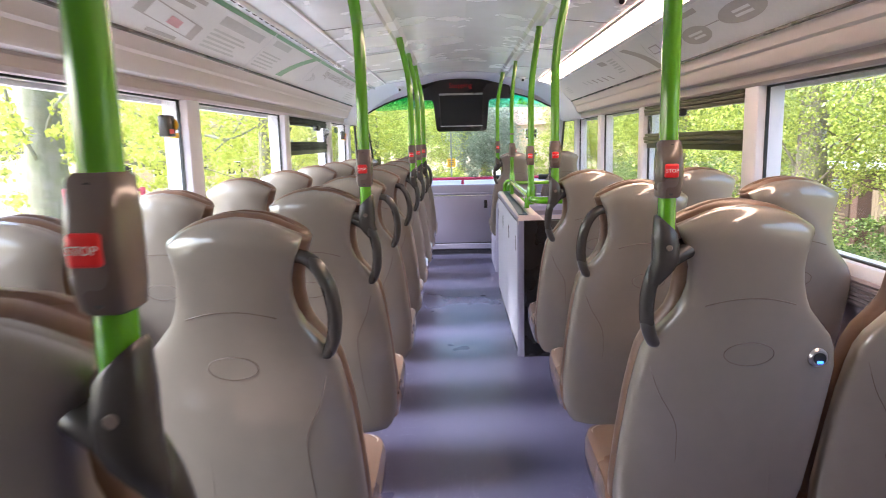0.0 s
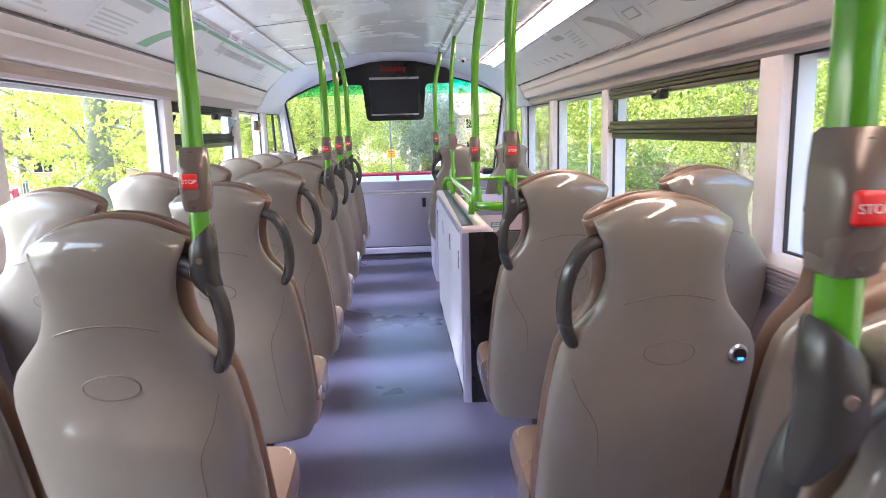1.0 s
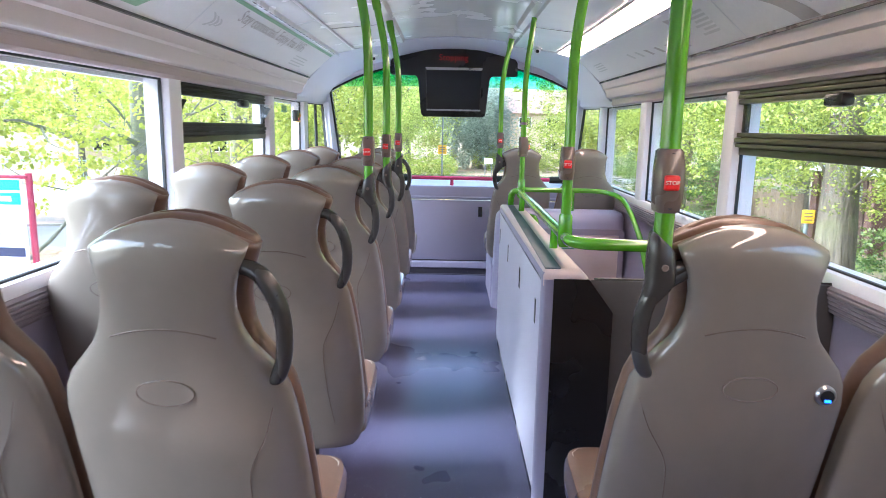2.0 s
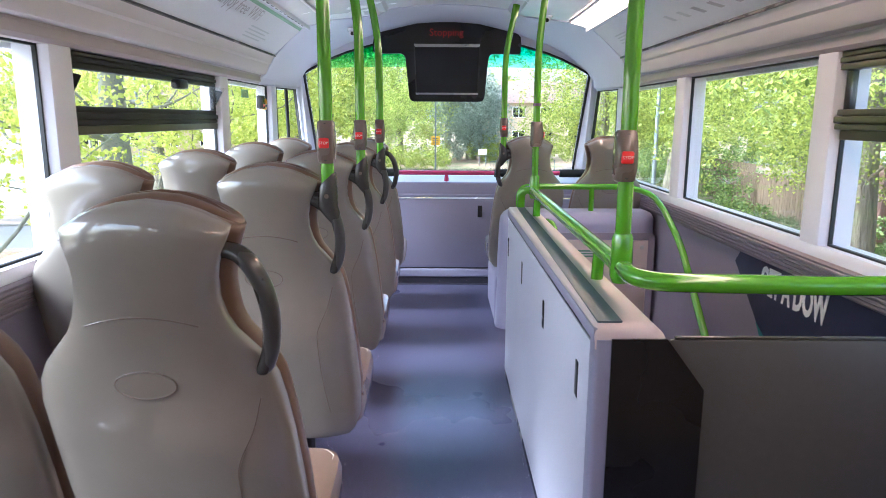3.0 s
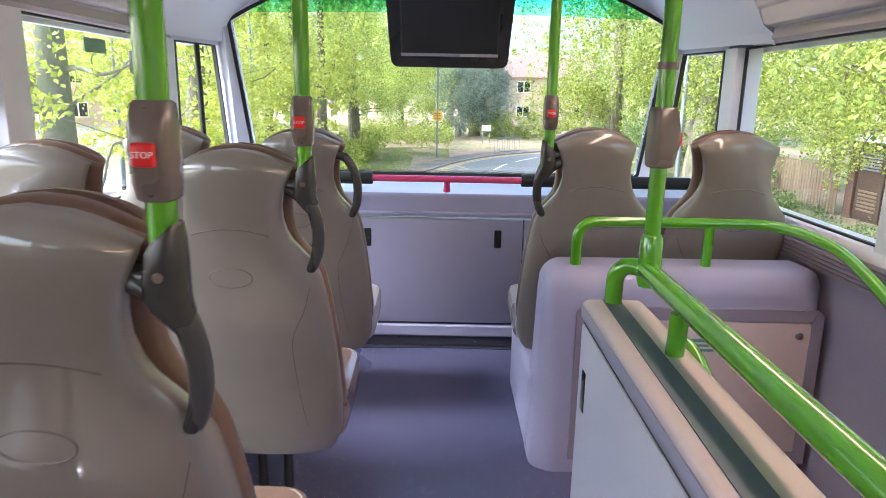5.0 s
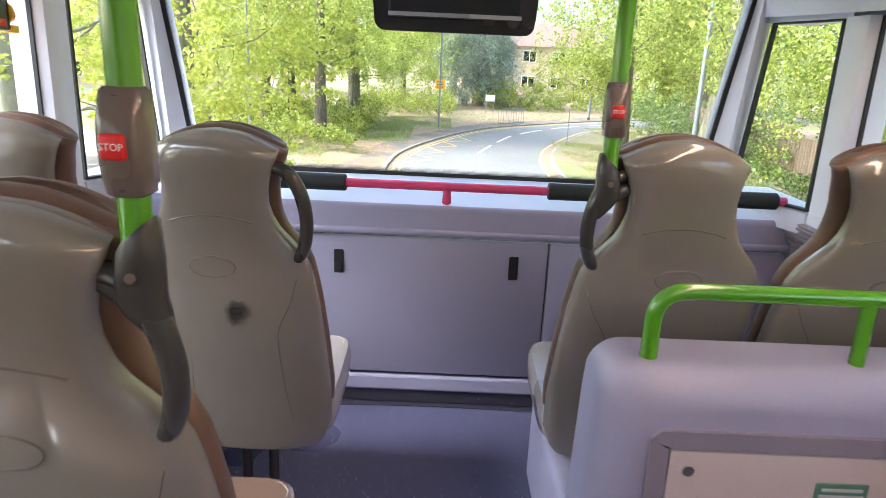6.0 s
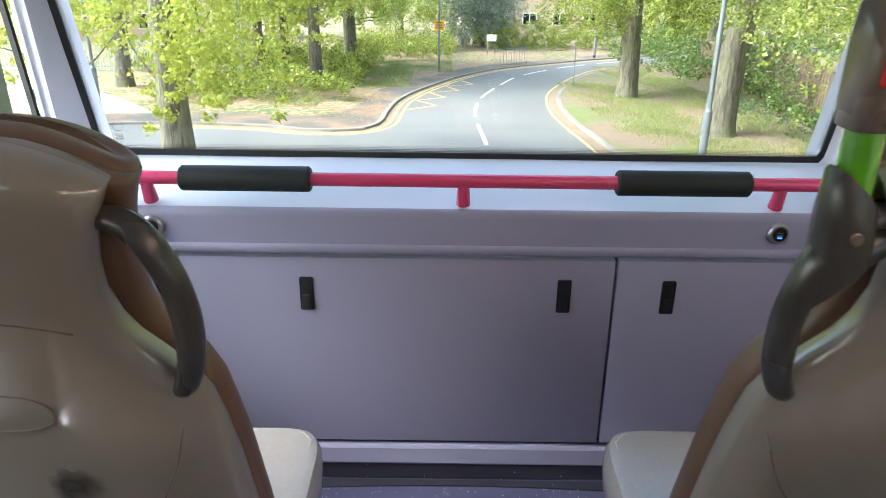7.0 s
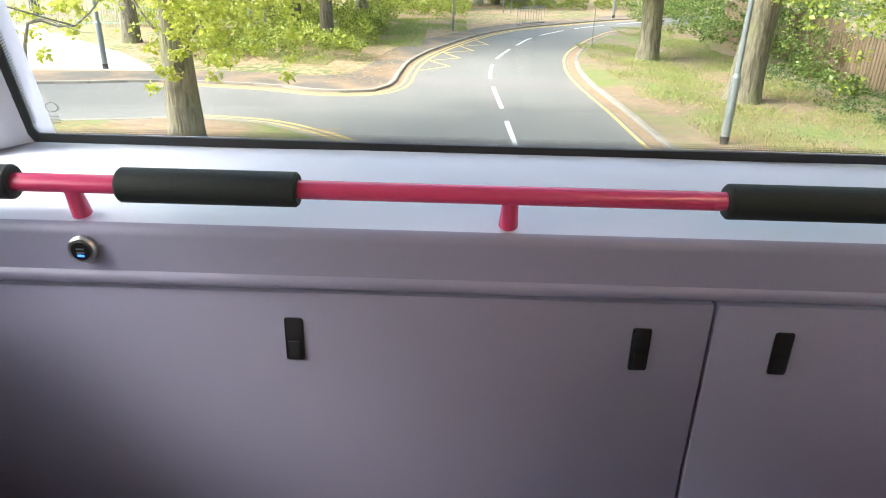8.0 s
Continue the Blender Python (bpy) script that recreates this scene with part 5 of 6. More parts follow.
stop_box(sr, 0.362, 4.985, 1.085, 100)

lr = thing("landing_handrail", label="bright green tubular handrail curving down the stair wall", category="handrail")
part("bar", tube(rounded_path([(0.388, 5.768, 0.655), (0.388, 5.768, 0.788), (0.98, 5.768, 0.788), (1.06, 5.60, 0.767), (1.06, 5.40, 0.715), (1.06, 5.14, 0.59), (1.06, 4.62, 0.12), (1.06, 4.1, -0.3)], 0.10, 8), 0.0165, 20), M_GREEN, lr)
part("support", tube([(0.783, 5.768, 0.652), (0.783, 5.768, 0.785)], 0.0145, 16), M_GREEN, lr)
part("wall_bracket", tube([(1.06, 4.3, -0.14), (1.142, 4.3, -0.14)], 0.009, 12), M_GREEN, lr)

# moulded box behind the front seats
mb = thing("moulded_box", label="lavender moulded box with a screwed access panel behind the front seats", category="storage box")
prof = [(0.272, 0.0)] + [(0.276, 0.10), (0.29, 0.56)] + [(0.36 - 0.068 * math.cos(a), 0.588 + 0.068 * math.sin(a)) for a in [math.pi / 2 * k / 7 for k in range(1, 8)]] + [(1.08, 0.658), (1.11, 0.648), (1.125, 0.62), (1.135, 0.0)]
bm = bmesh.new()
rows = []
for y, inset in ((5.69, 0.078), (5.6905, 0.068), (5.694, 0.054), (5.700, 0.040), (5.708, 0.027), (5.718, 0.016), (5.730, 0.007), (5.745, 0.002), (5.76, 0.0), (5.855, 0.0)):
    rows.append([(x + (0.7 - x) / 0.42 * inset * (0.4 if 0.4 < x < 1.0 else 1.0), y, max(z - inset * (z > 0.3), 0.0)) for x, z in prof])
merge(bm, loft(rows))
bmesh.ops.contextual_create(bm, geom=[e for e in bm.edges if e.is_boundary and abs(e.verts[0].co.y - 5.69) < 1e-4 and abs(e.verts[1].co.y - 5.69) < 1e-4])
part("body", bm, M_MOULD, mb, smooth=35)
part("seat_plinth", box(0.268, 1.132, 5.80, 6.34, 0.0, 0.272, 0.022, 3), M_MOULD, mb, "lavender moulded seat plinth")
lip = [(0.385, 5.692, 0.05), (1.118, 5.692, 0.05), (1.118, 5.692, 0.53), (1.10, 5.692, 0.548), (0.403, 5.692, 0.548), (0.385, 5.692, 0.53)]
# darker mauve stands in for the shade under the surround's upper edge
part("panel_surround", ring_of(list(reversed(lip)), 0.036, (0, -0.012, 0)), M_WALL, mb)
part("access_panel", box(0.424, 1.084, 5.682, 5.691, 0.088, 0.508, 0.003), M_LEDGE, mb, "pink-grey access panel")
part("panel_screw", disc((1.05, 5.683, 0.470), (0, -1, 0), 0.0115, 0.004, 18, 0.001), M_STEEL, mb, "steel screw")
part("panel_screw", disc((0.461, 5.683, 0.468), (0, -1, 0), 0.0115, 0.004, 18, 0.001), M_STEEL, mb, "steel screw")
pl = part("notice", box(0.70, 0.80, 5.678, 5.6825, 0.415, 0.455, 0.002, 1), M_RAILING, mb, "small dark green notice")
for z, n in ((0.442, 0.038), (0.428, 0.042)):
    part("notice_line", box(0.75 - n, 0.75 + n, 5.6768, 5.6782, z - 0.003, z + 0.003), M_INK_PALE, pl, smooth=0)

# printed panel on the stair wall
ad = thing("stair_wall_poster", label="navy and teal printed wall panel with bold white words", category="poster")
out = [(1.1385, 4.74, 0.60), (1.1385, 4.70, 0.645), (1.1385, 3.40, 0.645), (1.1385, 3.40, 0.02), (1.1385, 4.18, 0.02), (1.1385, 4.53, 0.42)]
part("navy_ground", prism(out, (-0.002, 0, 0)), M_NAVY, ad, smooth=0)
part("teal_corner", prism([(1.136, 4.52, 0.41), (1.136, 3.9, 0.12), (1.136, 3.9, 0.025), (1.136, 4.185, 0.025)], (-0.0015, 0, 0)), M_TEAL, ad, smooth=0)
w_ = part("lettering", words("GET A DOW", 0.135, 0.0006, "LEFT", 0.005), M_WHITE_INK, ad, "bold white words", smooth=0)
w_.matrix_basis = pose(1.135, 4.515, 0.575, 90, 0, -90) @ Matrix.Diagonal((0.56, 1, 1, 1))

# ceiling fittings
def dome_camera(x, y, z):
    ob = thing("dome_camera", x, y, z, "small white ceiling camera with a dark lens ball", "camera", group="ceiling cameras")
    part("base", disc((0, 0, 0), (0, 0, -1), 0.034, 0.016, 28, 0.004), M_CEIL, ob)
    bm_ = bmesh.new()
    bmesh.ops.create_uvsphere(bm_, u_segments=20, v_segments=12, radius=0.024)
    bmesh.ops.translate(bm_, vec=(0, 0, -0.02), verts=bm_.verts)
    part("ball", bm_, M_PILLAR, ob)
    part("lens", disc((0, -0.018, -0.028), (0, -0.8, -0.6), 0.011, 0.008, 16), M_BLACK, ob)


dome_camera(0.555, 6.10, 1.725)
dome_camera(0.60, 2.62, 1.716)
dome_camera(-0.60, 6.55, 1.70)


def hammer_box(s, y, z):
    ob = thing("emergency_hammer_box", label="dark hammer holder with red knob and yellow tag by window", category="safety box", group="hammer holders")
    a, b = sorted((s * 1.125, s * 1.165))
    part("case", box(a, b, y - 0.05, y + 0.02, z - 0.04, z + 0.04, 0.008), M_GREY, ob)
    part("red_label", box(s * 1.1235 - 0.001, s * 1.1235 + 0.001, y - 0.04, y - 0.005, z - 0.03, z - 0.012), M_RED, ob, "faded red print", smooth=0)
    part("collar", disc((s * 1.145, y + 0.018, z + 0.004), (0, 1, 0), 0.027, 0.012, 20, 0.003), M_YELLOW, ob, "yellow collar")
    part("knob", disc((s * 1.145, y + 0.02, z), (0, 1, 0), 0.018, 0.03, 18, 0.006), M_RED, ob, "red knob")
    part("tag", box(a + 0.005, b - 0.005, y + 0.025, y + 0.06, z - 0.045, z - 0.025, 0.004), M_YELLOW, ob, "yellow tag")


hammer_box(-1, 2.40, 1.24)
hammer_box(-1, 6.36, 1.24)
lab = thing("window_label", label="small dark green notice on the window glass", category="label")
part("sheet", box(-1.1705, -1.168, 6.02, 6.16, 1.26, 1.305), M_RAILING, lab, smooth=0)


# printed ceiling boards
def on_board(s, u, v):
    """A place on the sloping ceiling board: u along the bus, v from its lower edge (0) to the vent strip (1)."""
    x, z = 1.018 + (0.847 - 1.018) * v, 1.509 + (1.659 - 1.509) * v
    return Vector((s * x, u, z))


def board_patch(poster, name, s, quad, material, lift=0.0012, label=""):
    n = Vector((-s * 0.66, 0, -0.75))
    return part(name, prism([on_board(s, u, v) + n * lift for u, v in quad], n * 0.0004), material, poster, label, smooth=0)


def board(s, y0, y1, label):
    p = thing("ceiling_poster", label=label, category="poster", group="ceiling posters")
    board_patch(p, "card", s, [(y0 + 0.004, 0.01), (y1 - 0.004, 0.01), (y1 - 0.004, 0.985), (y0 + 0.004, 0.985)], M_POSTER, 0.0015)
    return p


def curve_band(p, s, u0, v0, u1, v1, width, bow, material):
    a, b = [], []
    for k in range(13):
        f = k / 12
        u, v = u0 + (u1 - u0) * f, v0 + (v1 - v0) * f
        o = bow * math.sin(math.pi * f)
        a.append((u + o, v))
        b.append((u + o + width, v))
    board_patch(p, "printed_band", s, a + b[::-1], material, 0.003)


def bars(p, s, y, v, n, length, height, gap, material, rng_):
    for k in range(n):
        l = length * rng_.uniform(0.7, 1.0)
        board_patch(p, "printed_line", s, [(y, v - k * gap), (y + l, v - k * gap), (y + l, v - k * gap - height), (y, v - k * gap - height)], material, 0.003)


rng = random.Random(7)
p = board(-1, 3.95, 6.2, "white ceiling poster with a green band and grey words")
board_patch(p, "green_edge", -1, [(3.96, 0.90), (6.19, 0.90), (6.19, 0.98), (3.96, 0.98)], M_INK_GREEN, 0.003)
t_ = part("lettering", words("Stay connected. Enjoy free WiFi", 0.092, 0.0002), M_INK_GREY, p, "grey words", smooth=0)
n_, up_ = Vector((0.66, 0, -0.75)), (on_board(-1, 0, 1) - on_board(-1, 0, 0)).normalized()
m_ = Matrix((Vector((0, 1, 0)), up_, Vector((0, 1, 0)).cross(up_))).transposed().to_4x4()
m_.translation = on_board(-1, 4.86, 0.72) + n_ * 0.004
t_.matrix_basis = m_
for k in range(3):
    curve_band(p, -1, 4.02 + 0.05 * k, 0.25 + 0.03 * k, 4.02 + 0.05 * k, 0.55 - 0.03 * k, 0.022, 0.05 - 0.01 * k, M_INK_PALE)
bars(p, -1, 5.45, 0.48, 4, 0.40, 0.035, 0.09, M_INK_PALE, rng)
p = board(-1, 2.95, 3.95, "white ceiling poster with a green band and faint text")
board_patch(p, "green_edge", -1, [(2.96, 0.90), (3.94, 0.90), (3.94, 0.98), (2.96, 0.98)], M_INK_GREEN, 0.003)
curve_band(p, -1, 3.42, 0.12, 3.76, 0.90, 0.11, -0.05, M_INK_GREEN)
bars(p, -1, 2.98, 0.52, 5, 0.36, 0.035, 0.085, M_INK_PALE, rng)
board_patch(p, "pale_block", -1, [(3.02, 0.72), (3.3, 0.72), (3.3, 0.86), (3.02, 0.86)], M_INK_PALE, 0.003)
p = board(-1, 1.3, 2.95, "white ceiling poster with a drawn telephone and faint text")
board_patch(p, "green_edge", -1, [(1.31, 0.90), (2.94, 0.90), (2.94, 0.98), (1.31, 0.98)], M_INK_GREEN, 0.003)
board_patch(p, "phone_outline", -1, [(1.80, 0.30), (2.28, 0.16), (2.28, 0.44), (1.80, 0.58)], M_INK_GREY, 0.003)
board_patch(p, "phone_screen", -1, [(1.87, 0.30), (2.21, 0.20), (2.21, 0.44), (1.87, 0.54)], M_POSTER, 0.0042)
board_patch(p, "rose_mark", -1, [(2.02, 0.30), (2.12, 0.27), (2.12, 0.40), (2.02, 0.43)], M_INK_ROSE, 0.0054)
bars(p, -1, 1.75, 0.84, 2, 0.50, 0.07, 0.13, M_INK_GREY, rng)
bars(p, -1, 1.95, 0.13, 1, 0.30, 0.06, 0.1, M_INK_GREY, rng)
board_patch(p, "pale_block", -1, [(2.36, 0.62), (2.86, 0.62), (2.86, 0.80), (2.36, 0.80)], M_INK_PALE, 0.003)
bars(p, -1, 2.36, 0.52, 5, 0.42, 0.04, 0.085, M_INK_PALE, rng)
p = board(1, 3.86, 6.2, "white ceiling poster with a row of grey prints")
bars(p, 1, 3.98, 0.80, 6, 0.16, 0.05, 0.09, M_INK_PALE, rng)
board_patch(p, "grey_block", 1, [(4.18, 0.68), (4.34, 0.72), (4.38, 0.88), (4.22, 0.84)], M_INK_GREY, 0.003)
for k in range(6):
    board_patch(p, "grey_mark", 1, [(4.33 + 0.15 * k, 0.20 + 0.03 * k), (4.37 + 0.15 * k, 0.20 + 0.03 * k), (4.44 + 0.15 * k, 0.38 + 0.03 * k), (4.40 + 0.15 * k, 0.38 + 0.03 * k)], M_INK_GREY if k < 4 else M_INK_PALE, 0.003)
bars(p, 1, 5.75, 0.60, 4, 0.28, 0.035, 0.08, M_INK_PALE, rng)
p = board(1, 3.15, 3.86, "white ceiling poster with a grey curved band and a sketched screen")
curve_band(p, 1, 3.38, 0.03, 3.66, 0.86, 0.10, -0.06, M_INK_GREY)
board_patch(p, "sketch_outline", 1, [(3.20, 0.40), (3.34, 0.40), (3.34, 0.62), (3.20, 0.62)], M_INK_GREY, 0.003)
board_patch(p, "sketch_inside", 1, [(3.215, 0.43), (3.325, 0.43), (3.325, 0.59), (3.215, 0.59)], M_POSTER, 0.0042)
curve_band(p, 1, 3.36, 0.25, 3.36, 0.78, 0.010, 0.03, M_INK_PALE)
p = board(1, 1.5, 3.15, "white ceiling poster with grey ovals and bold grey print")
for u, v, a in ((2.74, 0.42, 0.15), (2.27, 0.50, 0.19)):
    board_patch(p, "grey_oval", 1, [(u + a * math.cos(k * math.pi / 12), v + 0.2 * math.sin(k * math.pi / 12)) for k in range(24)], M_INK_GREY, 0.003)
    bars(p, 1, u - 0.08, v + 0.06, 2, 0.16, 0.05, 0.09, M_POSTER, rng)
    for q in p.children:
        if q.name.startswith("printed_line"):
            q.location = (-0.0006, 0, -0.0007)
board_patch(p, "thin_rule", 1, [(1.6, 0.50), (3.1, 0.50), (3.1, 0.52), (1.6, 0.52)], M_INK_GREY, 0.0022)
bars(p, 1, 2.55, 0.92, 1, 0.42, 0.10, 0.1, M_INK_GREY, rng)


# ---------------------------------------------------------------- street
G = -2.44          # lowest ground
ROAD, VERGE = -2.395, -2.335


def area(points, z, depth=0.25):
    bm_ = bmesh.new()
    vs = [bm_.verts.new((x, y, z)) for x, y in points]
    bm_.faces.new(vs)
    r_ = bmesh.ops.extrude_face_region(bm_, geom=bm_.faces[:])
    bmesh.ops.translate(bm_, vec=(0, 0, -depth), verts=[g for g in r_["geom"] if isinstance(g, bmesh.types.BMVert)])
    bmesh.ops.triangulate(bm_, faces=[f for f in bm_.faces if len(f.verts) > 4])
    return bm_


def shifted(line, off):
    """A line moved sideways, to its left."""
    p = [Vector((x, y)) for x, y in line]
    out = []
    for i, q in enumerate(p):
        d = (p[min(i + 1, len(p) - 1)] - p[max(i - 1, 0)]).normalized()
        out.append((q.x - d.y * off, q.y + d.x * off))
    return out


def smooth2(line, steps=5):
    return [(v.x, v.y) for v in smooth_path([(x, y, 0) for x, y in line], steps)]


def ribbon(line, off, width, z, depth=0.004):
    a, b = shifted(line, off - width / 2), shifted(line, off + width / 2)
    return loft([[(x, y, z) for x, y in a], [(x, y, z) for x, y in b]], (0, 0, -depth))


KERB_R = smooth2([(5.1, -60), (5.1, 0), (5.1, 8), (4.85, 14), (4.30, 18.4), (4.13, 22.6), (3.95, 26.2), (4.03, 29.4), (4.50, 32.6), (5.35, 35.5), (6.95, 39.7), (9.2, 43.5), (16, 49.8), (30, 57.5), (60, 68)])
KERB_L = smooth2([(-40, 22.6), (-20, 23.2), (-11.7, 24.3), (-8.7, 25.0), (-5.6, 24.8), (-3.8, 24.2), (-2.55, 24.4), (-2.03, 25.5), (-1.95, 27.5), (-1.82, 29.8), (-1.4, 32.2), (-0.76, 34.5), (0.44, 38.1), (1.85, 41.1), (3.4, 43.4), (5.8, 45.9), (10, 49.9), (18, 55.5), (32, 63.5), (62, 75)])
KERB_N = smooth2([(-1.8, -60), (-1.8, 0), (-1.8, 12), (-1.85, 16.2), (-2.3, 18.3), (-2.95, 19.15), (-4.2, 20.1), (-5.3, 20.4), (-6.5, 20.45), (-8.7, 19.95), (-18, 18.6), (-40, 18)])
FOOTWAY = smooth2([(-40, 24.6), (-20, 25.2), (-10.6, 26.2), (-7.2, 26.75), (-4.5, 26.4), (-3.5, 26.9), (-3.1, 28.7), (-2.6, 33.3), (-0.9, 37.9), (1.1, 42.4), (2.9, 45.0), (5.0, 47.2), (9.2, 51.6), (17.2, 57.2), (31, 65.2), (61, 76.7)])
KERB_M = [q for q in KERB_L if q[0] > -3.0]

tagged(part("ground", area([(-900, -900), (900, -900), (900, 900), (-900, 900)], G, 0.5), M_GRASS, smooth=0), "wide grassy ground round the street", "ground", kind="structure")
tagged(part("road", area([(-60, -60), (70, -60), (70, 90), (-60, 90)], ROAD, 0.06), M_ASPHALT, smooth=0), "dark worn asphalt road that bends away", "road", kind="structure")
tagged(part("verge_right", area(KERB_R + [(120, 70), (120, -60)], VERGE), M_SOIL, smooth=0), "raised verge of trodden soil and thin grass", "verge", kind="structure")
tagged(part("verge_far_left", area(KERB_L + [(62, 140), (-60, 140), (-60, 27.5)], VERGE), M_GRASS, smooth=0), "raised grassy verge beyond the side road", "verge", kind="structure")
tagged(part("verge_near_left", area(KERB_N + [(-60, 22), (-60, -60)], VERGE), M_SOIL, smooth=0), "raised verge of soil beside the bus stop", "verge", kind="structure")
tagged(part("pavement_far", area(KERB_L + FOOTWAY[::-1], VERGE + 0.006, 0.05), M_PAVE, smooth=0), "tarmac footway along the far kerb", "pavement", kind="structure")
tagged(part("pavement_near", ribbon([q for q in KERB_N if q[1] < 17.2 and q[0] > -2.5], 1.35, 2.4, VERGE + 0.006, 0.05), M_PAVE_PALE, smooth=0), "pale footway beside the bus stop", "pavement", kind="structure")
tagged(part("park_path", area([(-9.2, 26.55), (-26, 25.2), (-26, 36.2), (-20, 38.2), (-15.5, 33.5), (-12, 30)], VERGE + 0.01, 0.05), M_PAVE_PALE, smooth=0), "pale path into the park", "path", kind="structure")

# kerbs of separate stones
def kerb(line, name, side, y_from, y_to):
    pts_ = [Vector(q) for q in line]
    k_ = thing(name, label="row of pale concrete kerb stones", category="kerb", kind="structure")
    stone = bpy.data.meshes.new("kerb_stone")
    b_ = box(-0.455, 0.455, -0.070, 0.070, -0.2, 0.0, 0.014, 2)
    b_.to_mesh(stone)
    b_.free()
    finish("kerb_stone", stone, M_KERB)
    carry = 0.0
    for a, b in zip(pts_, pts_[1:]):
        d = (b - a)
        l = d.length
        u = d / l
        at = carry
        while at < l:
            c = a + u * at
            if y_from < c.y < y_to and abs(c.x) < 22:
                o = new("kerb_stone", stone)
                o.parent = k_
                o.matrix_basis = pose(c.x - u.y * 0.02 * side, c.y + u.x * 0.02 * side, VERGE + 0.012, 0, 0, math.degrees(math.atan2(u.y, u.x)))
            at += 0.915
        carry = at - l


kerb(KERB_R, "kerb_right", -1, 13, 56)
kerb(KERB_L, "kerb_far_left", 1, 20, 56)
kerb(KERB_N, "kerb_near_left", 1, 9, 24)

# road paint
marks = thing("road_markings", label="worn white and yellow lines painted on the road", category="road marking", kind="structure")
part("yellow_line", ribbon([q for q in KERB_R if 8 < q[1] < 56], 0.44, 0.08, ROAD + 0.006), M_YLINE, marks, "yellow line", smooth=0)
tagged(part("gutter_litter", ribbon([q for q in KERB_R if 8 < q[1] < 56], 0.20, 0.26, ROAD + 0.004), M_LITTER, smooth=0), "brown leaf litter along the gutter", "leaf litter", kind="stuff")
near_bend = [q for q in KERB_L if -9 < q[0] < 12 and q[1] < 52]
tagged(part("gutter_litter", ribbon(near_bend, -0.13, 0.16, ROAD + 0.004), M_LITTER, smooth=0), "brown leaf litter along the gutter", "leaf litter", kind="stuff")
for off in (-0.28, -0.50):
    part("yellow_line", ribbon(near_bend, off, 0.09, ROAD + 0.005), M_YLINE, marks, "yellow line", smooth=0)
    part("yellow_line", ribbon([q for q in KERB_N if -6.0 < q[0] and q[1] > 14], off, 0.09, ROAD + 0.005), M_YLINE, marks, "yellow line", smooth=0)
centre = smooth2([(1.75, 4), (1.45, 12), (1.15, 18.5), (1.05, 22.4), (0.95, 25.8), (0.94, 27.6), (1.17, 30.3), (1.44, 31.9), (2.02, 34.3), (2.45, 35.8), (3.32, 38.6), (4.9, 41.67), (7.2, 44.9), (12, 49.3), (22, 55)], 14)
def along(line, s):
    for a, b in zip(line, line[1:]):
        l = math.hypot(b[0] - a[0], b[1] - a[1])
        if s <= l:
            return (a[0] + (b[0] - a[0]) * s / l, a[1] + (b[1] - a[1]) * s / l)
        s -= l
    return line[-1]
for k in range(14):
    s0 = 1.02 + 4.4 * k
    dash = [along(centre, s0 + 3.0 * j / 6) for j in range(7)]
    part("white_dash", ribbon(dash, 0, 0.11, ROAD + 0.005), M_LINE, marks, "white dash", smooth=0)
zig = []
for k in range(9):
    base = along(KERB_M, 4.5 + 1.15 * k)
    nxt = along(KERB_M, 4.6 + 1.15 * k)
    d = Vector((nxt[0] - base[0], nxt[1] - base[1])).normalized()
    o = 1.5 if k % 2 else 0.6
    zig.append((base[0] + d.y * o, base[1] - d.x * o))
part("yellow_zigzag", ribbon(zig, 0, 0.10, ROAD + 0.006), M_YLINE, marks, "yellow zigzag", smooth=0)


# ---------------------------------------------------------------- trees and leaves
def leaf_cloud(rs, centres, radii, per, size, droop=0.35, squash=0.8, wide=0.42):
    """Many single folded leaves scattered in clumps. Returns corners and faces."""
    centres, radii = np.asarray(centres, float), np.asarray(radii, float)
    n = len(centres) * per
    c = np.repeat(centres, per, axis=0)
    r = np.repeat(radii, per)[:, None]
    off = rs.normal(0, 1, (n, 3))
    off /= np.maximum(np.linalg.norm(off, axis=1, keepdims=True), 1e-6)
    off *= rs.uniform(0.15, 1.0, (n, 1)) ** 0.6
    off[:, 2] *= squash
    p = c + off * r
    sz = size * rs.uniform(0.65, 1.25, n)
    axis = rs.normal(0, 1, (n, 3))
    axis[:, 2] = axis[:, 2] * 0.6 - droop
    axis /= np.linalg.norm(axis, axis=1, keepdims=True)
    side = np.cross(axis, rs.normal(0, 1, (n, 3)))
    side /= np.maximum(np.linalg.norm(side, axis=1, keepdims=True), 1e-6)
    nrm = np.cross(axis, side)
    L, W = sz[:, None], sz[:, None] * wide
    fold = nrm * sz[:, None] * 0.12
    v = np.stack([p, p + axis * L * 0.45 + side * W + fold, p + axis * L, p + axis * L * 0.45 - side * W + fold], 1).reshape(-1, 3)
    f = np.arange(n * 4, dtype=np.int32).reshape(-1, 4)
    return v, np.concatenate([f[:, [0, 1, 2]], f[:, [0, 2, 3]]])


def limb(bm_, a, b, r0, r1, rng_, segs=9, bends=4):
    a, b = Vector(a), Vector(b)
    pts_ = []
    for k in range(bends + 1):
        f = k / bends
        w = (b - a).length * 0.10 * math.sin(math.pi * f)
        pts_.append(a.lerp(b, f) + Vector((rng_.uniform(-w, w), rng_.uniform(-w, w), rng_.uniform(-w, w))))
    path = smooth_path(pts_, 3)
    tube(path, [r0 + (r1 - r0) * k / (len(path) - 1) for k in range(len(path))], segs, bm=bm_)
    return path


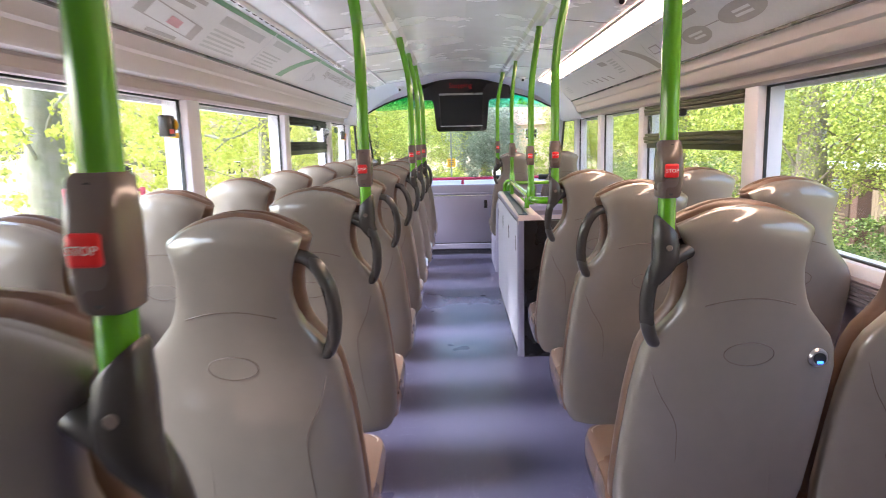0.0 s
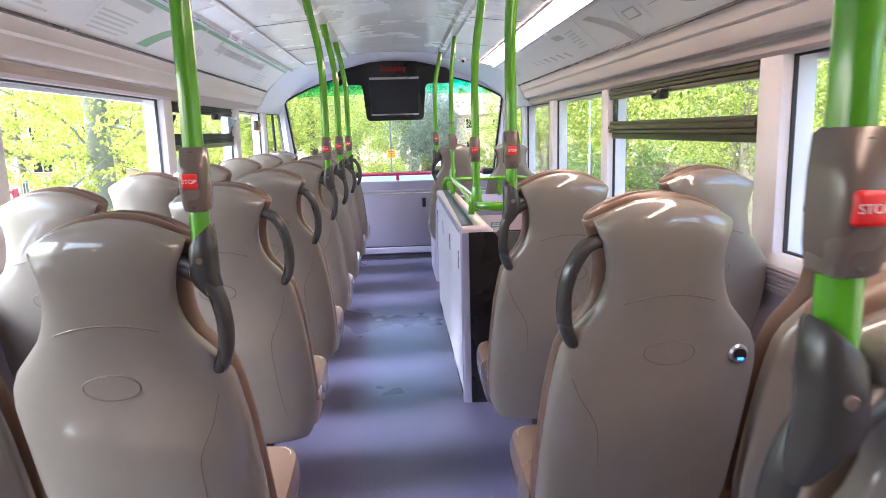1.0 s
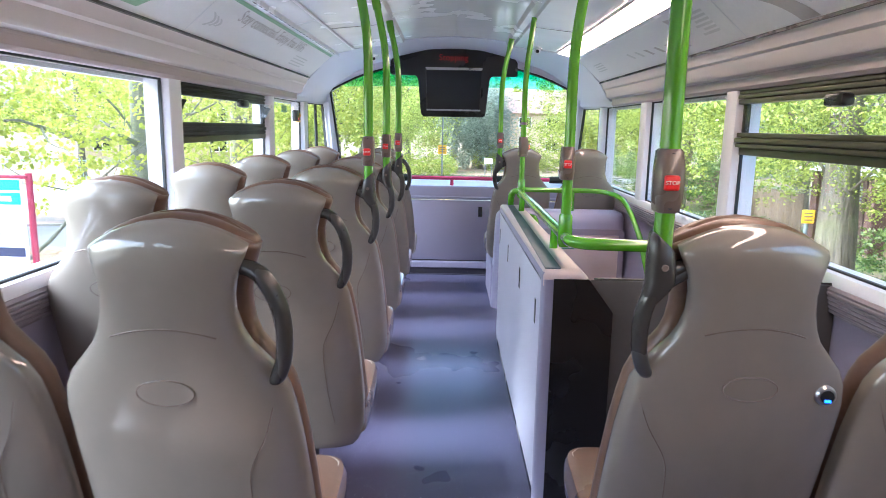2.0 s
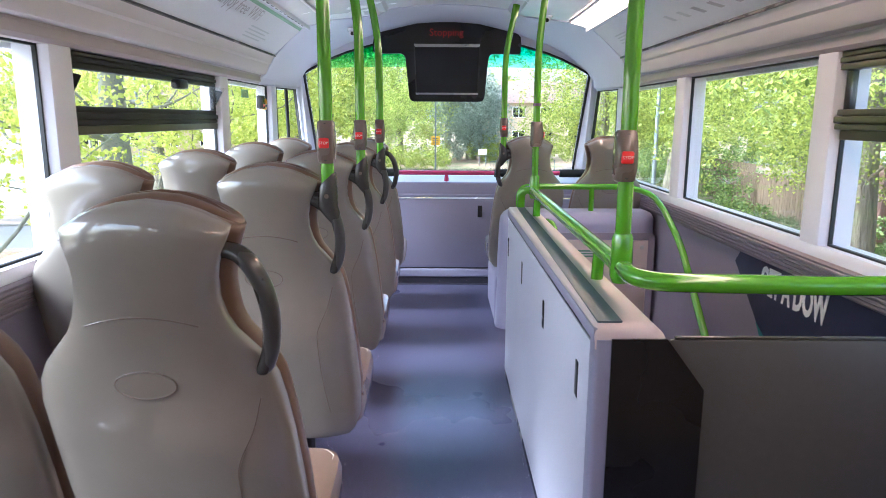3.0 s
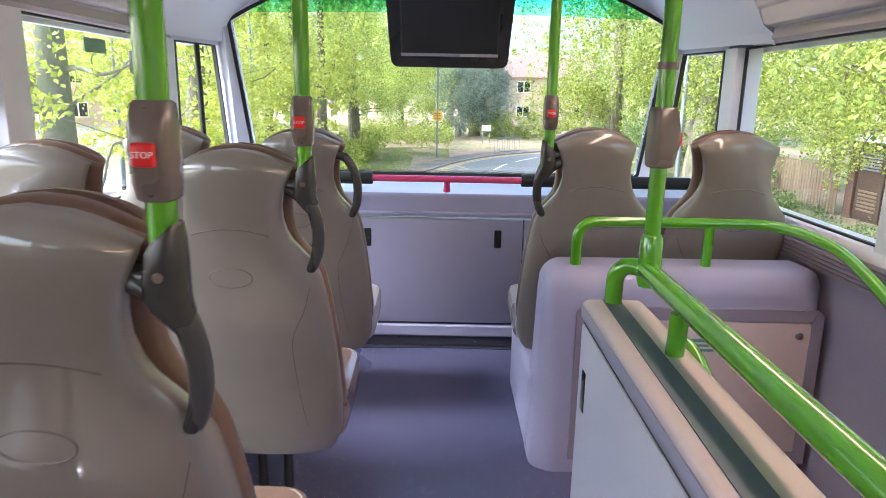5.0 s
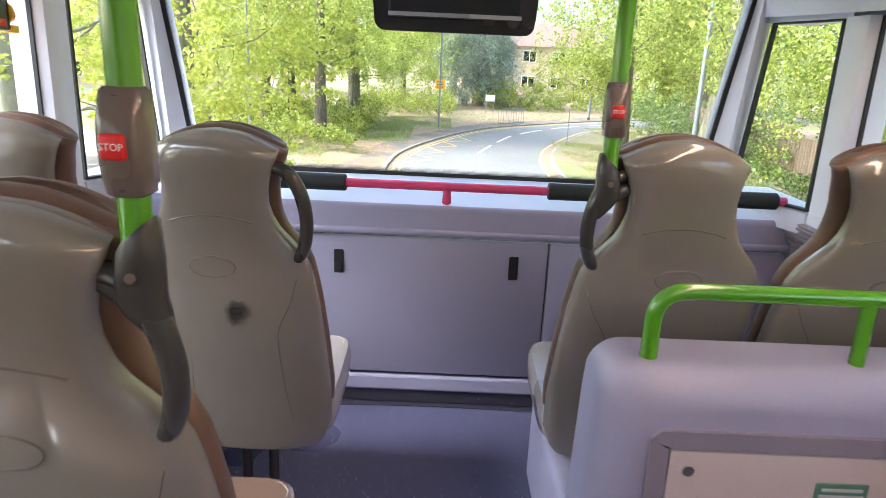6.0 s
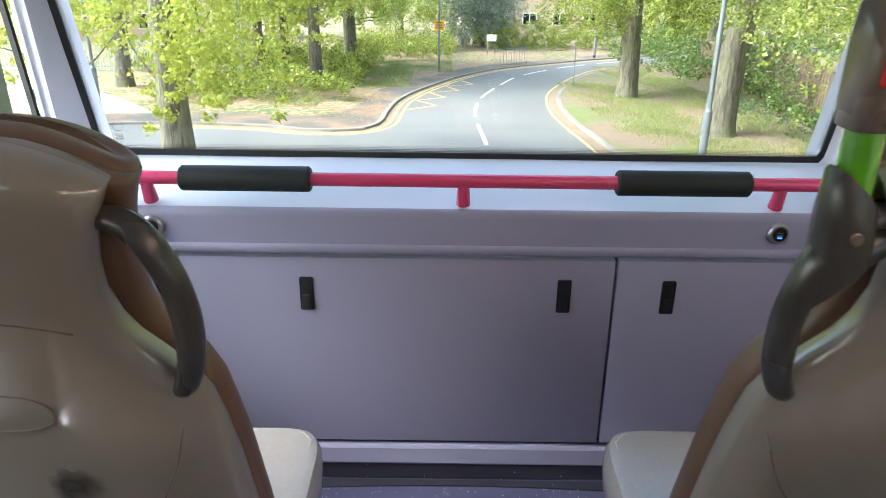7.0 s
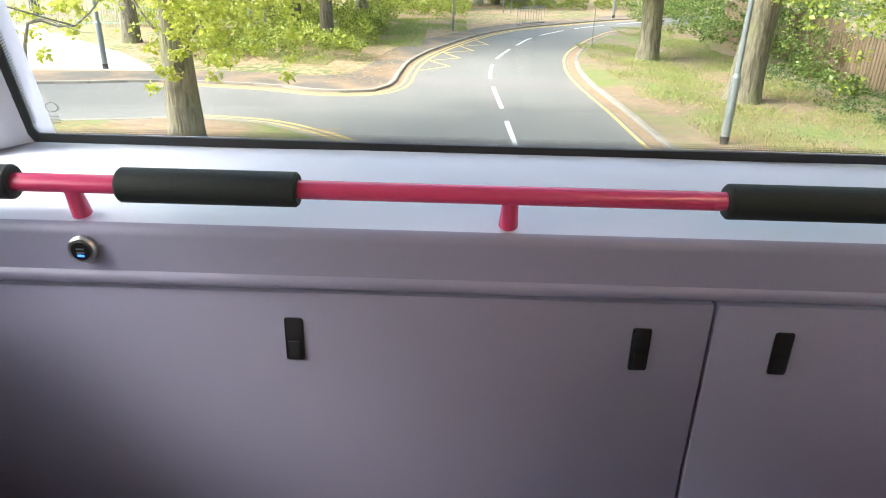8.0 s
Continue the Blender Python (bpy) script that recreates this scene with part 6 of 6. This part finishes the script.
def tree(x, y, girth, height, crown_low, crown_r, seed, leaves=9000, size=0.10, leaf=None, bark=None, lean=0.0, label="", clump=0.55, hang=0.0, limbs=11, arms=(), rise_most=0.75):
    rng_, rs = random.Random(seed), np.random.RandomState(seed)
    leaves, size = int(leaves * 3.2), size * 0.58
    t = thing("tree", x, y, VERGE - 0.02, label or "broad street tree with grey-brown bark and lime-green spring leaves", "tree", "street trees")
    bm_ = bmesh.new()
    top = height * 0.72
    path = smooth_path([(0, 0, -0.1), (lean * 0.3, 0, height * 0.12), (lean * 0.9 + rng_.uniform(-.1, .1), rng_.uniform(-.15, .15), height * 0.35), (lean * 1.6, rng_.uniform(-.3, .3), top)], 6)
    n = len(path)
    radii = [girth * (1.18 - 0.18 * min(1, k / 1.5)) * (1 - 0.75 * (k / (n - 1)) ** 1.3) for k in range(n)]
    tube(path, radii, 16, bm=bm_)
    for v in bm_.verts:
        a = math.atan2(v.co.y, v.co.x)
        q = 1 + 0.05 * math.sin(5 * a + seed) + 0.035 * noise.noise(v.co * 3.0)
        v.co.x *= q
        v.co.y *= q
    tips = []
    for k in range(limbs):
        f = rng_.uniform(0.32, 1.0)
        p0 = path[int(f * (n - 1))]
        a = 2.4 * k + rng_.uniform(-0.4, 0.4)
        reach = crown_r * rng_.uniform(0.55, 0.95)
        rise = (height - p0.z) * rng_.uniform(0.05, rise_most)
        p1 = p0 + Vector((math.cos(a) * reach, math.sin(a) * reach, rise))
        lp = limb(bm_, p0, p1, girth * 0.085 * (1.1 - f * 0.5), 0.006, rng_)
        tips += lp[len(lp) // 3:]
        for j in range(2):
            q0 = lp[int(len(lp) * rng_.uniform(0.4, 0.8))]
            q1 = q0 + Vector((rng_.uniform(-1, 1), rng_.uniform(-1, 1), rng_.uniform(-0.5, 0.6))) * crown_r * 0.35
            lq = limb(bm_, q0, q1, girth * 0.028, 0.003, rng_, 6, 3)
            tips += lq[2:]
    for zs, dx, dy, dz, r_ in arms:
        p0 = min(path, key=lambda q: abs(q.z - zs))
        lp = limb(bm_, p0, p0 + Vector((dx, dy, dz)), r_, 0.006, rng_)
        tips += lp[len(lp) // 2:]
        for j in range(3):
            q0 = lp[int(len(lp) * rng_.uniform(0.3, 0.9))]
            tips += limb(bm_, q0, q0 + Vector((rng_.uniform(-1, 1), rng_.uniform(-1, 1), rng_.uniform(-0.9, 0.5))) * 0.9, r_ * 0.3, 0.003, rng_, 6, 3)[2:]
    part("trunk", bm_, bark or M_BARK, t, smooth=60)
    per = 34
    count_ = max(12, leaves // per)
    centres, rad = [], []
    for k in range(count_):
        if k % 2 == 0:
            b_ = tips[rng_.randrange(len(tips))]
            c = Vector(b_) + Vector((rng_.gauss(0, 0.35), rng_.gauss(0, 0.35), rng_.gauss(-0.1, 0.3)))
        else:
            a, e = rng_.uniform(0, 2 * math.pi), math.sqrt(rng_.uniform(0.1, 1.0))
            zz = rng_.uniform(crown_low, height)
            f = (zz - crown_low) / (height - crown_low)
            w = crown_r * (0.75 + 0.45 * math.sin(math.pi * min(f * 1.1, 1.0))) * (1 - 0.55 * max(0, f - 0.5))
            c = Vector((math.cos(a) * w * e + lean, math.sin(a) * w * e, zz))
        if c.z < crown_low:
            c.z = crown_low + rng_.uniform(0, 0.8)
        centres.append(c)
        rad.append(clump * rng_.uniform(0.6, 1.4))
        if hang and rng_.random() < hang:
            for j in range(3):
                centres.append(c + Vector((rng_.gauss(0, 0.08), rng_.gauss(0, 0.08), -0.32 * (j + 1))))
                rad.append(clump * 0.35)
    v, f = leaf_cloud(rs, centres, rad, per, size)
    part("crown", big_mesh("crown", v, f), leaf or M_LEAF, t, smooth=0)
    return t


def thicket(name, label, regions, leaves, size, leaf, seed, category="bushes"):
    """Uncountable leaves that fill boxes of (x0, x1, y0, y1, z0, z1)."""
    rs = np.random.RandomState(seed)
    vol = np.array([(b[1] - b[0]) * (b[3] - b[2]) + (b[5] - b[4]) * 3 for b in regions], float)
    vs, fs, base = [], [], 0
    for b, share in zip(regions, vol / vol.sum()):
        k = max(6, int(leaves * share / 40))
        c = rs.uniform((b[0], b[2], b[4]), (b[1], b[3], b[5]), (k, 3))
        top_ = b[4] + (b[5] - b[4]) * (0.65 + 0.35 * np.sin(c[:, 0] * 1.3 + c[:, 1] * 0.9))
        c[:, 2] = np.minimum(c[:, 2], top_)
        v, f = leaf_cloud(rs, c, rs.uniform(0.3, 0.9, k) * max(0.5, size * 4), 40, size)
        vs.append(v)
        fs.append(f + base)
        base += len(v)
    return tagged(part(name, big_mesh(name, np.concatenate(vs), np.concatenate(fs)), leaf, smooth=0), label, category, kind="stuff")


# street trees close by
tree(-5.25, 18.3, 0.345, 11, 2.3, 3.2, 11, 4600, 0.155, M_LEAF_NEAR, hang=0.5, label="street tree with a ridged trunk and yellow-green drooping leaves", clump=0.42)
tree(-5.32, 13.1, 0.33, 12, 3.9, 3.4, 12, 1900, 0.125, M_LEAF_NEAR, M_BARK_SMOOTH, hang=0.25, limbs=8, rise_most=0.4, arms=((3.2, -1.2, -2.2, 0.35, 0.07), (3.0, -1.5, 0.4, 0.5, 0.05), (3.7, 1.6, -0.6, 0.3, 0.045)), label="thick pale-barked street tree with drooping yellow-green leaves", clump=0.5)
tree(-5.4, 8.6, 0.40, 12, 3.0, 2.9, 14, 1300, 0.125, M_LEAF_NEAR, M_BARK_SMOOTH, hang=0.5, limbs=6, rise_most=0.3, clump=0.42, label="thick smooth-barked street tree with drooping yellow-green leaves")
tree(7.55, 24.05, 0.46, 13, 3.6, 5.0, 15, 11000, 0.12, M_LEAF_MID, lean=0.25, hang=0.3)
tree(6.95, 31.7, 0.42, 13, 3.3, 3.9, 16, 11000, 0.13, M_LEAF_MID, hang=0.4)
grey_tree = tree(7.1, 13.6, 0.42, 13, 3.0, 4.4, 17, 9000, 0.10, M_LEAF_MID, M_BARK_PALE, hang=0.5, arms=((4.4, -3.4, -3.6, 0.1, 0.06), (4.6, -3.2, -0.6, 0.3, 0.05), (4.0, 2.6, 6.8, -0.9, 0.06), (4.2, 1.4, 4.6, -1.3, 0.05), (3.8, 3.0, 3.2, -1.0, 0.05), (4.4, 0.6, 6.0, -0.4, 0.05)), label="thick grey-barked street tree with broad fingered leaves on its low boughs")


def fingered_leaves(rs, centres, size):
    """Broad leaves of six drooping leaflets that spread from one stalk."""
    vs, fs = [], []
    for c in centres:
        a0, tilt = rs.uniform(0, 6.28), rs.uniform(-0.5, 0.5)
        for k in range(6):
            a = a0 + k * math.radians(52)
            d = np.array((math.cos(a), math.sin(a), -0.55 + tilt * math.sin(a)))
            d /= np.linalg.norm(d)
            w = np.cross(d, (0, 0, 1.0))
            w /= np.linalg.norm(w)
            L = size * rs.uniform(0.8, 1.15)
            b = len(vs)
            vs += [c, c + d * L * 0.55 + w * L * 0.20, c + d * L * 0.8 + w * L * 0.17 - (0, 0, L * 0.05), c + d * L - (0, 0, L * 0.16), c + d * L * 0.8 - w * L * 0.17 - (0, 0, L * 0.05), c + d * L * 0.55 - w * L * 0.20]
            fs += [(b, b + 1, b + 2), (b, b + 2, b + 3), (b, b + 3, b + 4), (b, b + 4, b + 5)]
    return np.array(vs), np.array(fs, dtype=np.int32)


fan_rs = np.random.RandomState(31)
spots = np.concatenate([fan_rs.normal((-3.6, -4.6, 3.95), (0.55, 0.7, 0.22), (46, 3)), fan_rs.normal((-3.8, -1.6, 4.35), (0.6, 1.2, 0.25), (44, 3)), fan_rs.normal((-2.2, -2.4, 4.3), (0.8, 0.9, 0.3), (40, 3))])
fan_v, fan_f = fingered_leaves(fan_rs, spots, 0.10)
part("low_bough_leaves", big_mesh("low_bough_leaves", fan_v, fan_f), M_LEAF_MID, grey_tree, "broad fingered leaves", smooth=0)
tree(8.6, 7.0, 0.38, 12, 2.6, 4.4, 18, 11000, 0.09, M_LEAF_MID, M_BARK_PALE, hang=0.5)
tree(8.2, 3.2, 0.36, 11, 2.3, 4.0, 19, 9000, 0.09, M_LEAF_MID, hang=0.4)
# park trees
for k, (x, y, g_, lf, bk) in enumerate(((-8.7, 37.6, 0.28, M_LEAF, M_BARK_PALE), (-7.6, 38.2, 0.24, M_LEAF, M_BARK_PALE), (-5.6, 35.0, 0.30, M_LEAF, M_BARK_PALE), (-5.2, 43.0, 0.42, M_LEAF, M_BARK), (-13, 33, 0.35, M_LEAF, M_BARK), (-19, 21.5, 0.35, M_LEAF, M_BARK),
                                       (-17, 9, 0.35, M_LEAF, M_BARK), (-23, 43.5, 0.26, M_LEAF, M_BARK_PALE), (0.6, 76, 0.45, M_LEAF_MID, M_BARK), (17, 60, 0.5, M_LEAF, M_BARK), (13.5, 41, 0.4, M_LEAF, M_BARK), (15, 30, 0.4, M_LEAF, M_BARK), (15.5, 20, 0.4, M_LEAF, M_BARK), (15, 11, 0.4, M_LEAF_MID, M_BARK), (14, 2, 0.4, M_LEAF_MID, M_BARK))):
    tree(x, y, g_, 12 + (k * 7 % 5), 2.6 if x > 0 else 2.9 if x > -14 else 4.6, 4.6, 40 + k, 5500 if x > -12 else 2600, 0.19 if x > -12 else 0.17, lf, bk, hang=0.25, clump=0.75)

tree(2.5, 60.5, 0.5, 7.2, 1.0, 3.1, 71, 9000, 0.24, M_LEAF_DARK, hang=0.2, clump=0.9, label="large dark evergreen tree at the bend of the road")
tree(-3.4, 56, 0.4, 12, 1.8, 4.6, 72, 9000, 0.22, M_LEAF, clump=0.8)

thicket("far_wood", "distant belt of bright green trees round the street", [(-44, -22, 56, 75, 0, 5), (-16, 0, 62, 85, 0, 12), (5, 40, 95, 108, -1, 13), (20, 50, 62, 78, -1, 13), (-45, -30, -8, 42, -1, 1.8), (26, 40, 25, 62, -2, 8), (20, 32, -8, 25, -2, 9)], 150000, 0.25, M_LEAF_MID, 5, "trees")
thicket("hedge_right", "tangled green undergrowth along the fence", [(10.5, 13, 27, 42, -2.3, 0.2), (11.2, 12.6, 15, 20.6, -2.3, -1.3), (10.8, 12.6, 2, 15, -2.3, -0.8), (11.5, 30, 52, 60, -2.3, 0.6), (10, 14, 44, 50, -2.3, 0.2), (10.9, 11.6, 25, 29, -2.3, -1.6)], 60000, 0.10, M_LAUREL_SHADED, 6)
thicket("undergrowth_left", "low green undergrowth below the park trees", [(-10.5, -3.6, 29.4, 34.5, -2.3, -1.3), (-10, -3.6, 34.5, 48, -2.3, -0.9), (-16, -9.5, 38, 50, -2.3, -0.8), (-6.5, 0.5, 47, 56, -2.3, -0.7), (2, 12, 56, 64, -2.3, -0.2)], 80000, 0.10, M_LEAF_MID, 7)


def scatter(name, label, regions, count, size, leaf, seed, category, upright):
    """Single blades or fallen leaves strewn over flat stretches of (x0, x1, y0, y1)."""
    rs = np.random.RandomState(seed)
    sizes = np.array([(b[1] - b[0]) * (b[3] - b[2]) for b in regions], float)
    spots = [rs.uniform((b[0], b[2], VERGE + 0.002), (b[1], b[3], VERGE + 0.012), (int(count * q), 3)) for b, q in zip(regions, sizes / sizes.sum())]
    c = np.concatenate(spots)
    # they gather in uneven patches
    keep = np.sin(c[:, 0] * 2.1 + np.sin(c[:, 1] * 1.3)) + np.sin(c[:, 1] * 1.7 + 2 * np.sin(c[:, 0] * 0.9)) + rs.normal(0, 1.3, len(c)) > 0.1
    c = c[keep]
    v, f = leaf_cloud(rs, c, np.full(len(c), 0.02), 1, size, droop=-1.6 if upright else 0.0, squash=0.1, wide=0.09 if upright else 0.42)
    if not upright:
        w = v.reshape(-1, 4, 3)
        w[:, :, 2] = w[:, :1, 2] + 0.15 * (w[:, :, 2] - w[:, :1, 2])
    v[:, 2] = np.maximum(v[:, 2], VERGE + 0.001)
    return tagged(part(name, big_mesh(name, v, f), leaf, smooth=0), label, category, kind="stuff")


ON_RIGHT = [(5.2, 10.2, 16, 24), (4.9, 10.5, 24, 36), (8, 11, 36, 44)]
ON_LEFT = [(-10.5, -4.4, 28.4, 34), (-12, -2.6, 15, 19.8), (-9, -2.4, 34, 46)]
scatter("grass_blades", "thin pale grass on the verges", ON_RIGHT + ON_LEFT[::2] + [(-5.5, -1.6, 33.5, 40), (-4, 0.3, 40, 47)], 110000, 0.09, M_BLADE, 8, "grass", True)
scatter("fallen_leaves", "dry brown leaves strewn over the verges", ON_RIGHT + ON_LEFT + [(-4.0, -2.2, 25.2, 36)], 95000, 0.085, M_DRY, 9, "leaf litter", False)
thicket("ivy", "low dark ivy along the foot of the fence", [(9.6, 12.2, 17, 30, -2.5, -2.25)], 16000, 0.07, M_IVY, 10, "ivy")

# ---------------------------------------------------------------- fences, posts, signs, houses
def board_fence(x0, y0, x1, y1, height, name="wooden_fence"):
    f = thing(name, label="weathered close-boarded wooden fence behind the verge", category="fence")
    d = Vector((x1 - x0, y1 - y0))
    n = int(d.length / 0.16)
    me = None
    for k in range(n):
        c = Vector((x0, y0)) + d * (k / n)
        if me is None:
            o = part("fence_board", box(-0.07, 0.07, -0.012, 0.012, 0, height, 0.006, 1), M_FENCE, f)
            me = o.data
        else:
            o = new("fence_board", me)
            o.parent = f
        o.matrix_basis = pose(c.x, c.y, VERGE, 0, 0, math.degrees(math.atan2(d.y, d.x)))
    for z in (0.35, height - 0.3):
        part("fence_rail", tube([(x0 + 0.05, y0, VERGE + z), (x1 + 0.05, y1, VERGE + z)], 0.035, 4), M_FENCE, f)
    return f


board_fence(13.2, 6, 12.6, 20.6, 1.75)
board_fence(12.15, 24.4, 11.9, 28.9, 1.5)
board_fence(12.5, 29, 12.6, 40, 1.75)

kiosk = thing("utility_kiosk", 12.35, 24.2, VERGE, "brown louvred utility kiosk with brick piers behind the trees", "kiosk", turn=-88)
part("body", box(0.2, 3.0, 0.05, 2.4, -0.05, 2.3), M_SHED, kiosk, smooth=0)
for x0 in (0.0, 2.9):
    part("brick_pier", box(x0, x0 + 0.35, -0.05, 2.45, -0.05, 2.32, 0.01, 1), M_PIER, kiosk, "brick pier", smooth=0)
part("roof_edge", box(-0.1, 3.35, -0.15, 2.6, 2.32, 2.5, 0.02, 1), M_PILLAR, kiosk, "pale flat roof edge", smooth=0)
for x0 in (0.42, 1.62):
    leaf_ = part("door_leaf", box(x0, x0 + 1.14, 0.0, 0.05, 0.1, 2.2, 0.008, 1), M_SHED, kiosk, smooth=0)
    for k in range(6):
        part("louvre_slat", box(x0 + 0.15, x0 + 0.99, -0.025, -0.002, 0.3 + 0.11 * k, 0.36 + 0.11 * k, 0.004, 1), M_FENCE, leaf_, smooth=0)
        part("louvre_slat", box(x0 + 0.15, x0 + 0.99, -0.025, -0.002, 1.5 + 0.09 * k, 1.55 + 0.09 * k, 0.004, 1), M_GALV, leaf_, smooth=0)
part("notice", box(1.75, 2.0, -0.012, -0.001, 1.15, 1.35), M_WHITE_INK, kiosk, "small white notice", smooth=0)



def street_lamp(x, y, height):
    o = thing("street_lamp", x, y, VERGE, "grey galvanised street lamp column on the verge", "street lamp", "lamp columns")
    part("base", cyl(0, 0, -0.05, 1.35, 0.085, 16), M_GALV, o)
    part("base_collar", cyl(0, 0, 1.35, 1.42, 0.085, 16, 0.055), M_GALV, o)
    part("column", cyl(0, 0, 1.40, height, 0.055, 14, 0.04), M_GALV, o)
    part("foot_band", cyl(0, 0, 0.0, 0.16, 0.088, 16), M_GREY, o)
    return o


street_lamp(5.43, 19.4, 8)
street_lamp(-10.95, 26.65, 8)
street_lamp(-7.8, 31.6, 7)
street_lamp(9.6, 50.5, 7)


def post_sign(x, y, z_low, z_high, w, material, label, tall=None, legs=1, bars_=0):
    o = thing("road_sign", x, y, 0, label, "sign")
    for k in range(legs):
        dx = 0 if legs == 1 else (k - 0.5) * w * 0.8
        part("post", cyl(dx, 0.03, VERGE - 0.05, tall if tall is not None else z_high, 0.05 if tall is not None else 0.03, 12), M_GALV, o)
    plate = part("plate", box(-w / 2, w / 2, -0.01, 0.0, z_low, z_high, 0.008, 2), material, o)
    for k in range(bars_):
        zz = z_high - (z_high - z_low) * (k + 1) / (bars_ + 1)
        part("printed_bar", box(-w * 0.34, w * 0.34, -0.014, -0.011, zz - 0.022 * w / 0.48, zz + 0.022 * w / 0.48), M_STOPBOX, plate, "dark unreadable line", smooth=0)
    return o


post_sign(-0.38, 40.4, -0.34, 0.16, 0.48, M_YELLOW, "yellow notice plate on a tall grey post beside the footway", tall=4.2, bars_=3)
post_sign(3.0, 52.0, -1.48, -1.06, 0.62, M_WHITE_INK, "small white sign on two legs", legs=2)
post_sign(5.55, 11.72, -0.18, 0.03, 0.195, M_YELLOW, "yellow notice plate on a grey post by the verge", bars_=3)

gr = thing("guard_rail", 0, 0, 0, "grey steel pedestrian guard rail on the footway", "railing")
g0, g1 = Vector((3.0, 43.6)), Vector((4.62, 45.2))
for z in (VERGE + 0.1, VERGE + 0.9):
    part("bar", tube([(g0.x, g0.y, z), (g1.x, g1.y, z)], 0.025, 8), M_GALV, gr)
me = None
for k in range(11):
    c = g0.lerp(g1, k / 10)
    if me is None:
        o = part("upright", cyl(0, 0, VERGE - 0.02, VERGE + 0.9, 0.012, 8), M_GALV, gr)
        me = o.data
    else:
        o = new("upright", me)
        o.parent = gr
    o.matrix_basis = pose(c.x, c.y, 0)

# park railings
pr = thing("park_railing", label="pale green painted steel park railings", category="fence")
r0, r1 = Vector((-14.5, 39.0)), Vector((-31, 36.4))
for z in (VERGE + 0.15, VERGE + 1.35):
    part("bar", tube([(r0.x, r0.y, z), (r1.x, r1.y, z)], 0.02, 6), M_PALE_RAIL, pr)
me = None
for k in range(120):
    c = r0.lerp(r1, k / 119)
    if me is None:
        o = part("upright", cyl(0, 0, VERGE, VERGE + 1.5, 0.014, 6), M_PALE_RAIL, pr, smooth=0)
        me = o.data
    else:
        o = new("upright", me)
        o.parent = pr
    o.matrix_basis = pose(c.x, c.y, 0)

# bus stop board beside the bus
bs = thing("bus_stop_board", label="white and blue bus stop board in a maroon frame", category="bus stop")
bx, by = -3.13, 6.30
part("post", cyl(bx + 0.02, by, VERGE - 0.02, 0.79, 0.024, 14), M_MAROON, bs)
part("post", cyl(bx - 0.72, by - 0.05, VERGE - 0.02, 0.79, 0.024, 14), M_MAROON, bs)
part("board", box(bx - 0.68, bx - 0.02, by - 0.035, by - 0.005, -0.75, 0.755, 0.006), M_WHITE_INK, bs)
part("top_rail", box(bx - 0.72, bx + 0.02, by - 0.04, by, 0.75, 0.775, 0.006), M_MAROON, bs)
part("blue_header", box(bx - 0.67, bx - 0.03, by - 0.040, by - 0.036, 0.665, 0.742), M_SIGN_BLUE, bs, smooth=0)
part("blue_header", box(bx - 0.67, bx - 0.03, by - 0.040, by - 0.036, 0.56, 0.648), M_SIGN_BLUE, bs, smooth=0)
part("printed_bar", box(bx - 0.60, bx - 0.10, by - 0.0425, by - 0.0405, 0.585, 0.622), M_WHITE_INK, bs, smooth=0)
part("red_roundel", ring_of([(bx - 0.36 + 0.11 * math.cos(k * math.pi / 12), by - 0.037, 0.40 + 0.10 * math.sin(k * math.pi / 12)) for k in range(24)], 0.03, (0, -0.003, 0)), M_RED, bs)
part("navy_bar", box(bx - 0.67, bx - 0.03, by - 0.040, by - 0.036, 0.17, 0.24), M_NAVY, bs, smooth=0)
part("navy_bar", box(bx - 0.67, bx - 0.03, by - 0.040, by - 0.036, -0.12, -0.02), M_NAVY, bs, smooth=0)


def house(x, y, w, d, storeys, turn, label):
    h_ = thing("house", x, y, VERGE, label, "house", turn=turn)
    H = 2.7 * storeys
    part("wall", box(-w / 2, w / 2, 0, d, -0.2, H), M_BRICK, h_, smooth=0)
    out = [(-0.4, H - 0.1), (d / 2, H + d * 0.32), (d + 0.4, H - 0.1)]
    part("roof", extrude_x(out, -w / 2 - 0.3, w / 2 + 0.3), M_ROOF, h_, smooth=0)
    n = max(2, int(w / 3))
    for s_ in range(storeys):
        for k in range(n):
            cx = -w / 2 + w * (k + 0.5) / n
            z = 0.9 + 2.7 * s_
            win = part("window", box(cx - 0.75, cx + 0.75, -0.05, 0.05, z, z + 1.25, 0.01), M_WHITE_INK, h_)
            for q in (-0.36, 0.36):
                part("pane", box(cx + q - 0.31, cx + q + 0.31, -0.065, -0.052, z + 0.08, z + 1.17), M_SCREEN, win, smooth=0)
    return h_


house(10.6, 82, 13, 8, 2, 0, "buff brick two-storey house behind the trees")
house(-24, 62, 16, 8, 2, 20, "buff brick two-storey house behind the park")
house(24, 26, 12, 8, 2, -90, "brick two-storey house behind the fence")
house(25, 10, 9, 7, 2, -90, "brick two-storey house behind the fence")

slim = thing("marker_post", 5.46, 34.85, VERGE, "slim dark marker post beside the kerb", "post")
part("post", cyl(0, 0, -0.05, 1.5, 0.02, 10), M_GALV, slim)
part("cap", cyl(0, 0, 1.5, 1.54, 0.026, 10, 0.015), M_GREY, slim)
